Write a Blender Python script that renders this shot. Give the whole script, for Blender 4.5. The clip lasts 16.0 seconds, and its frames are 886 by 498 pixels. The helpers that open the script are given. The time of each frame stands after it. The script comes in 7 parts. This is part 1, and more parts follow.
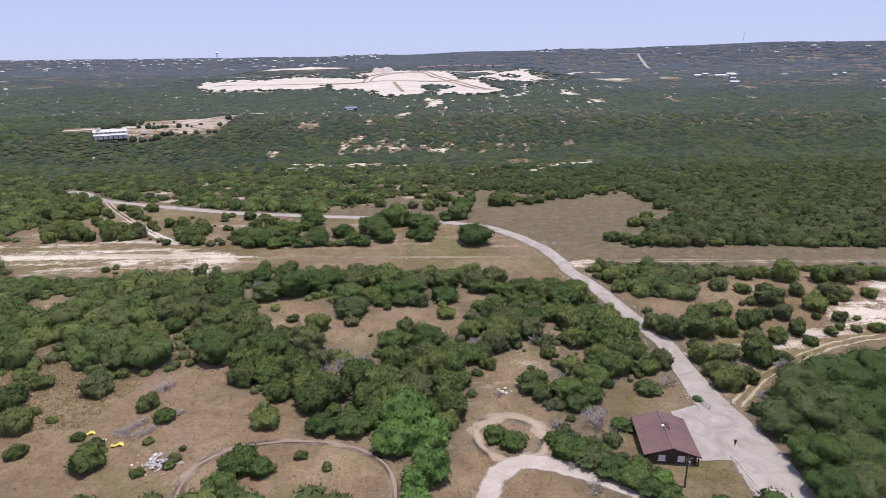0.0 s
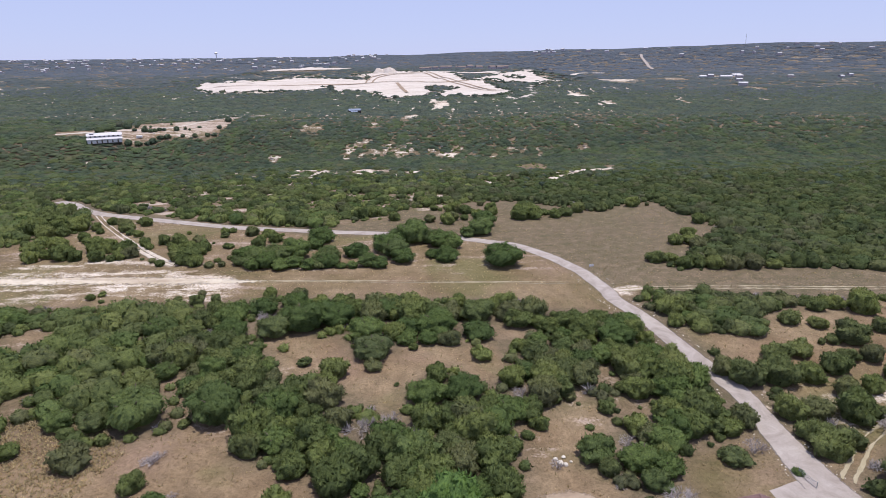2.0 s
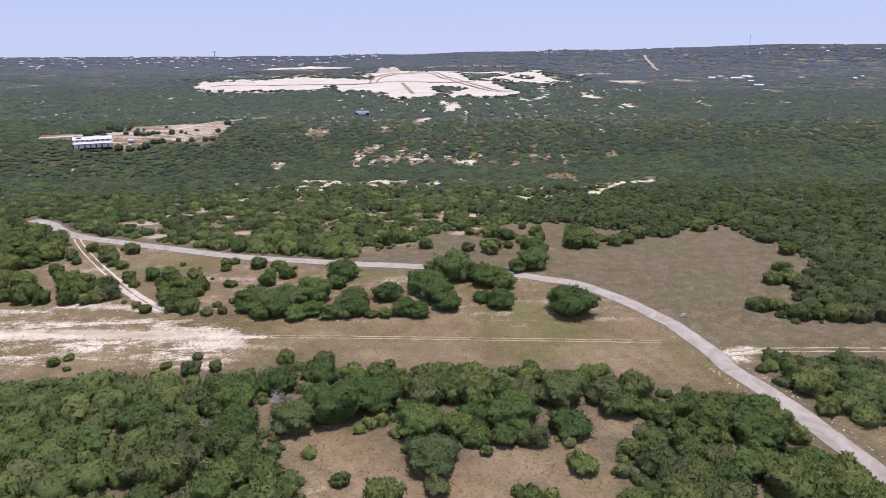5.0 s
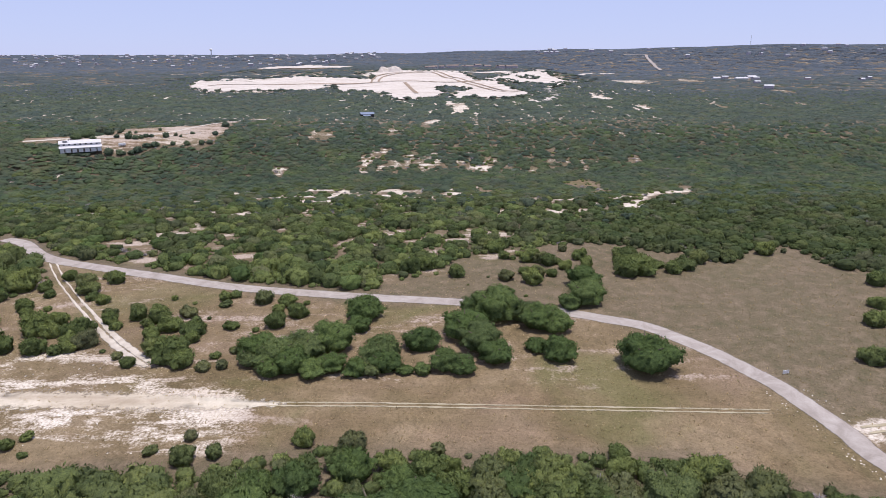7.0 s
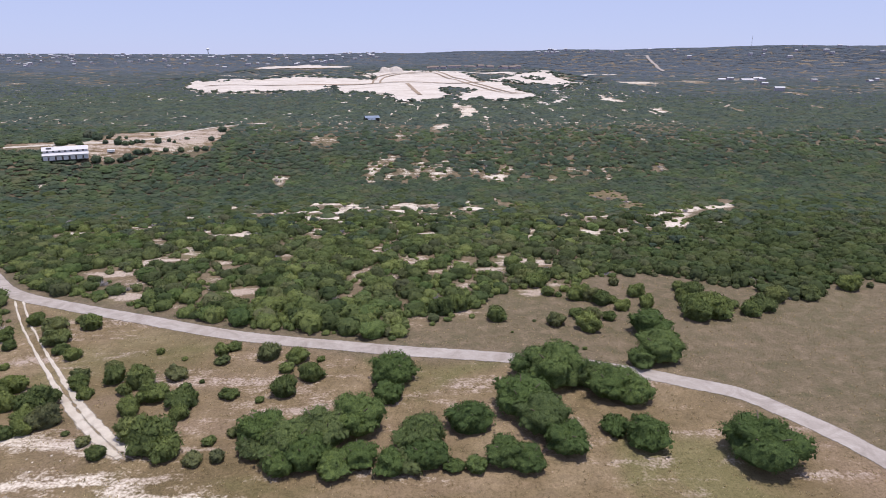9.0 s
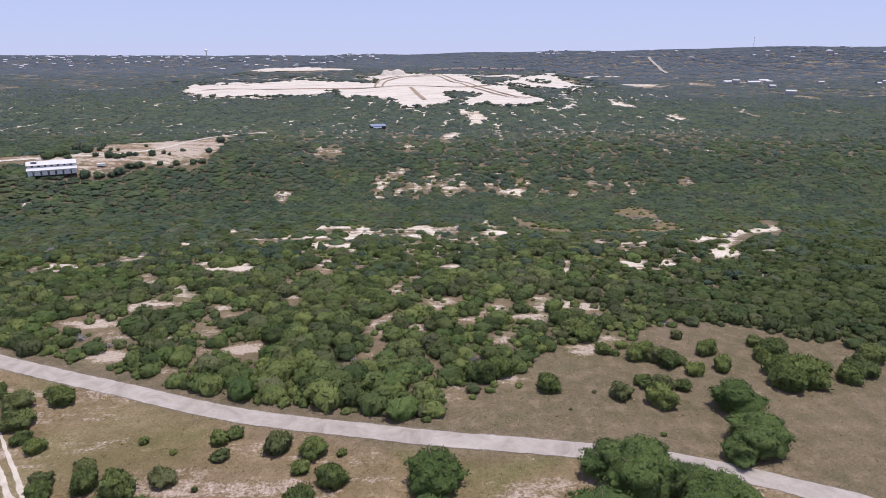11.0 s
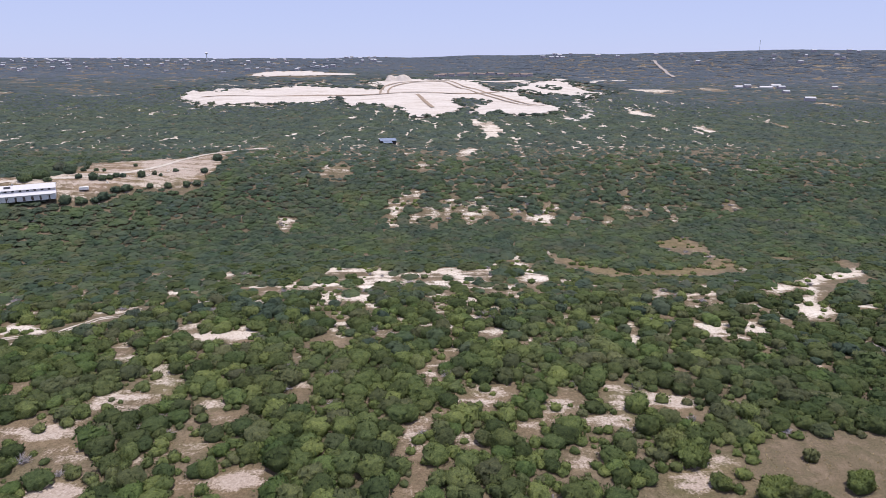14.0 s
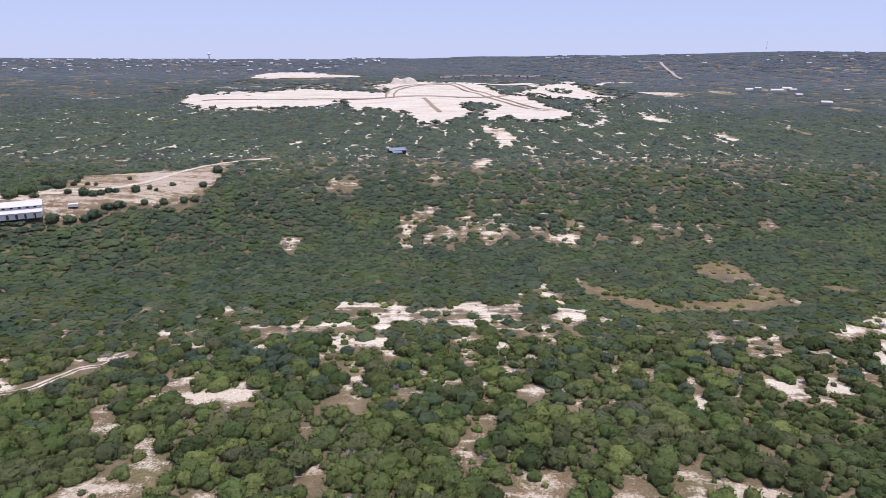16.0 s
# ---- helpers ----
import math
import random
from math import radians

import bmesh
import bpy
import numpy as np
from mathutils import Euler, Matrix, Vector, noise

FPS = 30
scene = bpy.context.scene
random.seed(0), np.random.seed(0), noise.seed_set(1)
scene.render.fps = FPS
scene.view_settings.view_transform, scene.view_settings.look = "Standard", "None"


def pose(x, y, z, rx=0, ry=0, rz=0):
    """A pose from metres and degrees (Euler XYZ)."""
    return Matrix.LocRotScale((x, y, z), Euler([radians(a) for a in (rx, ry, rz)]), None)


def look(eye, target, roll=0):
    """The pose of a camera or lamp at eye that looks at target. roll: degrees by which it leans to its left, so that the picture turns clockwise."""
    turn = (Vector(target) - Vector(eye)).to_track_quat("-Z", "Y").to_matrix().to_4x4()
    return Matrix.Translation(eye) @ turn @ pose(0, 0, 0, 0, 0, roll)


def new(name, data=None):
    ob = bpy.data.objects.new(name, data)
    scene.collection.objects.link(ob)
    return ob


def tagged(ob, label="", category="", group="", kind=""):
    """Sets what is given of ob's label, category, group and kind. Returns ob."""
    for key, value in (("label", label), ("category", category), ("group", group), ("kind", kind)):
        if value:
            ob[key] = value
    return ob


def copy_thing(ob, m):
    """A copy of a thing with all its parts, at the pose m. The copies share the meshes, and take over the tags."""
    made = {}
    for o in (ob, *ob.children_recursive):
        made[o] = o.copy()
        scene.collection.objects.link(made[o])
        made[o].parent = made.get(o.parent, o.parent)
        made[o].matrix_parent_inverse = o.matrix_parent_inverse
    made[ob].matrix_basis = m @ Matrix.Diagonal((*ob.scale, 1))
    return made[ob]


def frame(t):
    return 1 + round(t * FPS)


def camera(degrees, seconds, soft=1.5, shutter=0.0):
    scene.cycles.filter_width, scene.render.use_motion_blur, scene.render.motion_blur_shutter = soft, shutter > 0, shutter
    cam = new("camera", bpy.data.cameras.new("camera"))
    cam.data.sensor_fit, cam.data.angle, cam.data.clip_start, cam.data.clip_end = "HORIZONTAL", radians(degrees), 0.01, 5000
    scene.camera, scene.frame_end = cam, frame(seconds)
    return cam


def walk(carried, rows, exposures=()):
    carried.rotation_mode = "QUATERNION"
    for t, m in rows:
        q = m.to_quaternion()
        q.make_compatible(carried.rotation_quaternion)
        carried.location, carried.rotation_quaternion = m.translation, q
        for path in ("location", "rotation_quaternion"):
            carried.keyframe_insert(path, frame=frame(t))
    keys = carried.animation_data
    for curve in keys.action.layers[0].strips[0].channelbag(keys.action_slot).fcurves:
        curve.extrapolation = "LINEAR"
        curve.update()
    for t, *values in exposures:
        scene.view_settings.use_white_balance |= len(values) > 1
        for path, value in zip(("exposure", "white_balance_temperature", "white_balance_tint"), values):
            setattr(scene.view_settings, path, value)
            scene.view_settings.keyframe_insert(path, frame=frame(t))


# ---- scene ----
cam = camera(71.2, 16.0, soft=0.62)
METRES, EYE, TILT, LEAN, TURN = 230.0, 63.0, -17.3, 0.6, 0.0
ROWS = [
    (0.0, 0.0, 0.0, 0.0, -0.0, 0.0, -0.0),
    (0.5, -0.0086, 0.0234, 0.0072, -0.02, 0.02, -0.02),
    (1.0, -0.0171, 0.0471, 0.0148, -0.03, 0.01, -0.02),
    (1.5, -0.026, 0.0712, 0.0221, -0.04, 0.02, -0.03),
    (2.0, -0.0351, 0.096, 0.03, -0.07, 0.03, -0.04),
    (2.5, -0.0444, 0.1214, 0.0376, -0.09, 0.04, -0.06),
    (3.0, -0.0539, 0.1474, 0.0454, -0.07, 0.06, -0.1),
    (3.5, -0.0641, 0.1743, 0.0535, -0.07, 0.06, -0.18),
    (4.0, -0.0751, 0.2024, 0.0618, -0.15, 0.05, -0.24),
    (6.5, -0.1338, 0.3547, 0.1069, -0.51, -0.05, -0.38),
    (7.0, -0.1452, 0.3864, 0.1167, -0.59, -0.07, -0.41),
    (7.5, -0.156, 0.4183, 0.1263, -0.65, -0.08, -0.47),
    (8.0, -0.167, 0.45, 0.1363, -0.76, -0.07, -0.5),
    (8.5, -0.1775, 0.4814, 0.1464, -0.8, -0.09, -0.5),
    (9.0, -0.188, 0.5119, 0.1579, -0.86, -0.07, -0.5),
    (11.5, -0.234, 0.6503, 0.2208, -1.02, 0.01, -0.41),
    (12.0, -0.2423, 0.6777, 0.2334, -1.06, 0.04, -0.39),
    (12.5, -0.2498, 0.7053, 0.2456, -1.06, 0.09, -0.4),
    (13.0, -0.2569, 0.7323, 0.2577, -1.04, 0.13, -0.45),
    (13.5, -0.2642, 0.7594, 0.2695, -1.02, 0.15, -0.49),
    (14.0, -0.2713, 0.7859, 0.2812, -0.95, 0.17, -0.52),
    (14.5, -0.2788, 0.8123, 0.2929, -0.89, 0.18, -0.56),
    (15.0, -0.2869, 0.8388, 0.3048, -0.86, 0.2, -0.6),
    (15.5, -0.2942, 0.8656, 0.3166, -0.8, 0.21, -0.64),
    (16.0, -0.3018, 0.892, 0.3288, -0.76, 0.21, -0.67),
]
walk(cam, [(t, pose(0, 0, EYE, TILT, LEAN, TURN) @ pose(METRES * x, METRES * y, METRES * z, 90 + pitch, roll, yaw)) for t, x, y, z, yaw, pitch, roll in ROWS],
     exposures=[(0.0, 0.0), (4.0, 0.01), (7.0, 0.02), (9.0, -0.03), (12.5, -0.02), (16.0, 0.02)])

# ---- light ----
world = bpy.data.worlds.new("sky")
scene.world = world
world.use_nodes = True
SUN_UP, SUN_FROM = 82.5, 95.0      # elevation; bearing clockwise from straight ahead
sky = world.node_tree.nodes.new("ShaderNodeTexSky")
sky.sky_type = "NISHITA"
sky.sun_disc = False
sky.sun_elevation, sky.sun_rotation = radians(SUN_UP), radians(SUN_FROM)
sky.air_density, sky.dust_density, sky.ozone_density, sky.altitude = 0.8, 0.2, 3.0, 300
hazy = world.node_tree.nodes.new("ShaderNodeMix")
hazy.data_type = "RGBA"
hazy.inputs[0].default_value = 0.86
hazy.inputs[7].default_value = (3.55, 3.92, 6.25, 1)      # even pale haze over the whole sky
world.node_tree.links.new(sky.outputs[0], hazy.inputs[6])
world.node_tree.links.new(hazy.outputs[2], world.node_tree.nodes["Background"].inputs[0])
world.node_tree.nodes["Background"].inputs[1].default_value = 0.147
sun = new("sun", bpy.data.lights.new("sun", "SUN"))
sun.data.energy, sun.data.angle, sun.data.color = 4.3, radians(0.6), (1.0, 0.95, 0.88)
sun.matrix_world = look((math.sin(radians(SUN_FROM)) * math.cos(radians(SUN_UP)) * 100,
                         math.cos(radians(SUN_FROM)) * math.cos(radians(SUN_UP)) * 100,
                         math.sin(radians(SUN_UP)) * 100), (0, 0, 0))
scene.view_settings.exposure = 0.0


# ---- materials ----
def material(name, rough=0.85, metal=0.0):
    m = bpy.data.materials.new(name)
    m.use_nodes = True
    b = m.node_tree.nodes["Principled BSDF"]
    b.inputs["Roughness"].default_value, b.inputs["Metallic"].default_value = rough, metal
    b.inputs["Specular IOR Level"].default_value = 0.25
    return m, m.node_tree.nodes, m.node_tree.links, b


def noise_of(nodes, links, scale, detail=5, rough=0.6, at=None, warp=0.0):
    n = nodes.new("ShaderNodeTexNoise")
    n.inputs["Scale"].default_value, n.inputs["Detail"].default_value = scale, detail
    n.inputs["Roughness"].default_value, n.inputs["Distortion"].default_value = rough, warp
    if at is None:
        at = nodes.new("ShaderNodeTexCoord").outputs["Object"]
    links.new(at, n.inputs["Vector"])
    return n.outputs["Fac"]


def ramp(nodes, links, value, *stops):
    r = nodes.new("ShaderNodeValToRGB")
    while len(r.color_ramp.elements) < len(stops):
        r.color_ramp.elements.new(0.5)
    for e, (p, c) in zip(r.color_ramp.elements, stops):
        e.position, e.color = p, (*c, 1) if len(c) == 3 else c
    links.new(value, r.inputs[0])
    return r.outputs[0]


def mixed(nodes, links, fac, a, b, how="MIX"):
    m = nodes.new("ShaderNodeMix")
    m.data_type, m.blend_type = "RGBA", how
    for value, slot in ((fac, 0), (a, 6), (b, 7)):
        if isinstance(value, (int, float)):
            m.inputs[slot].default_value = value
        elif isinstance(value, tuple):
            m.inputs[slot].default_value = (*value, 1)
        else:
            links.new(value, m.inputs[slot])
    return m.outputs[2]


def sums(nodes, links, how, a, b, clamp=False):
    m = nodes.new("ShaderNodeMath")
    m.operation, m.use_clamp = how, clamp
    for value, slot in ((a, 0), (b, 1)):
        if isinstance(value, (int, float)):
            m.inputs[slot].default_value = value
        else:
            links.new(value, m.inputs[slot])
    return m.outputs[0]


def bumpy(nodes, links, b, value, strength=0.4, distance=0.1):
    n = nodes.new("ShaderNodeBump")
    n.inputs["Strength"].default_value, n.inputs["Distance"].default_value = strength, distance
    links.new(value, n.inputs["Height"])
    links.new(n.outputs[0], b.inputs["Normal"])


def plain(name, colour, rough=0.7, metal=0.0, scale=1.5, spread=0.25, bump=0.15):
    """A surface of one colour with stains and grain at two scales."""
    m, nodes, links, b = material(name, rough, metal)
    big = noise_of(nodes, links, scale)
    fine = noise_of(nodes, links, scale * 14, 3)
    dark = tuple(c * (1 - spread) for c in colour)
    light = tuple(min(1, c * (1 + spread)) for c in colour)
    c = ramp(nodes, links, big, (0.3, dark), (0.7, light))
    c = mixed(nodes, links, 0.35, c, ramp(nodes, links, fine, (0.3, dark), (0.7, light)))
    links.new(c, b.inputs["Base Color"])
    bumpy(nodes, links, b, fine, bump, 0.02)
    return m


def foliage(name, dark, mid, light, grey=0.12, grain=0.85, stands=0.0):
    """Leaves: each tree has its own shade, and each spray of leaves a little of its own."""
    m, nodes, links, b = material(name, 0.75)
    own = nodes.new("ShaderNodeObjectInfo").outputs["Random"]
    tint = nodes.new("ShaderNodeAttribute")
    tint.attribute_name = "tint"
    island = nodes.new("ShaderNodeNewGeometry").outputs["Random Per Island"]
    v = sums(nodes, links, "FRACT", sums(nodes, links, "ADD", own, tint.outputs["Fac"]), 0)
    spread = sums(nodes, links, "MULTIPLY", island, 0.24)
    v = sums(nodes, links, "ADD", sums(nodes, links, "MULTIPLY", v, 0.76), spread)
    c = ramp(nodes, links, v, (0.0, dark), (0.5, mid), (1.0, light))
    patch = noise_of(nodes, links, 0.02, 3, at=nodes.new("ShaderNodeNewGeometry").outputs["Position"])
    c = mixed(nodes, links, ramp(nodes, links, patch, (0.5, (0, 0, 0)), (0.75, (grey, grey, grey))), c, (0.16, 0.15, 0.12))
    dry = sums(nodes, links, "FRACT", sums(nodes, links, "MULTIPLY", sums(nodes, links, "ADD", own, tint.outputs["Fac"]), 7.31), 0)
    c = mixed(nodes, links, ramp(nodes, links, dry, (0.76, (0, 0, 0)), (0.94, (grey * 1.5,) * 3)), c, (0.175, 0.165, 0.115))
    at = nodes.new("ShaderNodeNewGeometry").outputs["Position"]
    if stands:
        stand = noise_of(nodes, links, 0.045, 4, 0.6, at, 0.8)
        c = mixed(nodes, links, stands, c, ramp(nodes, links, stand, (0.36, (0.80, 0.87, 0.98)), (0.49, (1, 1, 1)), (0.63, (1.16, 1.18, 0.92))), "MULTIPLY")
    clump, leafy = noise_of(nodes, links, 1.2, 4, 0.65, at), noise_of(nodes, links, 4.0, 4, 0.75, at)
    c = mixed(nodes, links, grain * 0.94, c, ramp(nodes, links, clump, (0.34, (0.72, 0.75, 0.77)), (0.5, (1, 1, 1)), (0.68, (1.36, 1.30, 1.14))), "MULTIPLY")
    c = mixed(nodes, links, grain, c, ramp(nodes, links, leafy, (0.35, (0.62, 0.63, 0.62)), (0.48, (1, 1, 1)), (0.65, (1.46, 1.40, 1.22))), "MULTIPLY")
    bumpy(nodes, links, b, sums(nodes, links, "ADD", clump, leafy), 0.6, 0.4)
    b.inputs["Specular IOR Level"].default_value = 0.1
    links.new(c, b.inputs["Base Color"])
    thin = nodes.new("ShaderNodeBsdfTranslucent")
    links.new(c, thin.inputs["Color"])
    both = nodes.new("ShaderNodeMixShader")
    both.inputs[0].default_value = 0.5
    links.new(b.outputs[0], both.inputs[1])
    links.new(thin.outputs[0], both.inputs[2])
    links.new(both.outputs[0], nodes["Material Output"].inputs["Surface"])
    return m


JUNIPER = foliage("juniper_leaves", (0.103, 0.138, 0.059), (0.163, 0.206, 0.079), (0.242, 0.281, 0.105), 0.34)
# darker copy of the juniper leaves: weaker light towards +x put into the colour
JUNIPER_DIMMED = foliage("dimmed_juniper_leaves", (0.061, 0.086, 0.040), (0.096, 0.125, 0.052), (0.142, 0.171, 0.070), 0.3)
# valley leaves: greyer and bluer, with the haze in between put into their colour
HAZED_VALLEY_LEAF = foliage("hazed_valley_leaves", (0.079, 0.107, 0.074), (0.105, 0.138, 0.091), (0.139, 0.174, 0.112), 0.34, 0.6, 1.0)
HAZED_VALLEY_OAK = foliage("hazed_valley_oak_leaves", (0.076, 0.108, 0.069), (0.103, 0.143, 0.086), (0.139, 0.181, 0.107), 0.28, 0.6, 1.0)
OAK = foliage("oak_leaves", (0.086, 0.131, 0.052), (0.122, 0.176, 0.064), (0.169, 0.227, 0.085), 0.2)
# oak leaves darkened the same way, dimmer light put into the colour
OAK_DIMMED = foliage("dimmed_oak_leaves", (0.063, 0.092, 0.043), (0.094, 0.131, 0.056), (0.135, 0.176, 0.074), 0.2)
SUMAC = foliage("bright_leaves", (0.135, 0.220, 0.075), (0.182, 0.295, 0.095), (0.240, 0.365, 0.122), 0.0)
# aerial haze put into the leaf colour: paler and bluer in three steps of distance
HAZED_HILL_LEAF = foliage("hazed_hill_leaves", (0.095, 0.124, 0.104), (0.116, 0.148, 0.123), (0.146, 0.177, 0.141), 0.26, 0.5, 0.8)
HAZED_FAR_LEAF = foliage("hazed_far_leaves", (0.107, 0.136, 0.146), (0.125, 0.153, 0.165), (0.145, 0.171, 0.179), 0.18, 0.4)
HAZED_RIDGE_LEAF = foliage("hazed_ridge_leaves", (0.130, 0.158, 0.200), (0.144, 0.172, 0.216), (0.158, 0.184, 0.228), 0.08, 0.4)
BRUSH = plain("grey_brush", (0.30, 0.275, 0.285), 0.9)
BARK = plain("bark", (0.16, 0.13, 0.10), 0.9)
TWIG = plain("dead_wood", (0.31, 0.275, 0.27), 0.9)


def land_material():
    """Dry soil, grass and white rock, laid out by the land's own cover map."""
    m, nodes, links, b = material("land", 0.95)
    at = nodes.new("ShaderNodeNewGeometry").outputs["Position"]
    cover = nodes.new("ShaderNodeAttribute")
    cover.attribute_name = "cover"
    parts = nodes.new("ShaderNodeSeparateColor")
    links.new(cover.outputs["Color"], parts.inputs[0])
    rock, grass, litter = parts.outputs[0], parts.outputs[1], parts.outputs[2]
    wide = noise_of(nodes, links, 0.045, 5, 0.6, at, 0.6)
    mid = noise_of(nodes, links, 0.3, 6, 0.65, at, 0.3)
    fine = noise_of(nodes, links, 1.9, 5, 0.7, at)
    long = nodes.new("ShaderNodeMapping")
    long.inputs["Scale"].default_value = (0.22, 1.0, 1.0)
    links.new(at, long.inputs["Vector"])
    streak = noise_of(nodes, links, 0.16, 6, 0.62, long.outputs[0], 0.4)
    soil = ramp(nodes, links, wide, (0.30, (0.170, 0.121, 0.077)), (0.5, (0.214, 0.160, 0.104)), (0.70, (0.272, 0.214, 0.147)))
    soil = mixed(nodes, links, 0.75, soil, ramp(nodes, links, mid, (0.28, (0.66, 0.62, 0.58)), (0.72, (1.3, 1.24, 1.18))), "MULTIPLY")
    tone = noise_of(nodes, links, 0.028, 4, 0.55, at, 0.8)
    soil = mixed(nodes, links, ramp(nodes, links, tone, (0.54, (0, 0, 0)), (0.66, (0.6, 0.6, 0.6))), soil, (0.248, 0.172, 0.132))
    soil = mixed(nodes, links, ramp(nodes, links, tone, (0.33, (0.6, 0.6, 0.6)), (0.45, (0, 0, 0))), soil, (0.128, 0.130, 0.048))
    green = ramp(nodes, links, mid, (0.28, (0.072, 0.072, 0.022)), (0.5, (0.106, 0.096, 0.038)), (0.75, (0.152, 0.124, 0.064)))
    blend = sums(nodes, links, "MULTIPLY", sums(nodes, links, "ADD", streak, wide), 0.5)
    g = sums(nodes, links, "MULTIPLY", grass, ramp(nodes, links, blend, (0.40, (1, 1, 1)), (0.60, (0.12, 0.12, 0.12))), True)
    c = mixed(nodes, links, g, soil, green)
    floor = ramp(nodes, links, mid, (0.30, (0.100, 0.090, 0.053)), (0.5, (0.135, 0.107, 0.073)), (0.72, (0.215, 0.166, 0.124)))
    c = mixed(nodes, links, litter, c, floor)
    tufts = ramp(nodes, links, fine, (0.34, (0.58, 0.56, 0.50)), (0.52, (1, 1, 1)), (0.8, (1.16, 1.13, 1.08)))
    c = mixed(nodes, links, 0.85, c, tufts, "MULTIPLY")
    grit = noise_of(nodes, links, 7.0, 4, 0.8, at)
    c = mixed(nodes, links, 0.8, c, ramp(nodes, links, grit, (0.34, (0.60, 0.60, 0.58)), (0.5, (1, 1, 1)), (0.66, (1.42, 1.38, 1.3))), "MULTIPLY")
    both = sums(nodes, links, "ADD", sums(nodes, links, "MULTIPLY", sums(nodes, links, "SUBTRACT", streak, 0.5), 2.3), sums(nodes, links, "MULTIPLY", sums(nodes, links, "SUBTRACT", mid, 0.5), 1.1))
    edge = sums(nodes, links, "ADD", rock, both)
    grain = sums(nodes, links, "MULTIPLY", sums(nodes, links, "SUBTRACT", fine, 0.5), 0.9)
    white = ramp(nodes, links, sums(nodes, links, "ADD", edge, grain), (0.36, (0, 0, 0)), (0.66, (1, 1, 1)))
    white = sums(nodes, links, "MULTIPLY", white, ramp(nodes, links, rock, (0.02, (0, 0, 0)), (0.15, (1, 1, 1))))
    stone = ramp(nodes, links, fine, (0.32, (0.33, 0.275, 0.225)), (0.44, (0.49, 0.43, 0.37)), (0.58, (0.61, 0.56, 0.50)), (0.72, (0.70, 0.66, 0.60)))
    stone = mixed(nodes, links, 0.6, stone, ramp(nodes, links, wide, (0.3, (0.80, 0.71, 0.62)), (0.65, (1.05, 1.03, 1.02))), "MULTIPLY")
    c = mixed(nodes, links, 1.0, c, (0.93, 0.92, 0.91), "MULTIPLY")
    rosy = ramp(nodes, links, fine, (0.32, (0.225, 0.168, 0.134)), (0.46, (0.305, 0.238, 0.196)), (0.60, (0.375, 0.302, 0.254)), (0.72, (0.46, 0.385, 0.335)))
    stone = mixed(nodes, links, cover.outputs["Alpha"], rosy, stone)
    c = mixed(nodes, links, white, c, stone)
    links.new(c, b.inputs["Base Color"])
    bumpy(nodes, links, b, sums(nodes, links, "ADD", fine, mid), 0.5, 0.25)
    return m


def gravel_material(name, low, high, streaks=0.0, worn=0.0):
    """Loose stone; worn: how far the layer thins out unevenly towards the edges of a track."""
    m, nodes, links, b = material(name, 0.9)
    at = nodes.new("ShaderNodeNewGeometry").outputs["Position"]
    big, fine = noise_of(nodes, links, 0.16, 5, 0.6, at, 1.8), noise_of(nodes, links, 2.5, 5, 0.7, at)
    c = ramp(nodes, links, big, (0.3, low), (0.7, high))
    c = mixed(nodes, links, 0.6, c, ramp(nodes, links, fine, (0.3, (0.84, 0.83, 0.82)), (0.7, (1.1, 1.1, 1.1))), "MULTIPLY")
    if streaks:
        long = nodes.new("ShaderNodeMapping")
        long.inputs["Scale"].default_value = (0.016, 0.085, 0.1)
        long.inputs["Rotation"].default_value = (0, 0, 0.12)
        links.new(at, long.inputs["Vector"])
        layer = noise_of(nodes, links, 1.0, 5, 0.65, long.outputs[0], 0.5)
        c = mixed(nodes, links, streaks, c, ramp(nodes, links, layer, (0.36, (0.66, 0.58, 0.51)), (0.5, (0.98, 0.95, 0.92)), (0.66, (1.12, 1.12, 1.12))), "MULTIPLY")
    links.new(c, b.inputs["Base Color"])
    bumpy(nodes, links, b, fine, 0.4, 0.05)
    if worn:
        across = nodes.new("ShaderNodeAttribute")
        across.attribute_name = "across"
        thin = noise_of(nodes, links, 0.55, 5, 0.7, at, 0.6)
        deep = sums(nodes, links, "ADD", across.outputs["Fac"], sums(nodes, links, "MULTIPLY", sums(nodes, links, "SUBTRACT", thin, 0.5), worn))
        links.new(ramp(nodes, links, deep, (0.30, (0, 0, 0)), (0.62, (1, 1, 1))), b.inputs["Alpha"])
    return m


LAND = land_material()
GRAVEL = gravel_material("pale_gravel", (0.250, 0.212, 0.192), (0.385, 0.343, 0.318))
ROAD_GRAVEL = gravel_material("pale_road_gravel", (0.250, 0.212, 0.192), (0.385, 0.343, 0.318), 0, 0.7)
RUT = gravel_material("worn_rut", (0.287, 0.244, 0.165), (0.400, 0.348, 0.252), 0, 2.2)
CALICHE_ROAD = gravel_material("white_caliche", (0.38, 0.325, 0.275), (0.53, 0.475, 0.415), 0, 1.3)
PALE_TRACK = gravel_material("pale_packed_caliche", (0.43, 0.375, 0.30), (0.60, 0.54, 0.455), 0.7, 1.5)
QUARRY_ROCK = gravel_material("quarry_limestone", (0.46, 0.405, 0.365), (0.57, 0.525, 0.490), 0.5)
PALE_DIRT = gravel_material("pale_worn_dirt", (0.27, 0.20, 0.145), (0.38, 0.30, 0.225), 0, 1.4)
DRIVE_GRAVEL = gravel_material("pinkish_drive_gravel", (0.34, 0.285, 0.25), (0.45, 0.39, 0.35), 0, 0.8)
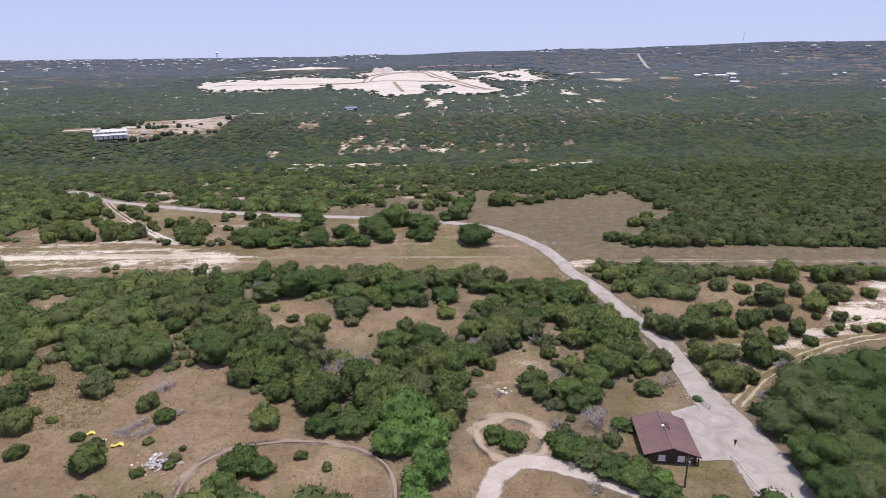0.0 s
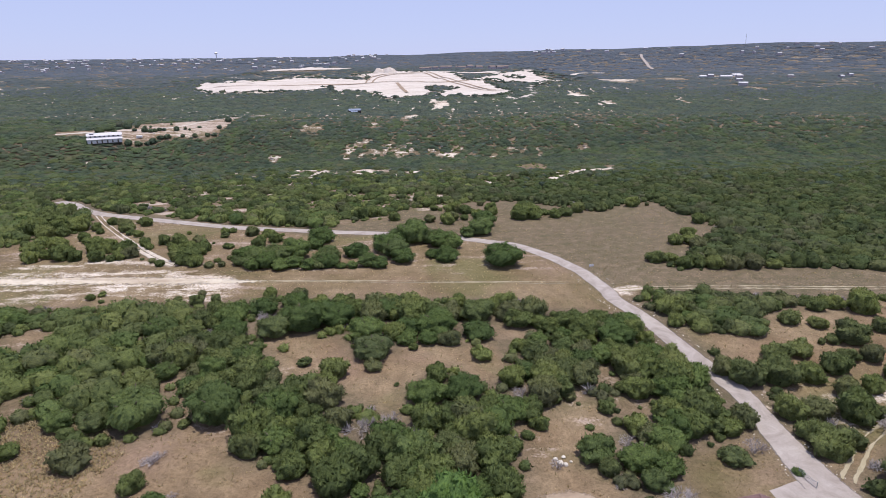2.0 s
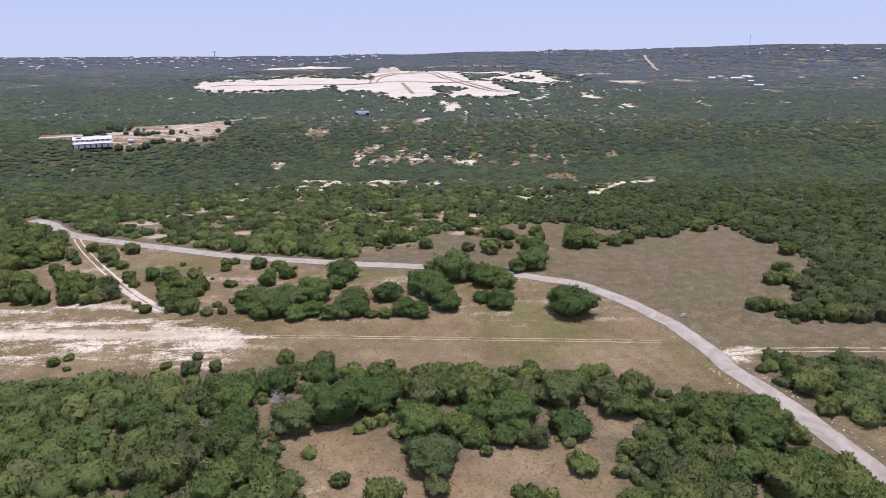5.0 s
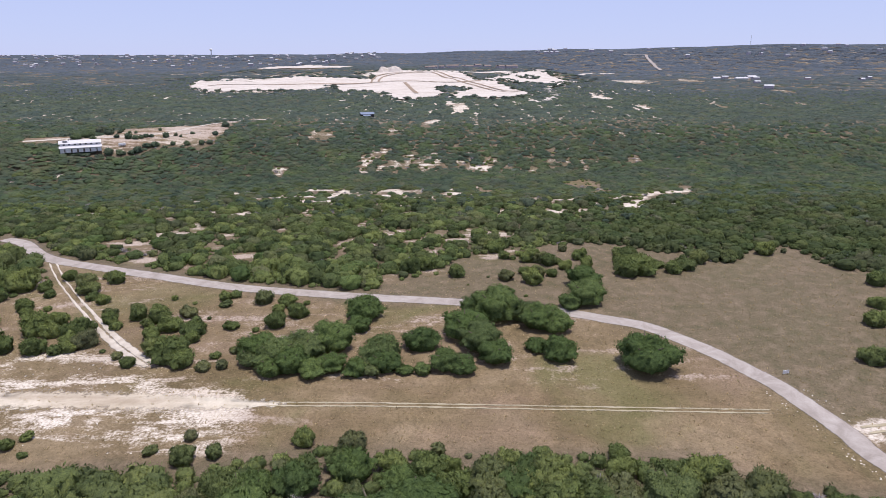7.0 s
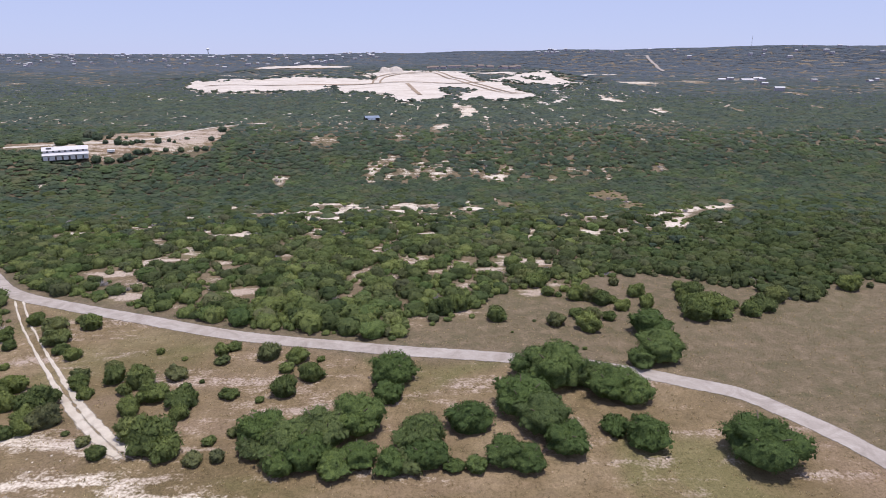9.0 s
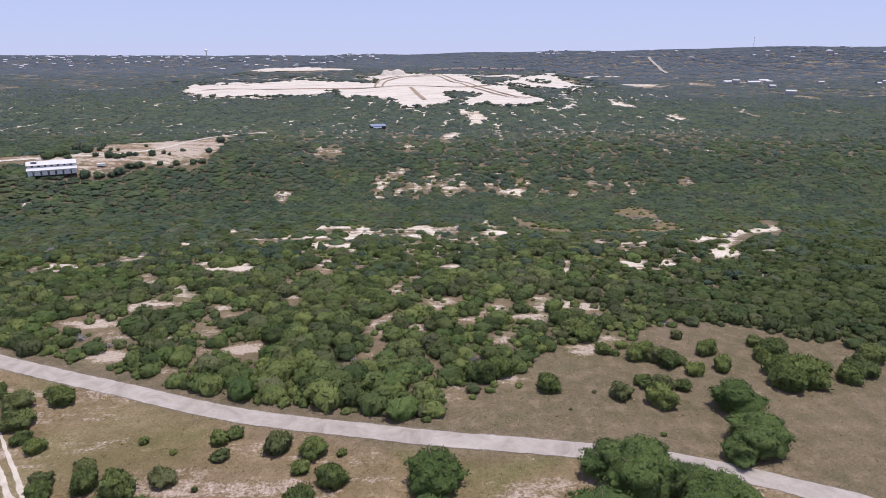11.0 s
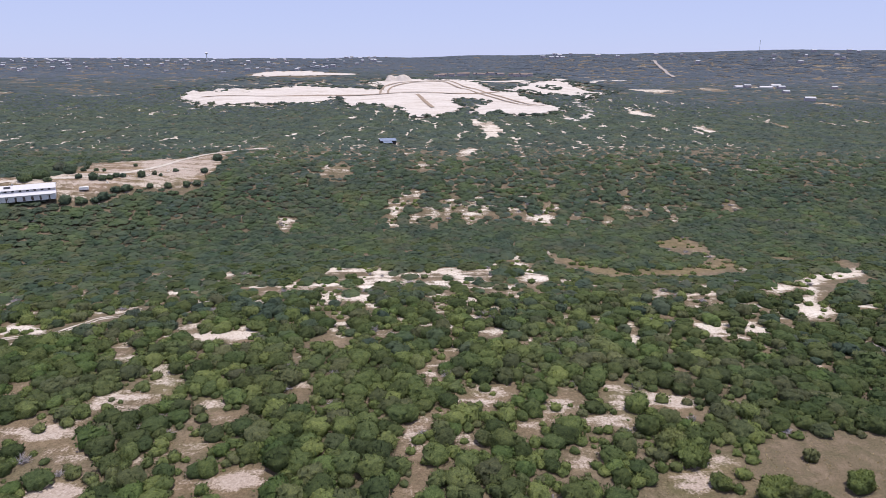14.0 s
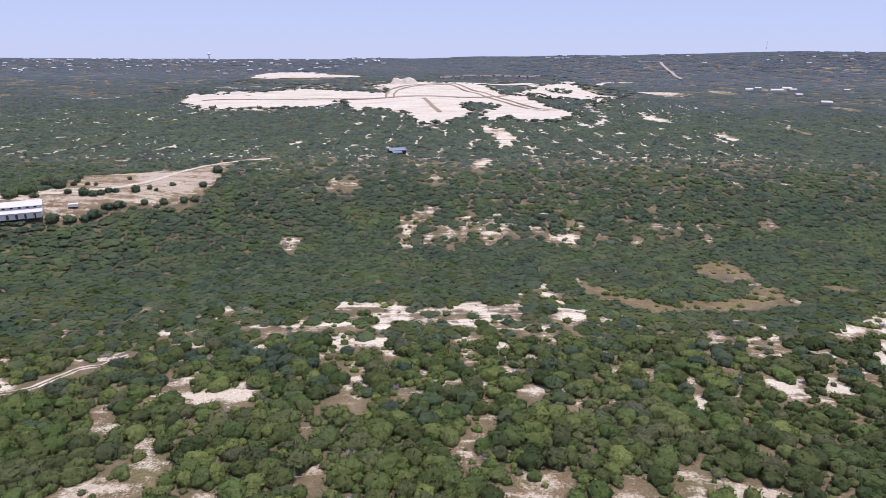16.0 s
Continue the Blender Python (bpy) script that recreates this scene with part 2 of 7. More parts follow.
LOOP_DIRT = gravel_material("reddish_worn_dirt", (0.225, 0.160, 0.120), (0.310, 0.232, 0.178), 0, 1.6)
DIRT = gravel_material("trodden_dirt", (0.225, 0.162, 0.118), (0.310, 0.240, 0.182))


# ---- the plan, in metres ----
ROAD = [(56.6, 74.6), (54.2, 83.4), (54.6, 93.9), (54.2, 103.8), (53.5, 114.4), (53.4, 125.2), (52.5, 136.7), (47.2, 151.2), (43, 164.7), (38, 178.7), (37.7, 183.2), (37.1, 188), (36.1, 192.2), (35, 197.1), (33.8, 202), (31.8, 206.3), (29.2, 211.7), (26.3, 217), (21.6, 223.6), (16.1, 229.9), (8.2, 233.6), (1.9, 236.7), (-12.3, 241.8), (-29.3, 244.9), (-43.3, 247), (-54.2, 248.7), (-65.5, 251), (-77, 253.3), (-89, 256.2), (-101.8, 260.6), (-115.9, 266.2), (-130.4, 271.6), (-146, 277.7), (-154.1, 281.1), (-164.5, 287.6), (-177.7, 300.2), (-187.7, 305.6)]
LOT = [(44.3, 107.3), (52.2, 109.6), (53.2, 100.9), (57, 86.1), (50, 91.5), (43.5, 92.1), (44.6, 99.2)]
SPUR = [(-157.2, 281.7), (-143.1, 263), (-124.9, 241.6), (-108.8, 223.8), (-100.4, 215.7), (-92.8, 209.5)]
STRIP = [(-144.4, 196.9), (-117, 197.3), (-95.2, 196.7), (-69.5, 195.4), (-45.2, 194.8), (-17.6, 193.7), (9.6, 192.8), (23.4, 192.3), (31.5, 191.9)]
STRIP_EAST = [(41.3, 186), (49.1, 187.7), (59.3, 188), (80.7, 187.6), (96.9, 186.5), (142.2, 184.4)]
EAST_TRAIL = [(58.4, 109.5), (68.8, 120.2), (79.5, 127.5), (92.3, 134), (109.3, 138.9), (135.9, 146), (165.3, 149.9)]
LOOP = [(-38.3, 69.3), (-41.1, 78.3), (-41.3, 83.9), (-39.8, 87.3), (-37.4, 89.8), (-33.2, 91.9), (-26.8, 93.2), (-19.8, 93.2), (-14.6, 91.5), (-11, 88.9), (-8.7, 84.5), (-8, 79.9), (-8.2, 72.8)]
DRIVE = [(5.8, 74.6), (6.3, 80.5), (7.6, 85.2), (10.1, 88.5), (13.7, 90.4), (18.9, 89.5), (24.5, 87), (30.1, 83.6), (33.7, 80.8)]
VALLEY_TRACK = [(-309.2, 508.2), (-287.2, 523), (-275, 530.4), (-258.9, 537.5), (-243.5, 547.8), (-229.9, 565.5), (-221.7, 593.9), (-212, 615.7), (-197.6, 628), (-181.2, 636.9)]
VALLEY_PATH = [(-196.0, 345.0), (-186.0, 348.5), (-176.5, 352.1), (-170.8, 355.8), (-168.2, 362.5), (-165.4, 369.9), (-160.3, 371.9), (-159.5, 376.5), (-156.9, 378.6)]
# bare ground between the trees: runs of (x, y, half width)
RIDGE_WEST = [[(-100.5, 415.7, 0.7), (-96.1, 415.1, 0.9), (-90.4, 417.2, 0.9), (-85.7, 413.7, 0.9), (-81.3, 412.4, 0.6)], [(-89.2, 407.1, 0.6), (-86.7, 398.5, 0.6)], [(-94.1, 400.5, 0.6)], [(-116.9, 397.1, 0.4), (-113.6, 397.3, 0.8), (-109.4, 394.4, 0.6)], [(-106.7, 395.5, 0.8), (-102.0, 397.2, 1.2), (-97.4, 399.2, 1.0)], [(-98.5, 387.8, 1.4), (-96.9, 380.6, 1.1)], [(-94.1, 384.2, 1.0), (-90.3, 380.6, 0.9), (-86.6, 383.6, 0.8), (-84.1, 381.8, 0.4)], [(-88.1, 389.1, 0.8)], [(-98.2, 371.6, 0.7)], [(-127.1, 397.9, 0.8)], [(-140.1, 382.6, 0.6), (-137.4, 384.5, 0.4)], [(-120.1, 379.9, 0.6)], [(-119.9, 392.4, 0.4)], [(-80.4, 373.3, 0.5)]]
RIDGE_WEST_B = [[(-97.6, 372.2, 1.1)], [(-92.3, 368.4, 1.1), (-89.5, 364.8, 1.6), (-89.8, 360.8, 0.9)], [(-83.3, 379.5, 0.6), (-82.1, 372.2, 0.5)], [(-91.1, 351.5, 1.0), (-90.7, 346.3, 0.5)], [(-88.8, 348.8, 0.6), (-87.4, 345.5, 0.6), (-86.3, 342.2, 0.5)], [(-76.2, 351.4, 1.1), (-76.1, 347.5, 0.8)]]
RIDGE_MID = [[(-74.3, 409.0, 0.6), (-70.6, 408.9, 0.8), (-67.4, 408.2, 1.3), (-64.9, 410.8, 0.8), (-62.2, 414.7, 0.9)], [(-59.5, 416.7, 0.7), (-56.8, 412.6, 1.1), (-53.1, 414.4, 0.9), (-49.2, 415.0, 1.1), (-45.1, 412.8, 1.1), (-40.9, 411.4, 1.1), (-37.1, 441.6, 1.0)], [(-27.7, 446.9, 1.2), (-25.4, 436.4, 1.2), (-26.8, 405.7, 1.1), (-23.7, 406.0, 1.1), (-12.6, 429.1, 1.2), (-6.1, 427.1, 0.9), (-5.4, 403.6, 0.4)], [(-22.3, 441.5, 0.7), (-28.2, 399.3, 0.6)], [(-78.5, 403.1, 0.4)], [(-60.1, 400.2, 0.6)], [(-51.7, 398.7, 0.4)], [(-44.5, 393.5, 0.6)], [(-55.5, 387.0, 0.6)]]
RIDGE_MID_B = [[(-61.4, 387.7, 1.2), (-60.9, 378.8, 1.7), (-60.4, 372.1, 1.6)], [(-51.2, 381.6, 0.7), (-49.8, 383.9, 0.6)], [(-37.5, 387.2, 1.0), (-35.7, 384.8, 0.6)], [(13.1, 385.9, 0.6), (17.3, 385.8, 1.0)], [(19.4, 376.6, 0.8)], [(24.7, 373.1, 1.0)], [(25.3, 385.7, 0.6)], [(39.8, 372.4, 0.6), (40.2, 369.7, 0.4)], [(70.4, 372.1, 0.9)], [(78.6, 373.6, 0.7)], [(-51.3, 383.3, 0.6), (-51.3, 376.4, 1.1)], [(-26.6, 451.6, 2.0), (-23.5, 445.3, 2.0)], [(-48.5, 351.3, 1.0), (-46.7, 350.4, 1.1), (-45.2, 353.1, 0.7)], [(-37.6, 344.9, 0.9), (-34.2, 346.9, 1.0)]]
SLOPE_WEST = [[(-187.9, 358.5, 1.6), (-185.8, 360.2, 2.6), (-179.7, 355.8, 2.2), (-176.6, 354.7, 1.7)], [(-146.1, 343.2, 0.9), (-141.9, 336.5, 0.8), (-138.4, 332.7, 1.1)], [(-136.0, 349.8, 1.0), (-134.7, 353.5, 1.1), (-135.1, 357.5, 0.9)], [(-132.9, 359.3, 0.5), (-129.8, 352.1, 0.7), (-125.7, 349.5, 1.2), (-122.5, 351.5, 1.2), (-117.3, 350.3, 1.5), (-115.0, 352.0, 1.2), (-113.4, 347.5, 1.0)], [(-129.0, 327.5, 1.1), (-126.1, 322.9, 0.9), (-123.9, 318.6, 0.9), (-123.3, 315.4, 1.0)], [(-122.3, 319.4, 0.9), (-120.9, 320.5, 0.7)], [(-137.2, 312.8, 0.9), (-134.9, 313.0, 1.2), (-133.3, 314.7, 1.2), (-131.4, 316.8, 1.2), (-128.7, 314.2, 1.1), (-127.3, 311.2, 0.7)], [(-126.2, 312.9, 0.7), (-123.9, 313.4, 0.7), (-121.3, 313.9, 0.6)]]
SLOPE_WEST_B = [[(-113.5, 312.0, 0.7), (-111.3, 310.1, 1.1), (-109.3, 308.7, 0.8)], [(-106.5, 305.5, 0.6), (-104.1, 305.5, 0.6), (-102.3, 306.1, 0.8)], [(-156.8, 317.0, 1.4), (-156.3, 318.6, 1.3)], [(-148.6, 302.0, 0.7), (-145.8, 302.0, 1.1), (-142.0, 300.4, 1.8), (-138.6, 299.4, 1.8), (-137.4, 302.3, 1.5)], [(-136.3, 297.5, 1.1), (-134.0, 295.2, 1.1), (-131.3, 293.3, 1.0), (-128.9, 292.4, 0.6)], [(-137.0, 287.2, 1.0), (-136.2, 288.5, 0.6)], [(-111.3, 298.1, 0.9), (-109.0, 296.5, 1.1), (-106.7, 296.1, 1.1), (-104.9, 295.0, 0.7)], [(-115.7, 293.0, 0.6), (-114.5, 291.5, 0.5)], [(-107.2, 281.9, 0.7), (-106.3, 283.7, 0.9), (-103.9, 282.5, 0.9)]]
SLOPE_WEST_C = [[(-102.2, 285.1, 0.9), (-101.1, 286.7, 0.9), (-98.4, 285.4, 1.5), (-95.1, 284.3, 1.4), (-93.2, 285.3, 0.9)], [(-99.0, 282.4, 1.1), (-95.5, 282.3, 1.4)], [(-130.7, 281.8, 1.2), (-128.8, 282.8, 1.2), (-125.0, 282.5, 1.2), (-124.2, 283.7, 0.7)]]
SLOPE_MID = [[(-93.2, 299.2, 0.5)], [(-95.1, 319.7, 0.5), (-93.0, 316.9, 0.9), (-90.4, 315.5, 0.8)], [(-101.0, 311.4, 0.7)], [(-119.9, 331.3, 0.9)], [(-96.2, 335.5, 0.8)], [(-63.9, 326.9, 0.6), (-62.2, 330.1, 0.9), (-60.1, 334.6, 1.0), (-57.3, 338.6, 1.2)], [(-62.5, 322.9, 1.0)], [(-56.7, 311.9, 0.6), (-54.1, 313.4, 0.9), (-52.0, 316.0, 1.2), (-49.4, 316.5, 1.5), (-46.8, 316.5, 1.3), (-46.0, 312.9, 0.8)], [(-50.4, 312.4, 1.3), (-51.0, 309.5, 0.6)], [(-59.8, 311.0, 0.4), (-60.4, 307.2, 0.5), (-62.3, 305.2, 0.7), (-64.4, 303.5, 0.7), (-66.3, 302.0, 1.1)], [(-66.5, 300.4, 1.3), (-66.6, 298.1, 1.3), (-66.2, 295.0, 0.9), (-65.7, 292.0, 0.7)], [(-63.8, 288.6, 0.9), (-62.3, 288.1, 0.5)], [(-64.5, 286.8, 0.4)]]
SLOPE_MID_B = [[(-69.1, 280.9, 0.5), (-67.1, 281.6, 0.8), (-65.7, 283.4, 0.5)], [(-44.8, 298.3, 0.6), (-43.7, 300.7, 0.8), (-42.0, 302.3, 0.7), (-39.5, 303.3, 0.6), (-37.1, 306.6, 0.8), (-35.2, 310.1, 1.4), (-32.9, 312.6, 1.3), (-31.0, 315.4, 0.8)], [(-32.1, 306.6, 0.6), (-30.3, 304.8, 0.8), (-24.8, 303.3, 1.1), (-21.9, 303.3, 0.9)], [(-36.3, 287.5, 0.6), (-35.1, 290.0, 0.8), (-33.2, 292.6, 0.9), (-31.5, 295.4, 0.9)], [(-56.2, 296.8, 0.7), (-55.9, 294.6, 0.6)]]
SLOPE_EAST = [[(-23.0, 316.4, 1.1), (-20.7, 317.8, 1.5), (-20.9, 314.8, 0.9)], [(-14.5, 313.8, 1.8), (-12.0, 311.2, 2.4), (-9.8, 308.8, 2.1), (-7.5, 308.3, 1.2)], [(-4.0, 327.5, 0.9), (-2.6, 325.9, 0.9)], [(14.7, 358.5, 1.3), (15.2, 354.8, 1.6), (16.8, 350.3, 1.6)], [(30.6, 359.2, 1.1), (29.2, 353.1, 1.5)], [(38.8, 356.2, 0.8), (42.9, 361.4, 0.8)], [(23.2, 339.9, 1.0), (23.4, 335.1, 1.2)], [(51.4, 387.3, 1.5), (58.9, 392.3, 1.6), (69.5, 398.6, 1.9), (79.9, 403.8, 2.4), (85.7, 406.4, 1.7), (94.3, 408.3, 1.3)], [(53.9, 371.8, 1.5), (50.2, 363.9, 1.4), (56.0, 366.4, 1.8), (61.5, 369.6, 1.7)]]
SLOPE_EAST_B = [[(72.3, 371.7, 1.3), (77.4, 371.7, 1.5)], [(55.0, 342.1, 0.9), (52.6, 337.5, 0.9)], [(-5.9, 360.0, 0.7), (-5.4, 356.2, 0.9)], [(1.1, 361.3, 0.9)], [(13.8, 389.4, 1.0), (15.4, 386.4, 1.0), (17.7, 385.2, 1.0)], [(24.8, 386.3, 0.6), (20.4, 377.7, 0.8)], [(31.1, 386.2, 0.8), (25.4, 373.1, 0.8)], [(40.1, 374.6, 1.0)], [(31.9, 326.8, 1.0)], [(3.6, 311.1, 0.6)], [(77.4, 401.5, 1.0), (73.4, 398.2, 1.4), (69.5, 396.9, 1.2)], [(68.6, 388.7, 2.3), (60.4, 379.6, 1.7), (56.2, 369.6, 1.7), (60.7, 371.2, 1.3)], [(52.3, 387.4, 0.7), (59.6, 391.8, 0.9), (64.5, 396.9, 0.9)], [(90.8, 406.1, 0.8), (97.4, 408.1, 0.8)]]
CREEK_GLADE = [[(-8.5, 457.4, 1.6), (-4.5, 451.7, 2.4), (1.6, 445.3, 3.2), (7.4, 439.2, 3.5), (13.4, 434.8, 3.5), (18.0, 430.5, 3.0)], [(25.6, 435.8, 2.4), (35.5, 436.8, 3.2), (45.1, 436.9, 3.4), (57.4, 443.2, 3.8), (66.8, 450.4, 4.0), (66.8, 442.3, 2.1)], [(48.4, 480.1, 2.9), (53.9, 480.1, 4.3), (61.2, 480.8, 5.3), (64.2, 476.7, 3.8), (62.5, 467.2, 1.8)], [(94.3, 454.6, 2.7), (92.5, 441.0, 3.0), (92.9, 430.6, 1.8), (100.0, 430.7, 3.0), (96.4, 418.3, 2.1)], [(-28.3, 451.6, 1.6), (-26.3, 448.5, 1.6)]]
MEADOW_BAYS = [[(-51.7, 276.6, 0.6), (-51.8, 273.5, 0.8), (-51.7, 271.0, 0.6)], [(-48.8, 267.9, 0.9), (-47.5, 264.3, 1.2), (-45.6, 260.9, 1.3)], [(-38.2, 274.5, 0.7), (-37.1, 271.4, 1.0), (-34.9, 268.7, 1.3)], [(-57.7, 260.3, 0.6)], [(-65.7, 258.3, 0.7)], [(-72.5, 277.5, 0.3)], [(-64.9, 277.3, 0.3)], [(-129.3, 280.6, 1.4), (-125.9, 280.5, 1.3), (-123.8, 281.9, 0.9)], [(-111.0, 275.8, 0.9), (-110.1, 271.8, 0.7)], [(-6.5, 290.9, 0.7), (-12.0, 285.8, 1.5), (-18.6, 283.6, 2.0)], [(-23.4, 310.5, 0.7), (-22.1, 306.7, 0.9)], [(-44.3, 300.2, 0.7), (-42.5, 302.1, 0.5)]]
VALLEY_FLECKS = [[(-89.1, 510.6, 0.9), (-85.5, 515.3, 1.5), (-83.2, 523.6, 2.5), (-85.9, 532.3, 1.0), (-87.5, 541.5, 0.7)], [(-82.6, 529.4, 1.0), (-80.4, 537.8, 1.0), (-79.8, 544.8, 0.7)], [(-73.2, 520.5, 2.5), (-75.5, 517.5, 1.5)], [(-74.0, 539.7, 2.0), (-73.0, 548.1, 1.0), (-71.7, 553.1, 0.7)], [(-65.8, 529.1, 1.9), (-62.7, 527.7, 1.6), (-60.8, 518.9, 0.9)], [(-55.1, 527.7, 1.9), (-53.5, 530.6, 1.0)]]
VALLEY_FLECKS_B = [[(-56.2, 539.6, 1.0), (-52.9, 540.4, 0.7)], [(-63.3, 507.7, 0.9)], [(-47.1, 522.1, 0.9), (-43.0, 517.7, 1.8), (-39.6, 523.8, 1.6), (-34.9, 528.3, 1.0), (-32.3, 536.8, 0.6)], [(-46.2, 529.3, 1.0), (-45.3, 535.7, 0.6)], [(-40.0, 537.9, 0.6), (-39.0, 544.9, 0.7)], [(-30.2, 524.2, 0.9), (-28.5, 521.4, 0.9)], [(-21.4, 526.9, 1.0), (-17.8, 530.7, 1.3)]]
VALLEY_BARE = VALLEY_FLECKS + VALLEY_FLECKS_B
VALLEY_BARE_B = [[(-14.1, 527.4, 0.6), (-12.1, 523.1, 0.9), (-7.5, 522.7, 0.9), (-4.0, 520.7, 1.3), (-2.6, 516.3, 1.9), (0.3, 526.2, 1.9), (3.4, 533.4, 1.6), (7.7, 537.7, 0.7)], [(0.6, 540.1, 1.3)], [(17.3, 527.1, 1.0), (17.6, 521.3, 1.0)], [(9.6, 518.6, 0.6)], [(31.7, 516.6, 1.0), (34.9, 524.1, 1.3)], [(34.3, 543.9, 0.7)], [(37.1, 537.9, 1.0)], [(43.6, 531.9, 1.0), (47.6, 534.6, 1.3)], [(55.5, 531.8, 1.3), (59.5, 536.5, 1.0)], [(70.1, 539.0, 1.0)], [(69.7, 521.7, 1.0)], [(-143.6, 520.4, 1.0), (-141.0, 513.5, 1.6), (-138.5, 507.6, 0.9)], [(110.0, 542.5, 0.7), (105.1, 536.4, 0.7)], [(50.5, 551.2, 0.7)], [(-0.5, 548.2, 0.7)], [(-17.0, 549.4, 0.7)], [(-10.7, 546.3, 0.7)]]
VALLEY_BARE_C = [[(10.0, 569.9, 1.3)], [(-130.6, 580.8, 2.4), (-117.8, 585.1, 2.1)], [(-70.4, 594.4, 2.1)], [(-42.6, 623.0, 2.6), (-34.7, 643.8, 2.8)], [(-14.8, 756.6, 4.0), (-11.4, 721.2, 2.8)], [(-138.9, 622.8, 1.9)]]
NEAR_BARE = [[(-109.6, 157.6, 2.1), (-103.7, 156.9, 2.3)], [(-75.0, 142.3, 0.7), (-73.1, 138.7, 0.6)], [(-65.8, 136.2, 0.9), (-62.4, 132.1, 0.8), (-58.1, 125.8, 0.7), (-55.4, 121.2, 0.7)], [(-52.5, 118.7, 1.1), (-47.5, 119.4, 1.0), (-45.9, 123.2, 1.0), (-45, 125.4, 0.7)], [(-21.3, 164.6, 0.7)], [(4.6, 160.7, 1.2), (10.4, 159.4, 1.5)], [(25.1, 143.3, 1.2), (27.2, 142.4, 1.1)], [(20, 133.6, 0.9), (18.2, 129.8, 1.5), (19.3, 126.7, 1.5), (20.3, 123.7, 1.2)], [(28.2, 132.3, 1.7), (30.7, 129.9, 1.2)], [(10.9, 120.9, 1.2), (8.1, 118.2, 1.6), (8.9, 115.4, 1.8)], [(-89.4, 126.0, 1.2), (-90.2, 129.7, 1.3)], [(38, 137.1, 0.8)], [(-44.4, 148.3, 1.3), (-40.5, 139.2, 1.4)]]
STRIP_STONES = [(-90.9, 202.5), (-74.5, 206.0), (-63.9, 205.6), (-53.4, 204.8), (-36.3, 205.0), (-36.4, 203.3), (-53.1, 202.7), (-64.2, 202.5), (-70.6, 199.1), (-69.8, 196.4), (-87.7, 196.6)]
EAST_STONE = [[(77.1, 134.9, 0.7), (79.5, 134.7, 1.1), (85.2, 137.3, 1.4), (91.0, 140.4, 1.5)], [(61.3, 132.0, 1.0), (63.1, 135.1, 0.8)], [(69.6, 131.9, 1.1), (72.3, 135.0, 0.8), (71.9, 137.5, 0.6)], [(68.4, 125.7, 1.0), (71.7, 126.5, 0.8)], [(55.8, 135.7, 0.7), (55.9, 133.1, 0.5)], [(65.5, 131.9, 0.5)], [(69.5, 141.4, 0.8)]]
CALICHE_CORE = [(-95.1, 199.8), (-90.3, 202.5), (-83.4, 202), (-69.9, 198), (-68.6, 195.2), (-70, 191.1), (-78.9, 190.4), (-89.8, 194.3)]
GLADE_WEST = [(-73, 76.1), (-108.5, 123.1), (-94, 116.5), (-82.8, 108.4), (-79, 104.2), (-85.7, 117.6), (-84.5, 122.7), (-75.9, 116.2), (-66.9, 110.2), (-66.1, 114.3), (-55.6, 118.9), (-47, 118.6), (-43.5, 109.9), (-35.6, 107.9), (-29.4, 105.3), (-23.7, 95.3), (-13.1, 95.2), (-10.8, 91.2), (-6.6, 85.4), (0.9, 86.6), (1.1, 95.3), (4.3, 101.9), (7.2, 111.1), (5.9, 123), (15, 131.4), (21.2, 119.2), (13.3, 113.8), (21.7, 106.2), (17.5, 93.1), (20.5, 85.7), (31.5, 79.4)]
GLADE_MID = [(-55.5, 165.7), (-41.3, 156.7), (-32.2, 157.5), (-28.7, 146.4), (-18.8, 148.5), (-16.4, 153.8), (-4.1, 152.3), (4.2, 156), (5.4, 143), (-2.3, 136.6), (-5.4, 145.6), (-12.4, 142.1), (-17.3, 134.3), (-16.1, 123.6), (-24.9, 131), (-29.3, 133.5), (-34.2, 141.2), (-39.3, 136.3), (-43.7, 142.6), (-50.3, 155.8)]
GLADE_GAP = [(17, 131.5), (25.7, 132), (22.2, 125.5), (14.8, 122.4)]
GLADE_LOT = [(32.4, 115.1), (48.3, 123.6), (49.9, 122.4), (52, 110.7), (52.1, 93.9), (50.7, 84.8), (48.2, 79.5), (36.8, 79.6), (38.3, 86.3), (33.1, 87.4), (31, 95.5), (32.8, 105.7), (30.7, 108.8)]
STRIP_FIELD = [(-164.2, 213.6), (-131.6, 219), (-118.8, 218.8), (-96.2, 210.5), (-75.7, 209.7), (-53.8, 205.9), (-18.9, 208), (-3.5, 214.3), (5.7, 211.7), (20.8, 219.8), (34.6, 197.9), (40.6, 180.1), (40, 170.3), (20.9, 173), (16.6, 173), (10.8, 180.1), (-3, 180.9), (-21.9, 181), (-40.7, 182), (-57.8, 182.2), (-68.6, 180.7), (-103.1, 176.7), (-130, 176.9)]
STRIP_FIELD_EAST = [(38.7, 186.7), (65.7, 202), (75.9, 197.7), (104.1, 197), (165.4, 193.1), (155.1, 183.3), (93, 180.7), (44.4, 186.7)]
ROADSIDE = [(-166.8, 288.8), (-134.1, 272.4), (-92, 254.9), (-59.3, 244.5), (-25.1, 243), (2.2, 240.5), (21.7, 221.2), (35.7, 206.7), (1.5, 200.1), (-35.3, 206.9), (-94.1, 206.1), (-150.2, 219.3), (-165, 225), (-160, 242), (-148, 247), (-146, 262), (-152, 272), (-158, 280)]
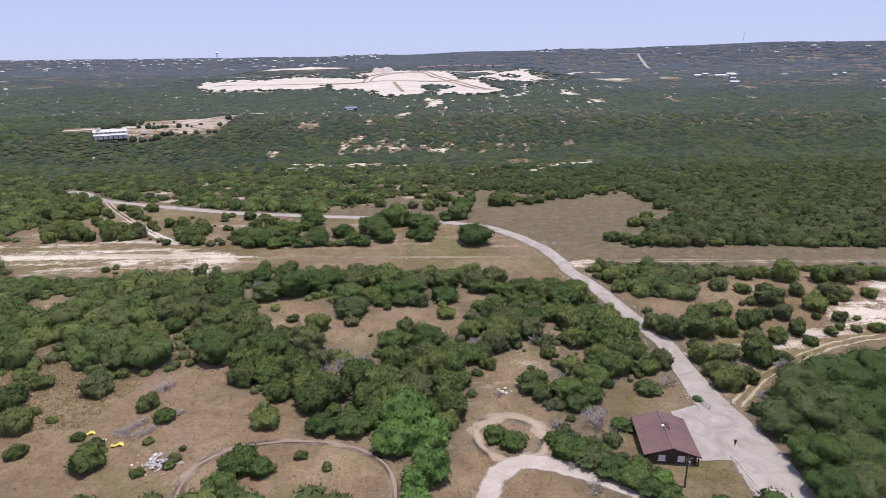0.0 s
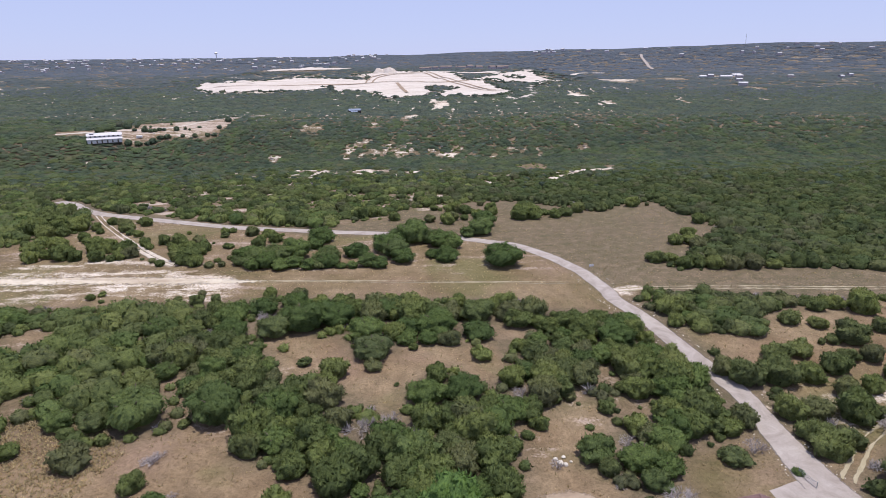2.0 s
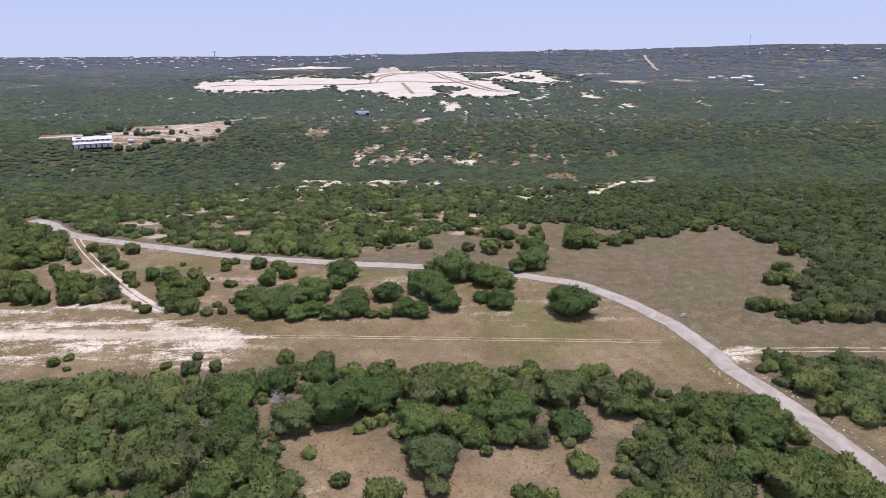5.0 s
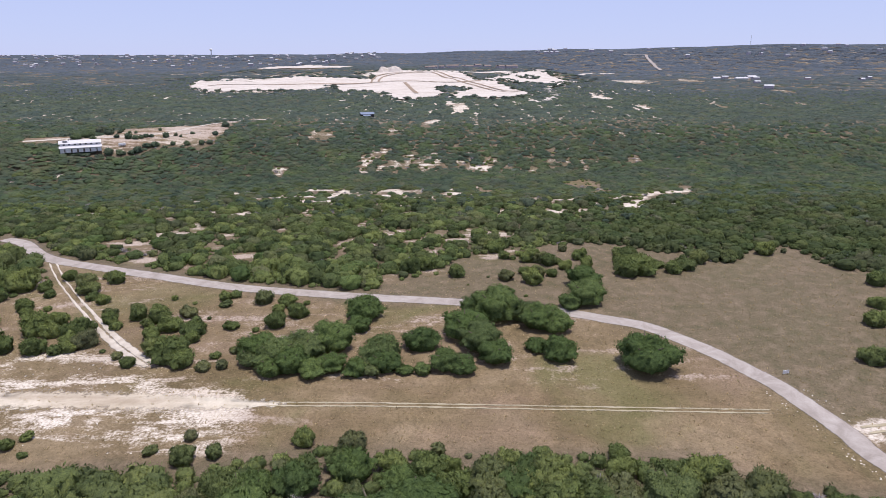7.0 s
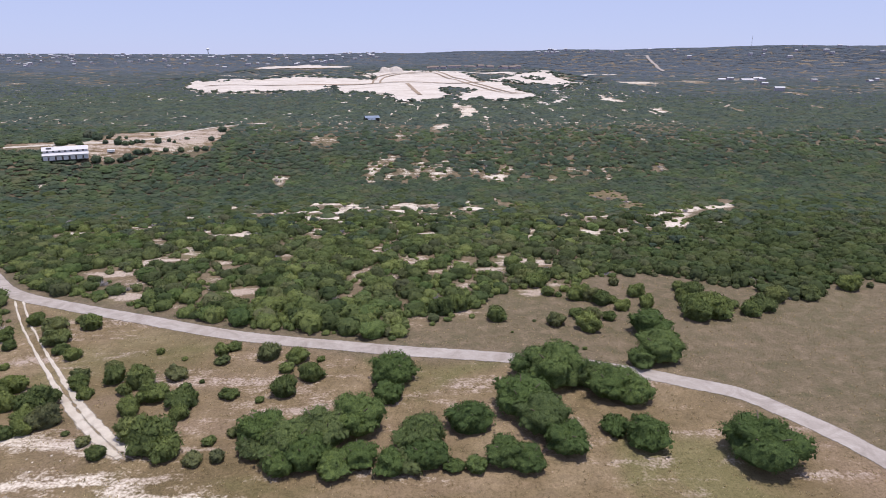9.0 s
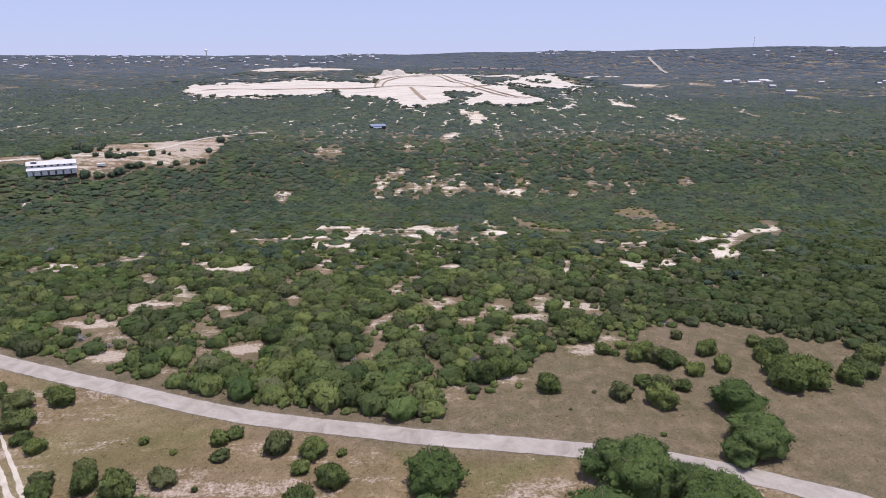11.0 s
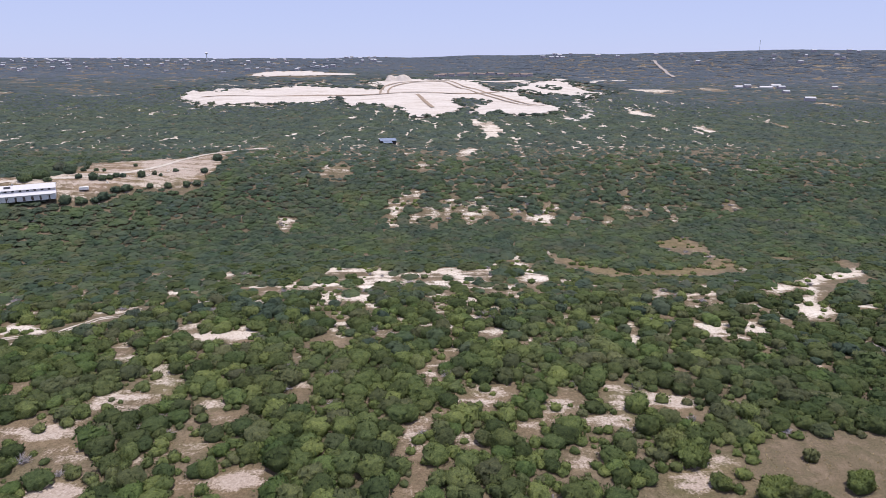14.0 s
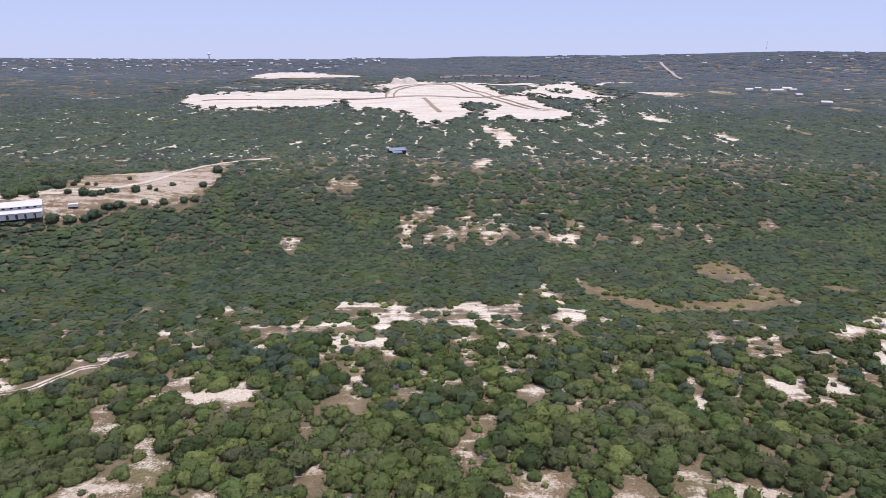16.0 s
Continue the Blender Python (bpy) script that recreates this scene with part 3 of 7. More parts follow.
MEADOW = [(-53.6, 249.9), (-47.4, 257.3), (-40.7, 260.5), (-38.4, 267.3), (-33.2, 270.9), (-24.6, 283), (-14.5, 287.4), (-10.5, 278.8), (3.9, 297), (14.1, 296.9), (26.7, 297), (34.4, 290.4), (41, 286.3), (48.6, 290.5), (44.9, 277), (56.3, 277.8), (63, 281.5), (70.6, 287.7), (78.9, 290.8), (85.5, 294.2), (86, 279), (88, 269.5), (97, 268.5), (91.5, 256.5), (94, 251.8), (91, 245.2), (84.9, 239), (80.8, 229.7), (73, 222), (70, 215), (58, 208), (62.4, 202.5), (67, 201.6), (102, 203.8), (165, 197), (155, 183), (93, 180.7), (45, 187), (34.7, 188.1), (36, 200), (28.7, 215), (2.6, 241.7), (-23.4, 247), (-40.8, 250.7)]
EAST_GLADE = [(49.3, 161.2), (68.5, 157.2), (74.1, 168.4), (84, 172.5), (90.2, 168), (108, 176.6), (135.9, 180.6), (158, 179.6), (138.4, 135.1), (107.3, 135.8), (77.9, 124.4), (57.9, 108.5), (57.4, 115.1), (69, 124.5), (62.7, 136.7), (57.1, 145.1)]
EAST_ROCK = [(77.7, 134.4), (84.6, 136.3), (90.7, 140.2), (97.9, 147), (104.1, 154.6), (111.4, 159.5), (119.3, 164.9), (129.1, 170.6), (150.7, 174.6), (140.1, 152), (110.7, 141.1), (96.9, 138.6), (83.9, 135.1)]
CALICHE = [(-166.7, 216.3), (-130.8, 217.9), (-118.1, 219.6), (-96, 210), (-82.9, 200.7), (-70.1, 198.4), (-68.6, 195.2), (-69.8, 190.7), (-68, 184.7), (-70.5, 180.8), (-86.2, 178.7), (-102.3, 181), (-134.1, 181.3)]
RANCH_YARD = [(-266.4, 524.5), (-258.4, 513.1), (-252.3, 509.7), (-244, 519.7), (-239.1, 526.6), (-222.5, 533.9), (-210.2, 539.3), (-198.5, 543.8), (-198.9, 550.9), (-195.1, 560.8), (-197.8, 583.7), (-206.8, 621.9), (-219.7, 597.7), (-231.3, 592.2), (-249.6, 587.4), (-273.2, 575), (-264.3, 542.1), (-278.6, 536.4), (-313.9, 521.7), (-307, 512.4)]
QUARRY_FRONT = [(-432.9, 1121.9), (-456.7, 1194.5), (-448.6, 1220.1), (-404.8, 1207.7), (-364.2, 1249.9), (-325, 1277.1), (-305.1, 1271.5), (-270.8, 1287.4), (-232.6, 1253.9), (-214.4, 1222.1), (-179.8, 1230.4), (-147.7, 1231.6), (-156.9, 1279.9), (-188.2, 1327.4), (-158.5, 1431.9), (-149.5, 1458.3), (-104.3, 1405.6), (-67.7, 1379.3), (-12.3, 1358), (19.2, 1348.4), (22.6, 1269.9), (36.2, 1194.4), (64.5, 1179.1), (81.5, 1123.8), (96.8, 1074.7), (109.4, 1026.1), (96, 940.8), (70.8, 905.6), (53.3, 894), (26.5, 898), (16.4, 942.7), (12.9, 970.7), (-2.9, 910.6), (-12.9, 925.6), (-17.7, 988.1)]
QUARRY_REAR = [(-9.2, 1030), (7.8, 1066.5), (12.6, 1111.9), (0.3, 1118.3), (-15.2, 1128.6), (-29.2, 1089.2), (-35.4, 1068.2), (-22.1, 1033), (-28.9, 1014.5), (-44.7, 964.7), (-56.6, 870.8), (-76.9, 852.3), (-91.3, 858.4), (-104.5, 984.3), (-113.2, 1019.9), (-128, 1006.8), (-144.7, 1036.1), (-158.3, 1061.5), (-158.7, 998.4), (-170.4, 981.4), (-187.4, 1054.3), (-203.4, 1147.7), (-215.6, 1141.4), (-218.4, 1107.4), (-234.3, 1086.9), (-252.2, 1062), (-267.3, 1031.3), (-286.4, 1021.3), (-317.2, 1029.2), (-339, 1029.6), (-363.2, 1036.7), (-360.7, 1001.6), (-381.6, 1047.2), (-400, 1076.7), (-414.4, 1094.7)]
QUARRY = QUARRY_FRONT + QUARRY_REAR
QUARRY_EAST = [(45.3, 1198.1), (85.7, 1267.4), (117.5, 1380.7), (150, 1390.1), (171.1, 1366.1), (201.7, 1365.9), (177.8, 1303.6), (200.1, 1275), (218, 1253.6), (249.5, 1315.6), (255.5, 1302.1), (172.9, 1118), (142.8, 1082), (140.5, 1099.2), (166, 1155.4), (146, 1159.5), (127.2, 1192.1), (101, 1166.6), (82.2, 1182.8), (60.8, 1183.5)]
QUARRY_BACK = [(-679.3, 2320), (-759.1, 2649.7), (-746.3, 2806.8), (-706.8, 2879.4), (-594.3, 2784.3), (-375.2, 1932.6), (-311.4, 1854.9), (-233.9, 1676.5), (-277.6, 1584.2), (-375.1, 1591.4), (-418.1, 1526.3)]
CALICHE_MOUTH = [(37.5, 185.2), (41.9, 189.2), (45.6, 190.7), (48.3, 190.1), (48.3, 186.6), (43.8, 181.6), (39.9, 180.1)]
QUARRY_BERM = [(-403.6, 1125.8), (-330.9, 1130.3), (-214, 1158.5), (-139.4, 1165.2), (-46.7, 1173.2), (39.5, 1184.6)]
QUARRY_WAY = [(-139.4, 1165.2), (-142, 1227.2), (-133.4, 1278.7), (-102.6, 1346.4), (-52.5, 1363.8), (-28.4, 1330.3), (6.1, 1197.7), (34.7, 1139.3), (66.3, 1076), (84.3, 1056.2)]
HILL_ROAD = [(861, 3194.2), (955.4, 3194.7), (923.7, 3055.5), (857.5, 2775.1), (811.4, 2584.3), (778.8, 2435.3)]
QUARRY_TOP = [(-104, 1396.4), (-42.3, 1368.1), (18.9, 1370.2), (94.7, 1402.9), (162.8, 1375.8), (427.6, 2176.5), (567.3, 2312.2)]
QUARRY_TRAIL = [(135.2, 1076), (132.2, 1042.9), (134.4, 1016), (122.6, 947.6), (110, 898.4), (95.7, 860.2), (84.5, 847.3), (80.8, 866.5)]
QUARRY_RAMP = [(-88.4, 1140.3), (-79.7, 1096.1), (-71.8, 1060), (-64.4, 1030.8)]
GLADE_TREES = [(-56.5, 103.2, 4.4), (-58.4, 85.7, 7.2), (-72, 88.6, 3.7), (-64.2, 93.2, 2.5), (-76.8, 96.2, 6.7), (-84.3, 104.5, 7.9), (-81.8, 111.7, 4.3), (-69.1, 109, 6.7), (-67.3, 115.3, 2.7), (-32.9, 98.6, 6.2), (-51.4, 91.9, 1.8), (-45.2, 85.4, 2.1), (-44.9, 87.4, 2.1), (-44.8, 90.2, 1.4), (-49.3, 83.3, 2.1), (-72.1, 98.8, 2.1), (-77, 101.6, 2.4), (-41.6, 112.5, 6), (-38.6, 143.5, 3.2), (0.1, 148.2, 5.2), (-15.3, 151.5, 2.5), (-23.5, 142.3, 4.1), (-31.3, 139.2, 7), (-11.2, 142.3, 2.3), (-24.5, 88.8, 2.3), (-19.7, 86.1, 1.9), (-55.3, 120.5, 2.5), (-18.1, 135.9, 1.1), (48.6, 126.4, 5.7), (6.9, 120.4, 2.5), (23.4, 129.9, 3.8), (9.4, 123.7, 3.9)]
GLADE_OAKS = [(-51.7, 99.1, 3.7), (-33.5, 85.5, 6.4), (-30, 84.5, 4), (-34.9, 80.1, 4.8), (-32.8, 77.6, 4.3), (-53, 69.5, 9.5), (-22.7, 97, 5.2), (-21.4, 102.9, 3.4), (-17.2, 97.3, 6.9), (-14, 99.8, 5.9), (8.8, 96.9, 4.1), (11.7, 95, 5), (18.2, 115.7, 6.7), (24.9, 113.2, 7.8), (29.2, 111.9, 6.5)]
LOW_OAKS = [(42.1, 115.3, 5.2), (21.4, 93.2, 6.7), (24.8, 91, 6.5), (28.1, 88.5, 6.2), (30.7, 86.1, 6.3), (33.2, 84, 6.2), (35.1, 82.3, 5), (20, 96.6, 4.6), (33.3, 90.1, 3.7), (35.3, 87.2, 3.5), (37, 79.3, 4), (42.9, 80, 3.5), (51.3, 111.5, 2.1), (33.3, 102, 4.1), (27, 93.6, 4.4)]
BRIGHT_SHRUBS = [(-6.7, 98.2, 10.2), (-8.8, 92.7, 8.2), (-3.4, 93.1, 8.2), (-2.7, 85.4, 8.1), (-4.6, 83.4, 5.6), (-5.1, 77.2, 6.1), (35, 84.9, 4.2)]
BARE_TREES = [(46.8, 117.5, 5.7), (74.9, 123.1, 7.3), (-18.3, 121.9, 6.4), (23.9, 84.4, 3.8), (21.2, 89.5, 3.6), (10.7, 111.8, 3.6), (-53.9, 166.7, 5.1), (78.6, 145.1, 4.5), (28.1, 102.3, 8.9), (-22.3, 119.5, 6.3), (24.7, 118.9, 5.8), (65.1, 88, 8.3), (76.4, 116.4, 5), (91.5, 120.5, 4.6), (-52.9, 165.8, 6.7), (-56.1, 109.3, 3.5), (7, 133.2, 5.5), (24, 83, 3.8)]
EAST_BUSHES = [(88.1, 171.6, 5.2), (93, 172.6, 5.6), (99, 170, 8.2), (87.2, 155, 8.6), (83, 162, 4.9), (97, 159.7, 4.6), (98, 152.2, 7.2), (105.5, 159.2, 6.5), (109, 168.7, 8.5), (114.5, 168.5, 8.5), (107.6, 157.4, 6.4), (120.5, 170.2, 6.8), (126.1, 170, 6.8), (116, 158.3, 4.5), (66.5, 148.7, 6.4), (72.6, 150.3, 6.2), (77.2, 164.4, 5.6), (81.6, 175.2, 6), (82.8, 154.7, 3.8), (79.6, 154.2, 1.9), (86.9, 147.6, 6.1), (82, 147.9, 4.5), (76.4, 143.5, 7.5), (69.5, 140.3, 5.8), (62.3, 140.3, 8.8), (55.3, 140.4, 8.8), (52.1, 143.4, 5.9), (87, 140.3, 5.2), (80.3, 136.5, 4.9), (74.1, 135, 5.7), (87.3, 135, 3.3)]
EAST_BUSHES_LOW = [(100.5, 145.6, 4.2), (95.1, 139.5, 3.8), (98.3, 141.6, 2.4), (101.8, 140.6, 2.4), (105.2, 145.9, 1.9), (106.9, 140.5, 3.9), (103.8, 154.5, 3.2), (76.3, 126.9, 4.8), (71.5, 127.8, 8.1), (64.2, 128.6, 6.8), (58.9, 128.7, 6.8), (60.3, 117, 7.5), (65.3, 119.5, 5.1), (59.8, 121.3, 6.5), (95.5, 146.9, 2.7)]
ROADSIDE_TREES = [(-141.3, 264.2, 5.1), (-134.4, 260, 6), (-130.1, 253.4, 5.7), (-126.4, 248.5, 3.7), (-122.1, 245.5, 3.6), (-115.3, 236.2, 4.2), (-113.9, 233, 4.1), (-110.8, 229.5, 3.2), (-130.8, 265.4, 3.1), (-126.4, 261.8, 5.9), (-108.1, 235.6, 5.1), (-102, 234, 6.3), (-103.9, 230.9, 3.3), (-97.3, 228.5, 5.7), (-90.8, 226.6, 6.4), (-89.9, 222.1, 4.2), (-95.7, 216.9, 6.5), (-90.9, 213.2, 8), (-88, 210.8, 5.8), (-103, 214.1, 2.5), (-99, 210.5, 3.8), (-107.6, 216.8, 1.3), (-104, 247.6, 1.8), (-97.5, 244.5, 1.3), (-90.3, 234.7, 1.2), (-90.6, 247.4, 3.3), (-88.4, 249.7, 3.4), (-89, 242.9, 3.2), (-83, 229, 3.7), (-68, 243.7, 1.8), (-79.4, 245.2, 5.4), (-73.2, 244, 5.4), (-74.4, 239.1, 3.1)]
ROADSIDE_TREES_B = [(-68.5, 236.2, 5.3), (-72.8, 230.3, 6.2), (-78.4, 216.5, 2.3), (-81.7, 214.2, 2.4), (-82.4, 208.7, 3.1), (-78.8, 209.6, 2.7), (-76.8, 227.3, 1.7), (-126.1, 232.3, 5.7), (-117.5, 225.6, 7), (-112.9, 220.1, 5.6), (-115.3, 217.7, 4.1), (-117.6, 216.3, 3.2), (-123.9, 225.4, 4.7), (-134, 241.1, 2.1), (-143.2, 255.3, 4.8), (-139.3, 250.6, 3.8), (-128.2, 227.1, 7.1), (-122.7, 217, 5.8), (-139.8, 241.2, 5.3)]
ROADSIDE_TREES_C = [(-156.9, 257.4, 9.6), (-150, 255.9, 9.4), (-167.1, 265.7, 12.6), (-165.5, 252.2, 12), (-156.4, 244.3, 8.1), (-151.9, 247.8, 6.3), (-150.2, 233.4, 6.4), (-158.1, 235.2, 3.1), (-149, 226.3, 8.3), (-143.8, 216, 6.3), (-140.1, 220.4, 6), (-135, 218.8, 8.6), (-130.1, 217.8, 5.8), (-142.9, 230.2, 8.3), (-137.4, 237.7, 3.8), (-117, 221.1, 4.6), (-99.8, 224, 5.2), (-96.1, 236.8, 4.6), (-110.1, 239.8, 4)]
MEADOW_EDGE = [(91.4, 257.5, 6.2), (78.4, 231, 6.6), (64.4, 211.5, 5.2), (66.8, 205.8, 6.8), (71.1, 206.7, 6.2), (75.6, 204.8, 6.9), (78.5, 225, 7.6), (80.9, 204.8, 7), (87.7, 204.6, 7.1), (93.8, 204.5, 5.1)]
OAKS_WEST = [(-12.8, 234.0, 8.4), (-51.9, 235.3, 10.7), (-52.4, 228, 6), (-72.9, 214.8, 9.9), (-67.3, 211.1, 10.3), (-62.5, 214, 11.4), (-56.9, 217.8, 11), (-73.2, 210.8, 5.9), (-67.7, 207.1, 7.1), (-59.4, 206.5, 7.1), (-55.8, 208.7, 6.5), (-64.2, 208.5, 8.7), (-45.6, 213.6, 9.1), (-48, 207.3, 6.1), (-50.2, 206.9, 5.7), (-44.8, 208.6, 8), (-24.5, 218.4, 11.9)]
OAKS_EAST = [(-27.2, 224.3, 10.8), (-21.4, 212.4, 9), (-31.9, 208.7, 7.3), (-28.5, 207.5, 6.5), (-37.2, 218.6, 8.7), (-40.4, 206.8, 3.6), (-36.8, 206.8, 3.6), (-19.4, 234.4, 13.5), (-22.9, 238, 10.2), (-9.3, 229.9, 11.4), (-5.9, 227.8, 9.5), (-11.8, 217.4, 5.5), (-7.4, 213.7, 8.4), (10.3, 209.4, 14.5), (7.7, 257.4, 11.5), (5.5, 245.1, 12), (0.8, 241.4, 5.7)]
ROADSIDE_OAKS = OAKS_WEST + OAKS_EAST
MEADOW_TREES = [(22.9, 266.3, 8.9), (27.9, 268.4, 9.6), (34.1, 273.6, 4.4), (26.2, 279.6, 8), (-28, 265.4, 5.4), (-13.9, 262.6, 5.1), (-7.7, 267.8, 4.2), (-6.5, 259.2, 6.6), (0.2, 265.4, 4), (5.5, 272, 4.4), (8, 289.9, 3.1), (11.9, 281.8, 5.3), (4, 276.8, 3.1), (-9.8, 248.8, 1.1), (37.5, 268.7, 5.6), (42.2, 272, 6.5), (48.2, 277.4, 6.7), (58.5, 279.1, 6.3), (73.8, 286, 7.1), (80.7, 287.2, 2.1), (-41.6, 269.4, 6.4), (-37.4, 272, 6.5)]
STRIP_TREES = [(-103.8, 184.5, 2.4), (-75.9, 184.6, 2.4), (-81, 180.5, 2.5), (-56.2, 182.9, 4), (-47.7, 181.5, 5.1), (-33.5, 180, 2.7), (-105.7, 182.2, 2.9), (-74.9, 178.2, 4.7), (-70.2, 179.6, 2.9), (-4.3, 178.5, 4.2), (-5.1, 174.3, 5.5), (-101.4, 179.7, 1.5), (59.5, 211.2, 6.3), (72.7, 230.4, 6.6), (81.2, 240.8, 5.5), (-16.5, 179.4, 2.9)]
WOOD_OAKS = [(-64.6, 122.1, 12), (-50.5, 122.9, 11), (-71, 119.9, 6.3), (-77.9, 120.1, 6.1), (-66.3, 138.5, 5.9), (-58.8, 157.2, 8.8), (-11.8, 130.8, 8.8), (-4.7, 133.2, 8.3), (-76, 158.9, 9.3), (-26.2, 157.6, 8.6), (-24.2, 148, 9.1), (-9.7, 160.3, 10.7), (0, 167, 9.8), (-42.2, 161.8, 12.2), (-48.7, 158.4, 9.3), (-35.4, 165, 11.1)]
EAST_OAKS = [(70.6, 108.6, 13.8), (80.6, 111.7, 15.4), (90.9, 116.7, 14.7), (64, 100, 10.5), (70.2, 98.4, 13.9), (78, 99.6, 15.1), (63.2, 89.6, 10.8), (70.1, 88.7, 12.7), (77.2, 117.4, 9.4), (67.7, 80.8, 10.9), (61.2, 81.6, 9)]
MEADOW_MORE = [(-4.3, 279.5, 6.5), (-1.4, 278.2, 5.4), (0.9, 276, 6.1), (-4.2, 265, 5.2), (-7.4, 266, 3.1), (12.4, 274.2, 4.9), (24.6, 271.1, 8), (25.3, 285.7, 4.1), (-12.2, 282.4, 4.4), (23.5, 278.6, 5), (-18.8, 264, 1), (-25, 257.7, 0.8), (-14.1, 290.2, 7.5), (-17.1, 293.9, 6.9)]
RANCH_TREES = [(-282.7, 524.2, 9.5), (-277.1, 530.7, 8), (-277.5, 547.7, 9.4), (-271.8, 525.6, 4.4), (-259.9, 534.3, 3.9), (-265.6, 550.2, 3.5), (-267.5, 557.4, 3.2), (-251.8, 534, 6.1), (-246.9, 534.4, 4.9), (-244, 537.1, 4.6), (-242.2, 540.6, 4.3), (-238.7, 541.2, 3.4), (-229.7, 544.3, 5.3), (-224.5, 549.4, 3.2), (-215.9, 558.2, 3.6), (-220.4, 548, 2.5), (-254.3, 551.5, 2.6), (-242.8, 566.1, 2.7), (-272, 568.5, 3.7), (-259, 551.8, 2.9), (-269.8, 544.6, 7.5), (-199.3, 559.7, 4.6), (-197.7, 541.8, 5.3), (-202.4, 538.6, 4.9), (-211, 534.3, 4.9), (-219.9, 531.6, 4.2), (-229.8, 525.3, 6.5), (-234.1, 522.5, 5.9), (-236.5, 513.4, 6.9), (-251.7, 504.4, 6.7), (-245.1, 506.6, 6.2), (-238.9, 509.9, 5.7), (-201, 588.8, 7.1)]
FAR_GAPS = [(193.9, 969.1, 21, 61.3), (185, 763.6, 8.5, 36.7), (322.1, 894.9, 4.9, 36.4), (399, 911, 8.4, 56.6), (470.8, 965.9, 6.3, 27.9), (435, 1679.6, 49.6, 113.4), (622.1, 1803.7, 37.6, 104), (-1327.7, 2517.6, 20.8, 195.6), (-873.3, 1796.4, 8, 152.3), (-513.7, 1229.9, 3.2, 89), (572.8, 1207.2, 24.5, 41.5), (788.3, 1875.8, 25.9, 123.2), (-8.1, 784.3, 12.6, 74.7), (-20.1, 832.8, 5.1, 40.5), (-778.9, 2115, 20.4, 119)]


def step(a, b, v):
    """Smooth ramp from 0 at a to 1 at b."""
    s = np.clip((v - a) / (b - a), 0.0, 1.0)
    return s * s * (3 - 2 * s)


def height(x, y):
    """Height of the land: a level plateau, a shallow valley, wooded hills and far ridges."""
    x, y = np.asarray(x, float), np.asarray(y, float)
    back = y + 0.5 * np.maximum(0, -x - 110)
    rim = 416 - 22 * step(-60, 5, x) + 26 * step(50, 100, x)      # brow of the slope above the creek
    h = -5 * step(300 + 40 * step(60, 140, x), 415, y) - 3 * step(-100, -170, x) * step(320, 385, y) - 9 * step(rim, rim + 38, y)
    h = h * (1 - step(500, 610, back))
    h = h - 4.7 * step(-55, 42, x) * (1 - step(118, 175, y))      # hollow round the cabin
    h = h + 9 * step(500, 650, back) * (1 - step(150, 420, x) * step(560, 800, y))
    h = h + 25 * step(950, 1500, y) * (1 - step(250, 560, np.abs(x + 120)))
    crest = 62 + 24 * step(-1600, 1200, x) + 32 * step(-200, 2400, x)
    crest = crest + 5 * np.sin(x / 310 + 1) * step(-600, 900, x) + 2.5 * np.sin(x / 97)
    start = 2100 + 500 * step(400, -1200, x)
    h = h + (crest - h) * step(0, 1, (y - start) / (3900 - start))
    wavy = np.sin(x / 41 + 0.6 * np.sin(y / 57)) * np.sin(y / 47 + 0.8 * np.sin(x / 63))
    return h + wavy * (0.25 + 1.0 * step(360, 520, y) + 2.2 * step(600, 1000, y) * (1 - step(1500, 3000, y)))


# ---- the lie of the land ----
def inside(poly, x, y):
    """Which of the places lie within the outline."""
    hit = np.zeros(np.shape(x), bool)
    for (ax, ay), (bx, by) in zip(poly, poly[1:] + poly[:1]):
        if ay != by:
            hit ^= ((ay > y) != (by > y)) & (x < (bx - ax) * (y - ay) / (by - ay) + ax)
    return hit


def away(line, x, y):
    """Distance of the places from a line."""
    best = np.full(np.shape(x), 1e9)
    for (ax, ay), (bx, by) in zip(line, line[1:]):
        dx, dy = bx - ax, by - ay
        s = np.clip(((x - ax) * dx + (y - ay) * dy) / (dx * dx + dy * dy + 1e-9), 0, 1)
        best = np.minimum(best, np.hypot(x - ax - s * dx, y - ay - s * dy))
    return best


def curve(line, gap=2.0):
    """A smooth line through the given places."""
    p = [Vector(q) for q in line]
    p = [2 * p[0] - p[1]] + p + [2 * p[-1] - p[-2]]
    made = []
    for a, b, c, d in zip(p, p[1:], p[2:], p[3:]):
        n = max(1, int((c - b).length / gap))
        for i in range(n):
            t = i / n
            made.append(0.5 * (2 * b + (c - a) * t + (2 * a - 5 * b + 4 * c - d) * t * t + (3 * b - a - 3 * c + d) * t ** 3))
    return made + [p[-2]]


def mesh_of(name, verts, faces, mat, smooth=False):
    me = bpy.data.meshes.new(name)
    me.from_pydata(verts, [], faces)
    me.materials.append(mat)
    if smooth:
        me.polygons.foreach_set("use_smooth", [True] * len(me.polygons))
    me.update()
    return me


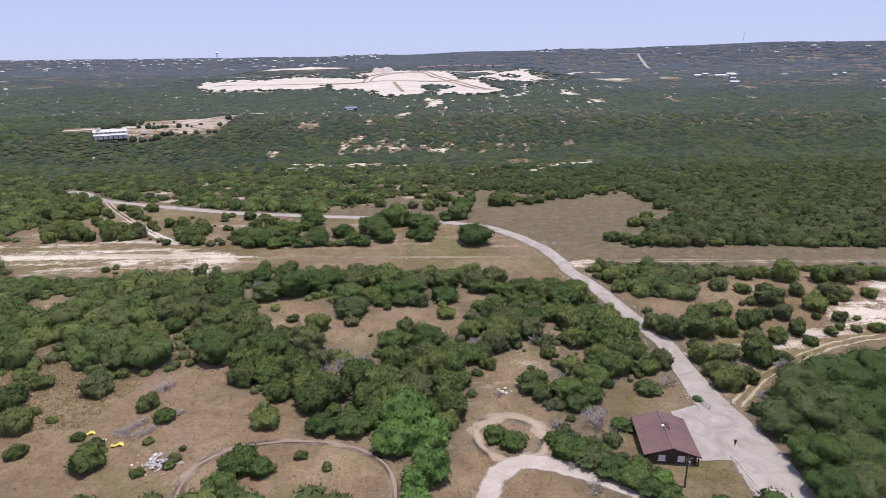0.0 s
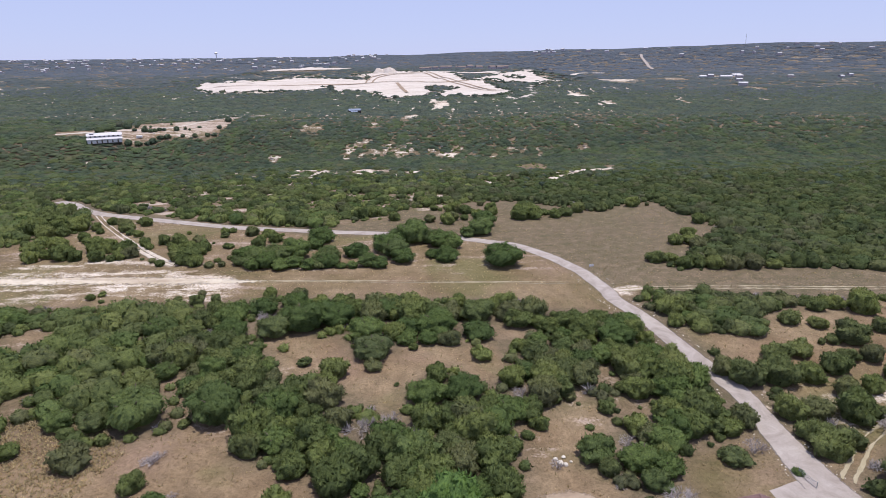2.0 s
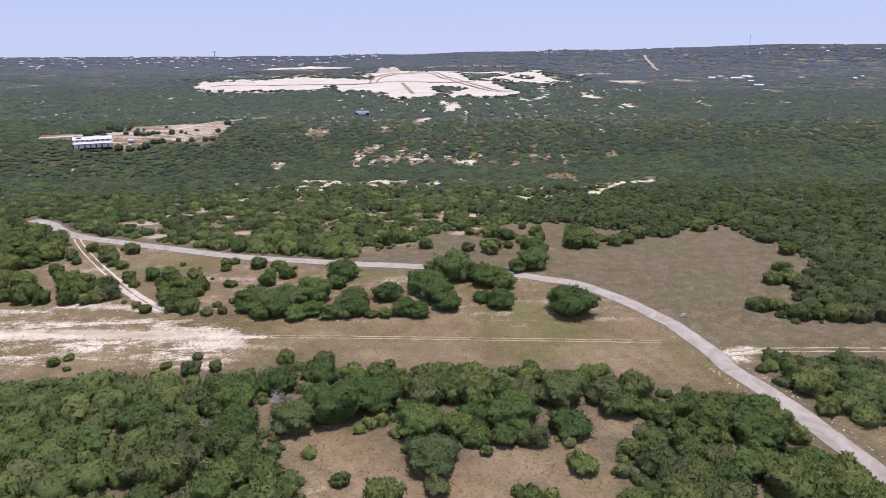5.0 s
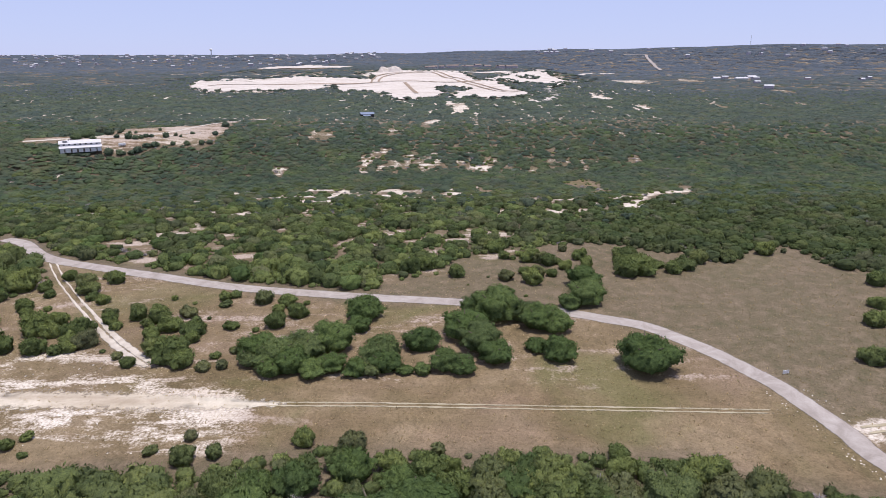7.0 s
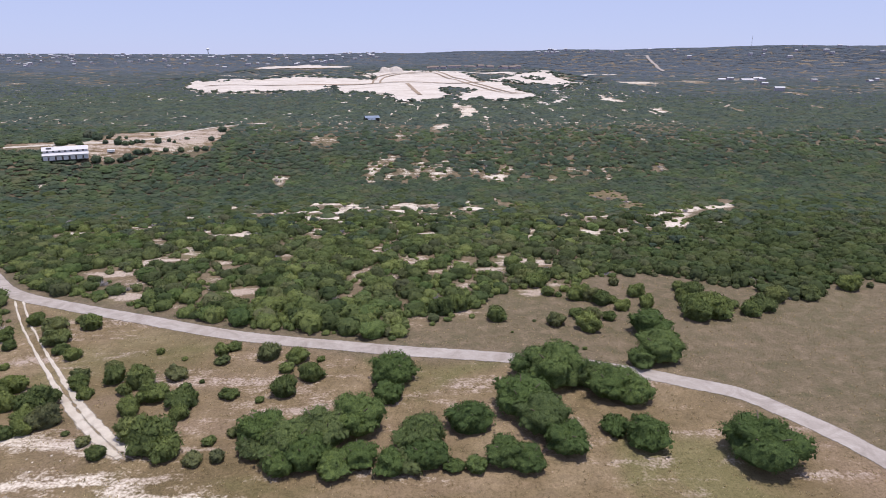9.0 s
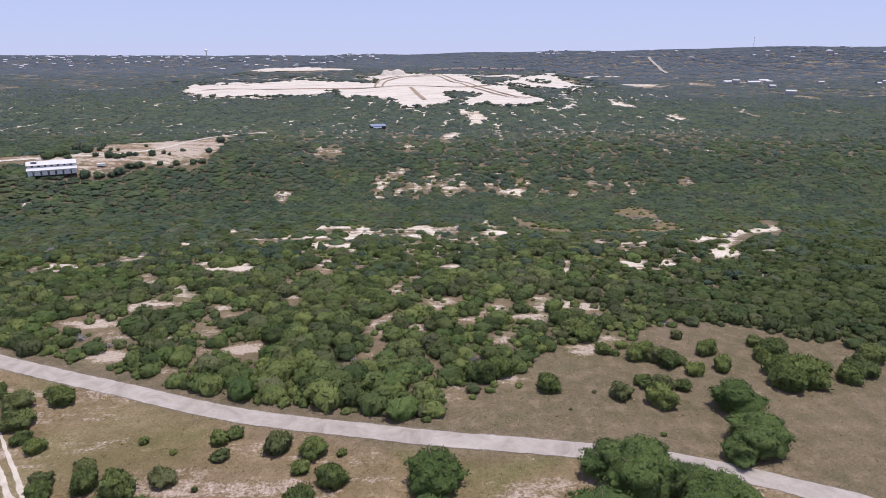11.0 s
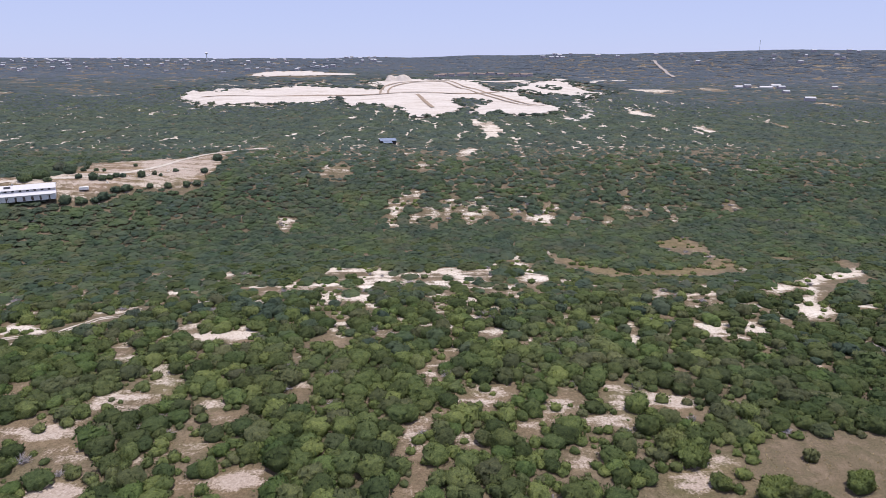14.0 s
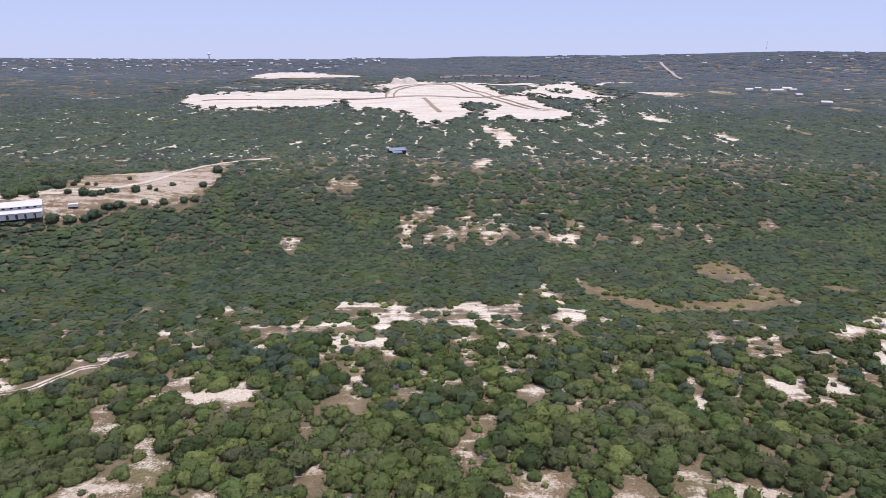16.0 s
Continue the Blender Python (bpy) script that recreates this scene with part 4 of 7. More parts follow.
GLADES = [GLADE_WEST, GLADE_MID, GLADE_GAP, GLADE_LOT, EAST_GLADE]
FIELDS = [STRIP_FIELD, STRIP_FIELD_EAST, MEADOW]
BARE_RUNS = RIDGE_WEST + RIDGE_WEST_B + RIDGE_MID + RIDGE_MID_B + SLOPE_WEST + SLOPE_WEST_B + SLOPE_WEST_C + SLOPE_MID + SLOPE_MID_B + SLOPE_EAST + SLOPE_EAST_B + MEADOW_BAYS + VALLEY_BARE + VALLEY_BARE_B + VALLEY_BARE_C + NEAR_BARE
TREELESS = GLADES + FIELDS + [ROADSIDE, CALICHE, EAST_ROCK, RANCH_YARD, CALICHE_MOUTH, QUARRY, QUARRY_EAST, QUARRY_BACK, LOT]


def edge_of(runs, x, y):
    """Distance in metres from the ragged edge of the nearest run of bare ground, below 0 within it; runs reach further along y than across."""
    x, y = np.asarray(x, float), np.asarray(y, float)
    best = np.full(x.shape, 60.0)
    for run in runs:
        px, py, _ = np.array(run).T
        m = (x > px.min() - 25) & (x < px.max() + 25) & (y > py.min() - 40) & (y < py.max() + 40)
        if not m.any():
            continue
        mx, my, d = x[m], y[m], best[m]
        for (ax, ay, ar), (bx, by, br) in zip(run, run[1:] or run):
            dx, dy = bx - ax, by - ay
            k = np.clip(((mx - ax) * dx + (my - ay) * dy) / (dx * dx + dy * dy + 1e-9), 0, 1)
            d = np.minimum(d, np.hypot(mx - ax - k * dx, (my - ay - k * dy) * (0.6 if ay < 365 else 0.5 if ay < 460 else 0.34)) - np.maximum((ar + (br - ar) * k) * (1.05 if ay < 365 else 0.72 if ay < 460 else 0.6), 0.7))
        best[m] = d
    return best + 0.35 * np.sin(x * 0.9 + 1.3 * np.sin(y * 0.5)) + 0.35 * np.sin(y * 0.8 + 1.7 * np.sin(x * 0.45))


def far_gap_at(x, y, grow=0.0):
    """How far within an opening of the far woods the places lie (0 outside to 1)."""
    ragged = 0.16 * np.sin(x * 0.9 + 1.3 * np.sin(y * 0.5)) + 0.16 * np.sin(y * 0.8 + 1.7 * np.sin(x * 0.45))
    best = np.zeros(np.shape(x))
    for cx, cy, rx, ry in FAR_GAPS:
        best = np.maximum(best, np.clip(1.18 - np.hypot((x - cx) / (rx + grow), (y - cy) / (ry + grow)) - ragged, 0, 1))
    return best


def gap_at(x, y):
    """How far within an opening of the woods the places lie (0 outside to 1)."""
    return np.maximum(np.clip(0.5 - edge_of(BARE_RUNS, x, y) / 1.8, 0, 1), far_gap_at(x, y))


def specks_at(x, y):
    """Small stony clearings strewn over the slope (above 0.6)."""
    return np.sin(x * 0.43 + 2 * np.sin(y * 0.17)) * np.sin(y * 0.31 + 2 * np.sin(x * 0.21)) * step(325, 350, y) * (1 - step(415, 435, y)) * (1 - step(30, 60, x))


def stony_at(x, y):
    """Stretches of the far woods that stand on pale ground (above 0)."""
    return np.sin(x * 0.011 + 1.3) * np.sin(y * 0.009 + 0.6 + 0.8 * np.sin(x * 0.006)) + 0.55 - 0.75 * step(120, 320, x)


def thin_at(x, y):
    """Narrow glades of pale ground in the far woods (above 0)."""
    lane = np.sin(x * 0.27 + 1.5 * np.sin(y * 0.013)) - 0.72
    reach = np.sin(y * 0.075 + 2.5 * np.sin(x * 0.047)) - 0.2
    return np.minimum(np.minimum(lane * 3, reach), stony_at(x, y)) * step(640, 760, y)


def spaced(lo, hi, dense_lo, dense_hi, fine, growth):
    """Grid lines that are close together in the middle and spread out beyond."""
    mid = list(np.arange(dense_lo, dense_hi + 0.1, fine))
    up, down, s = [], [], fine
    v = mid[-1]
    while v < hi:
        s *= growth
        v += s
        up.append(v)
    v, s = mid[0], fine
    while v > lo:
        s *= growth
        v -= s
        down.append(v)
    return np.array(down[::-1] + mid + up)


def ground():
    gx, gy = spaced(-4200, 4200, -215, 165, 2.0, 1.06), spaced(-500, 4850, 58, 440, 2.0, 1.034)
    x, y = np.meshgrid(gx, gy)
    z = height(x, y)
    rock, grass, litter, bleached = np.zeros(x.shape), np.zeros(x.shape), np.ones(x.shape), step(262, 385, y)
    for poly in GLADES:
        litter[inside(poly, x, y)] = 0.0
    litter[inside(ROADSIDE, x, y)] = 0.0
    grass[inside(ROADSIDE, x, y)] = 0.35
    rock[inside(ROADSIDE, x, y)] = 0.22
    for poly in FIELDS:
        m = inside(poly, x, y)
        litter[m], grass[m] = 0.0, 0.85
    grass[inside(STRIP_FIELD, x, y)] = 0.36
    m = inside(MEADOW, x, y)
    litter[m], grass[m] = 0.75, 0.95
    rock = np.maximum(rock, 0.12 * inside(STRIP_FIELD, x, y) * step(-30, -80, x))
    grass[inside(GLADE_LOT, x, y)] = 0.75
    m = edge_of(CREEK_GLADE, x, y) < 0
    litter[m], grass[m] = 0.0, 0.75
    m = inside(RANCH_YARD, x, y)
    litter[m] = 0.0
    gaps = gap_at(x, y)
    litter = litter * (1 - np.clip(gaps * 1.6, 0, 1))
    rock = np.maximum(rock, gaps * (0.45 + 0.6 * step(240, 280, y) + 0.3 * step(340, 400, y) - 0.3 * step(560, 760, y)))
    speck = np.sin(x * 0.31 + 2 * np.sin(y * 0.11)) * np.sin(y * 0.23 + 2 * np.sin(x * 0.13))
    rock = np.maximum(rock, np.maximum(0.55 * step(0.35, 0.7, speck) * step(300, 420, y), 0.62 * step(-0.1, 0.2, stony_at(x, y)) * step(600, 700, y) * (1 - step(1250, 1400, y))) * litter)
    for poly, v in ((STRIP_STONES, 0.3), (CALICHE, 0.36), (CALICHE_CORE, 0.8), (RANCH_YARD, 0.55), (EAST_ROCK, 0.62), (CALICHE_MOUTH, 0.95)):
        m = inside(poly, x, y)
        rock[m] = np.maximum(rock[m], v)
        litter[m] = 0.0
        bleached[m] = 0.2 if poly is RANCH_YARD else 1.0
    m = specks_at(x, y) > 0.6
    rock[m], litter[m] = 0.9, 0.0
    m = edge_of(EAST_STONE, x, y) < 0.2
    rock[m], litter[m], bleached[m] = 0.95, 0.0, 1.0
    for k in range(4):
        for a in (rock, grass, litter, bleached):
            a[1:-1, 1:-1] = (a[1:-1, 1:-1] * 4 + a[:-2, 1:-1] + a[2:, 1:-1] + a[1:-1, :-2] + a[1:-1, 2:]) / 8
    n, k = x.shape
    verts = np.stack([x, y, z], -1).reshape(-1, 3)
    i = (np.arange(n - 1)[:, None] * k + np.arange(k - 1)[None]).ravel()
    quads = np.stack([i, i + 1, i + k + 1, i + k], -1)
    me = quad_mesh("ground", verts, quads, LAND, True)
    c = me.color_attributes.new("cover", "FLOAT_COLOR", "POINT")
    c.data.foreach_set("color", np.stack([rock, grass, litter, bleached], -1).astype(np.float32).ravel())
    return tagged(new("ground", me), "rolling dry land with brown grass and white limestone", "ground", kind="structure")


def quad_mesh(name, verts, quads, mat, smooth=False, tris=None, normals=None):
    """A mesh from arrays of places, of four-cornered and of three-cornered faces."""
    tris = np.zeros((0, 3), np.int32) if tris is None else tris
    me = bpy.data.meshes.new(name)
    me.vertices.add(len(verts))
    me.vertices.foreach_set("co", np.asarray(verts, np.float32).ravel())
    corners = np.concatenate([quads.ravel(), tris.ravel()]).astype(np.int32)
    me.loops.add(len(corners))
    me.loops.foreach_set("vertex_index", corners)
    sizes = np.concatenate([np.full(len(quads), 4, np.int32), np.full(len(tris), 3, np.int32)])
    me.polygons.add(len(sizes))
    me.polygons.foreach_set("loop_start", np.concatenate([[0], np.cumsum(sizes)[:-1]]).astype(np.int32))
    me.polygons.foreach_set("loop_total", sizes)
    me.polygons.foreach_set("use_smooth", np.full(len(sizes), smooth))
    me.materials.append(mat)
    me.update(calc_edges=True)
    if normals is not None:     # soft foliage: each spray is shaded with the rounded mass that it grows on
        me.polygons.foreach_set("use_smooth", np.full(len(sizes), True))
        me.normals_split_custom_set_from_vertices(np.asarray(normals, np.float32))
    return me


def ribbon(name, line, width, mat, lift, label, category, ragged=0.3, shift=0.0, faint=0.22, ends=0.0):
    """A road or track laid on the land, a little proud of it, that thins out towards its edges and over a length at its ends."""
    p = curve(line, 1.6)
    verts, faces, across = [], [], []
    rng = random.Random(len(p))
    for i, q in enumerate(p):
        d = (p[min(i + 1, len(p) - 1)] - p[max(i - 1, 0)]).normalized()
        side = Vector((d.y, -d.x))
        wide = width(i / (len(p) - 1)) if callable(width) else width
        l, r = wide / 2 + rng.uniform(-ragged, ragged), wide / 2 + rng.uniform(-ragged, ragged)
        rim = faint * wide
        whole = min(1.0, min(i, len(p) - 1 - i) * 1.6 / ends) if ends else 1.0
        for s, drop, full in ((-l - rim, -0.03, 0), (-l + rim * 0.6, 0, 0.75), (-l / 2, 0.02, 1), (0, 0.03, 1), (r / 2, 0.02, 1), (r - rim * 0.6, 0, 0.75), (r + rim, -0.03, 0)):
            x, y = q + side * (s + shift)
            verts.append((x, y, float(height(x, y)) + lift + drop))
            across.append(full * whole)
        if i:
            a, b = 7 * (i - 1), 7 * i
            faces += [(a + j, a + j + 1, b + j + 1, b + j) for j in range(6)]
    me = mesh_of(name, verts, faces, mat, True)
    me.attributes.new("across", "FLOAT", "POINT").data.foreach_set("value", across)
    return tagged(new(name, me), label, category, kind="structure")


ground()
ribbon("road", ROAD, lambda s: 4.7 + 6.0 * float(step(0.16, 0.0, s)), ROAD_GRAVEL, 0.10, "pale grey gravel road winding over the plateau", "road", 0.1, faint=0.1)
for shift in (-0.9, 0.9):
    ribbon("wheel_rut", SPUR, lambda s: 0.5 + 1.15 * float(step(0.4, 0.85, s)), CALICHE_ROAD, 0.08 + 0.01 * shift, "white caliche wheel rut between junipers", "track", 0.1, shift=shift, faint=0.3, ends=5)
    ribbon("wheel_rut", STRIP[3:], 0.42, RUT, 0.06, "pale wheel rut along the old grass airstrip", "track", 0.1, shift=shift * 0.62, faint=0.3, ends=8)
    ribbon("wheel_rut", STRIP_EAST, 0.6, RUT, 0.07, "pale wheel rut in dry grass", "track", 0.25, shift=shift)
    ribbon("wheel_rut", EAST_TRAIL, 0.6, RUT, 0.07, "pale wheel rut of a trail past rocky ground", "track", 0.25, shift=shift)
    ribbon("wheel_rut", VALLEY_PATH, 0.9, CALICHE_ROAD, 0.08, "pale wheel rut through the valley woods", "track", 0.3, shift=shift)
ribbon("pale_track", [(-172, 198.5)] + STRIP[:4] + [(-56, 195.6)], lambda s: 5.6 - 4.0 * float(step(0.72, 1.0, s)), PALE_TRACK, 0.05, "pale packed caliche track along the old airstrip", "track", 0.2, faint=0.4, ends=14)
ribbon("dirt_loop", LOOP, 1.7, LOOP_DIRT, 0.06, "worn reddish dirt loop in dry grass", "track", 0.2, faint=0.45)
ribbon("driveway", DRIVE, 3.8, DRIVE_GRAVEL, 0.10, "white caliche driveway curving off the road", "road", 0.35)
ribbon("ranch_track", VALLEY_TRACK, 4.0, CALICHE_ROAD, 0.15, "white track past the ranch in the valley", "track", 0.6)
ribbon("quarry_berm", QUARRY_BERM, 4.5, DIRT, 1.6, "low tan berm across the white quarry floor", "track", 0.8)
for shift in (-6.0, 6.0):
    ribbon("quarry_way", QUARRY_WAY, 2.4, DIRT, 1.6, "low tan bank of the haul road over the quarry", "road", 0.5, shift=shift)
ribbon("quarry_ramp", QUARRY_RAMP, 4.0, DIRT, 1.5, "tan ramp down to the quarry edge", "road", 0.6)
ribbon("quarry_top_road", QUARRY_TOP, 16.0, QUARRY_ROCK, 1.2, "white caliche road behind the quarry", "road", 2.0)
ribbon("quarry_trail", QUARRY_TRAIL, 7.0, QUARRY_ROCK, 1.0, "winding white track beside the quarry", "track", 1.5)
ribbon("hill_road", HILL_ROAD, 9.0, GRAVEL, 3.0, "pale road climbing the far wooded ridge", "road", 1.0)
RING_AT, RING_R = (11.8, 97.5), 6.4
ribbon("ring_track", [(RING_AT[0] + RING_R * math.cos(a / 12 * math.tau), RING_AT[1] + RING_R * 1.05 * math.sin(a / 12 * math.tau)) for a in range(13)],
       3.4, PALE_DIRT, 0.06, "worn pale dirt ring round a clump of shrubs", "track", 0.3, faint=0.42)


def lot():
    """The gravel yard between the road and the cabin."""
    p = [Vector(q) for q in LOT]
    c = sum(p, Vector((0, 0))) / len(p)
    verts, faces = [(c.x, c.y, float(height(c.x, c.y)) + 0.16)], []
    for f in (0.5, 1.0):
        for q in curve([tuple(q) for q in p] + [tuple(p[0])], 1.0)[:-1]:
            x, y = c + (q - c) * f
            verts.append((x, y, float(height(x, y)) + (0.15 if f < 1 else 0.05)))
    n = (len(verts) - 1) // 2
    for i in range(n):
        j = (i + 1) % n
        faces += [(0, 1 + i, 1 + j), (1 + i, 1 + n + i, 1 + n + j, 1 + j)]
    tagged(new("gravel_lot", mesh_of("gravel_lot", verts, faces, GRAVEL, True)), "pale gravel yard beside the cabin", "yard", kind="structure")


lot()


def quarry_floor(poly, gx, gy, label):
    """A stripped white floor of the quarry with low terraces and a ragged edge."""
    xs, ys = [p[0] for p in poly], [p[1] for p in poly]
    x, y = np.meshgrid(np.arange(min(xs) - gx, max(xs) + gx, gx), np.arange(min(ys) - gy, max(ys) + gy, gy))
    ok = inside(poly, x + 3 * np.sin(y * 0.11) + 2 * np.sin(y * 0.31), y + 6 * np.sin(x * 0.07) + 4 * np.sin(x * 0.23))
    bench = np.floor((y + 0.25 * x + 14 * np.sin(x * 0.03)) / 46.0) % 3 * 0.3
    z = height(x, y) + 0.7 + bench + 0.06 * np.sin(x * 0.4) * np.sin(y * 0.3)
    n, k = x.shape
    i = (np.arange(n - 1)[:, None] * k + np.arange(k - 1)[None])
    full = ok[:-1, :-1] & ok[1:, :-1] & ok[:-1, 1:] & ok[1:, 1:]
    i = i[full]
    quads = np.stack([i, i + 1, i + k + 1, i + k], -1)
    used, back = np.unique(quads, return_inverse=True)
    me = quad_mesh("quarry_floor", np.stack([x, y, z], -1).reshape(-1, 3)[used], back.reshape(-1, 4), QUARRY_ROCK, False)
    tagged(new("quarry_floor", me), label, "quarry", kind="structure")


quarry_floor(QUARRY, 3.0, 6.0, "white stripped limestone floor of a quarry")
quarry_floor(QUARRY_EAST, 3.0, 6.0, "white graded ground east of the quarry")
quarry_floor(QUARRY_BACK, 5.0, 8.0, "white graded ground on the far slope")


# ---- trees ----
def cube_ball(cuts):
    """A ball of four-cornered faces."""
    g = np.linspace(-1, 1, cuts + 1)
    verts, quads = [], []
    for axis in range(3):
        for sign in (-1, 1):
            if axis == 2 and sign == -1:
                continue
            base = len(verts)
            for a in g:
                for b in g:
                    v = [a, b]
                    v.insert(axis, sign)
                    verts.append(np.array(v) / np.linalg.norm(v))
            k = cuts + 1
            for i in range(cuts):
                for j in range(cuts):
                    q = [base + i * k + j, base + (i + 1) * k + j, base + (i + 1) * k + j + 1, base + i * k + j + 1]
                    quads.append(q if sign * (1, -1, 1)[axis] > 0 else q[::-1])
    return np.array(verts), np.array(quads)


CROWNS = {      # core radius, bumps, least and most height of a bump, its sharpness, height over width, middle
    "juniper": (0.35, 34, 0.04, 0.13, 24.0, 0.88, 0.19),
    "shrub": (0.34, 44, 0.04, 0.13, 34.0, 0.80, 0.16),
    "great_oak": (0.34, 50, 0.05, 0.16, 40.0, 0.72, 0.20),
    "oak": (0.36, 64, 0.03, 0.11, 44.0, 0.71, 0.20),
}


def crown_arrays(seed, kind, plumes, leaf, cuts=3, clumps=60, wide=0.10):
    """A crown one unit wide (places, faces, directions of shading): an uneven billowing mass under overlapping clumps of leaves, from which small plumes stand out."""
    rng = np.random.default_rng(seed)
    base, count, low, high, sharp, tall, mid = CROWNS[kind]
    heads = rng.normal(size=(count, 3))
    heads[:, 2] = np.abs(heads[:, 2]) - 0.25
    heads /= np.linalg.norm(heads, axis=1, keepdims=True)
    rise = rng.uniform(low, high, count)
    form = np.array((rng.uniform(0.86, 1.14), rng.uniform(0.86, 1.14), tall * rng.uniform(0.85, 1.12)))

    def skin(d):
        swell = rise * np.exp((d @ heads.T - 1) * sharp)
        r = base + np.minimum(swell.sum(1), 0.19)
        slope = (swell * sharp) @ heads
        slope -= d * (slope * d).sum(1, keepdims=True)
        n = (d - 0.85 * slope / r[:, None]) / form + (0, 0, 0.3)
        n[:, 2] = np.maximum(n[:, 2], 0.15)
        return r[:, None], n / np.linalg.norm(n, axis=1, keepdims=True)

    def place(d, r, least, most):
        """On the crown's outside, which falls almost straight to the ground below its middle."""
        flat = np.hypot(d[:, :1], d[:, 1:2])
        drop = np.where(d[:, 2:] < 0, 0.75 * (1 / np.maximum(flat, 0.4) - 1), 0)
        p = d * np.concatenate([1 + drop, 1 + drop, 1 + 0 * drop], 1) * r * rng.uniform(least, most, (len(d), 1)) * form + (0, 0, mid)
        p[:, 2] = np.maximum(p[:, 2], 0.0)
        return p

    def spread(n):
        d = rng.normal(size=(n, 3))
        d /= np.linalg.norm(d, axis=1, keepdims=True)
        d[:, 2] = np.where(d[:, 2] < -0.35, -d[:, 2], d[:, 2])
        return (d, *skin(d))

    def frame_of(n):
        a = np.cross(n, rng.normal(size=n.shape))
        a /= np.linalg.norm(a, axis=1, keepdims=True)
        return a, np.cross(n, a)

    d, quads = cube_ball(cuts)
    r, soft = skin(d)
    core = place(d, r, 0.90, 0.98)
    # clumps: five-sided tents of leaves, their rims turned aside and down
    d, r, out = spread(clumps)
    n = out + rng.normal(scale=0.13, size=out.shape) + (0, 0, 0.1)
    n /= np.linalg.norm(n, axis=1, keepdims=True)
    a, b = frame_of(n)
    p = place(d, r, 0.95, 1.03)
    size = wide * rng.uniform(0.6, 1.35, (clumps, 1))
    tents, shade = [p + n * size * 0.22], [out]
    for k in range(5):
        t = k * math.tau / 5 + rng.uniform(-0.35, 0.35, (clumps, 1))
        side = a * np.cos(t) + b * np.sin(t)
        tents.append(p + side * size * rng.uniform(0.7, 1.25, (clumps, 1)) - n * size * rng.uniform(0.08, 0.25, (clumps, 1)))
        shade.append(out * 0.85 + side * 0.32)
    tents, shade = np.stack(tents, 1).reshape(-1, 3), np.stack(shade, 1).reshape(-1, 3)
    tents[:, 2] = np.maximum(tents[:, 2], 0.01)
    fans = np.array([(0, 1 + k, 1 + (k + 1) % 5) for k in range(5)])
    fans = (fans[None] + (np.arange(clumps) * 6)[:, None, None]).reshape(-1, 3) + len(core)
    # plumes: narrow sprays that point outwards and up
    d, r, out = spread(plumes)
    n = out + rng.normal(scale=0.5, size=out.shape) + (0, 0, 0.3)
    n /= np.linalg.norm(n, axis=1, keepdims=True)
    a, b = frame_of(n)
    p = place(d, r, 0.95, 1.07)
    size = leaf * rng.uniform(0.6, 1.4, (plumes, 1))
    spikes = np.stack([p + n * size * 1.1, p + a * size * 0.34 - n * size * 0.3, p - a * size * 0.34 - n * size * 0.3], 1).reshape(-1, 3)
    spikes[:, 2] = np.maximum(spikes[:, 2], 0.01)
    soft = np.concatenate([soft, shade, np.repeat(out + b * 0.25, 3, axis=0)])
    verts = np.concatenate([core, tents, spikes])
    tris = np.concatenate([fans, np.arange(plumes * 3).reshape(-1, 3) + len(core) + len(tents)])
    return verts, quads, tris, soft / np.linalg.norm(soft, axis=1, keepdims=True)


def tuft_arrays(seed, sprays, leaf):
    """A small far crown: a low dome under uneven sprays of leaves."""
    rng = np.random.default_rng(seed)
    a = np.arange(5) * math.tau / 5 + rng.uniform(-.3, .3, 5)
    rings = [np.stack([np.cos(a + t) * r * k, np.sin(a + t) * r * k, z * k], -1) for r, z, t, k in ((0.47, 0.0, 0, rng.uniform(0.8, 1.15, 5)), (0.36, 0.33, 0.4, rng.uniform(0.75, 1.15, 5)))]
    verts = np.concatenate(rings + [[[rng.uniform(-.1, .1), rng.uniform(-.1, .1), 0.46]]])
    tris = np.array([(i, (i + 1) % 5, 5 + i) for i in range(5)] + [((i + 1) % 5, 5 + (i + 1) % 5, 5 + i) for i in range(5)] + [(5 + i, 5 + (i + 1) % 5, 10) for i in range(5)])
    d = rng.normal(size=(sprays, 3))
    d[:, 2] = np.abs(d[:, 2]) + 0.3
    d /= np.linalg.norm(d, axis=1, keepdims=True)
    p = d * (0.45, 0.45, 0.48) * rng.uniform(0.86, 1.14, (sprays, 1))
    n = d + rng.normal(scale=0.16, size=d.shape)
    u = np.cross(n, rng.normal(size=d.shape))
    u /= np.linalg.norm(u, axis=1, keepdims=True)
    v = np.cross(n / np.linalg.norm(n, axis=1, keepdims=True), u)
    s = leaf * rng.uniform(0.6, 1.4, (sprays, 1))
    corners = np.stack([p + u * s, p - u * s * 0.5 + v * s * 0.8, p - u * s * 0.5 - v * s * 0.8], 1).reshape(-1, 3)
    soft = np.concatenate([verts * 0.8 + (0, 0, 0.6), np.repeat(d * 0.45 + n * 0.2 + (0, 0, 0.6), 3, axis=0)])
    return np.concatenate([verts, corners]), np.zeros((0, 4), int), np.concatenate([tris, np.arange(sprays * 3).reshape(-1, 3) + 11]), soft / np.linalg.norm(soft, axis=1, keepdims=True)


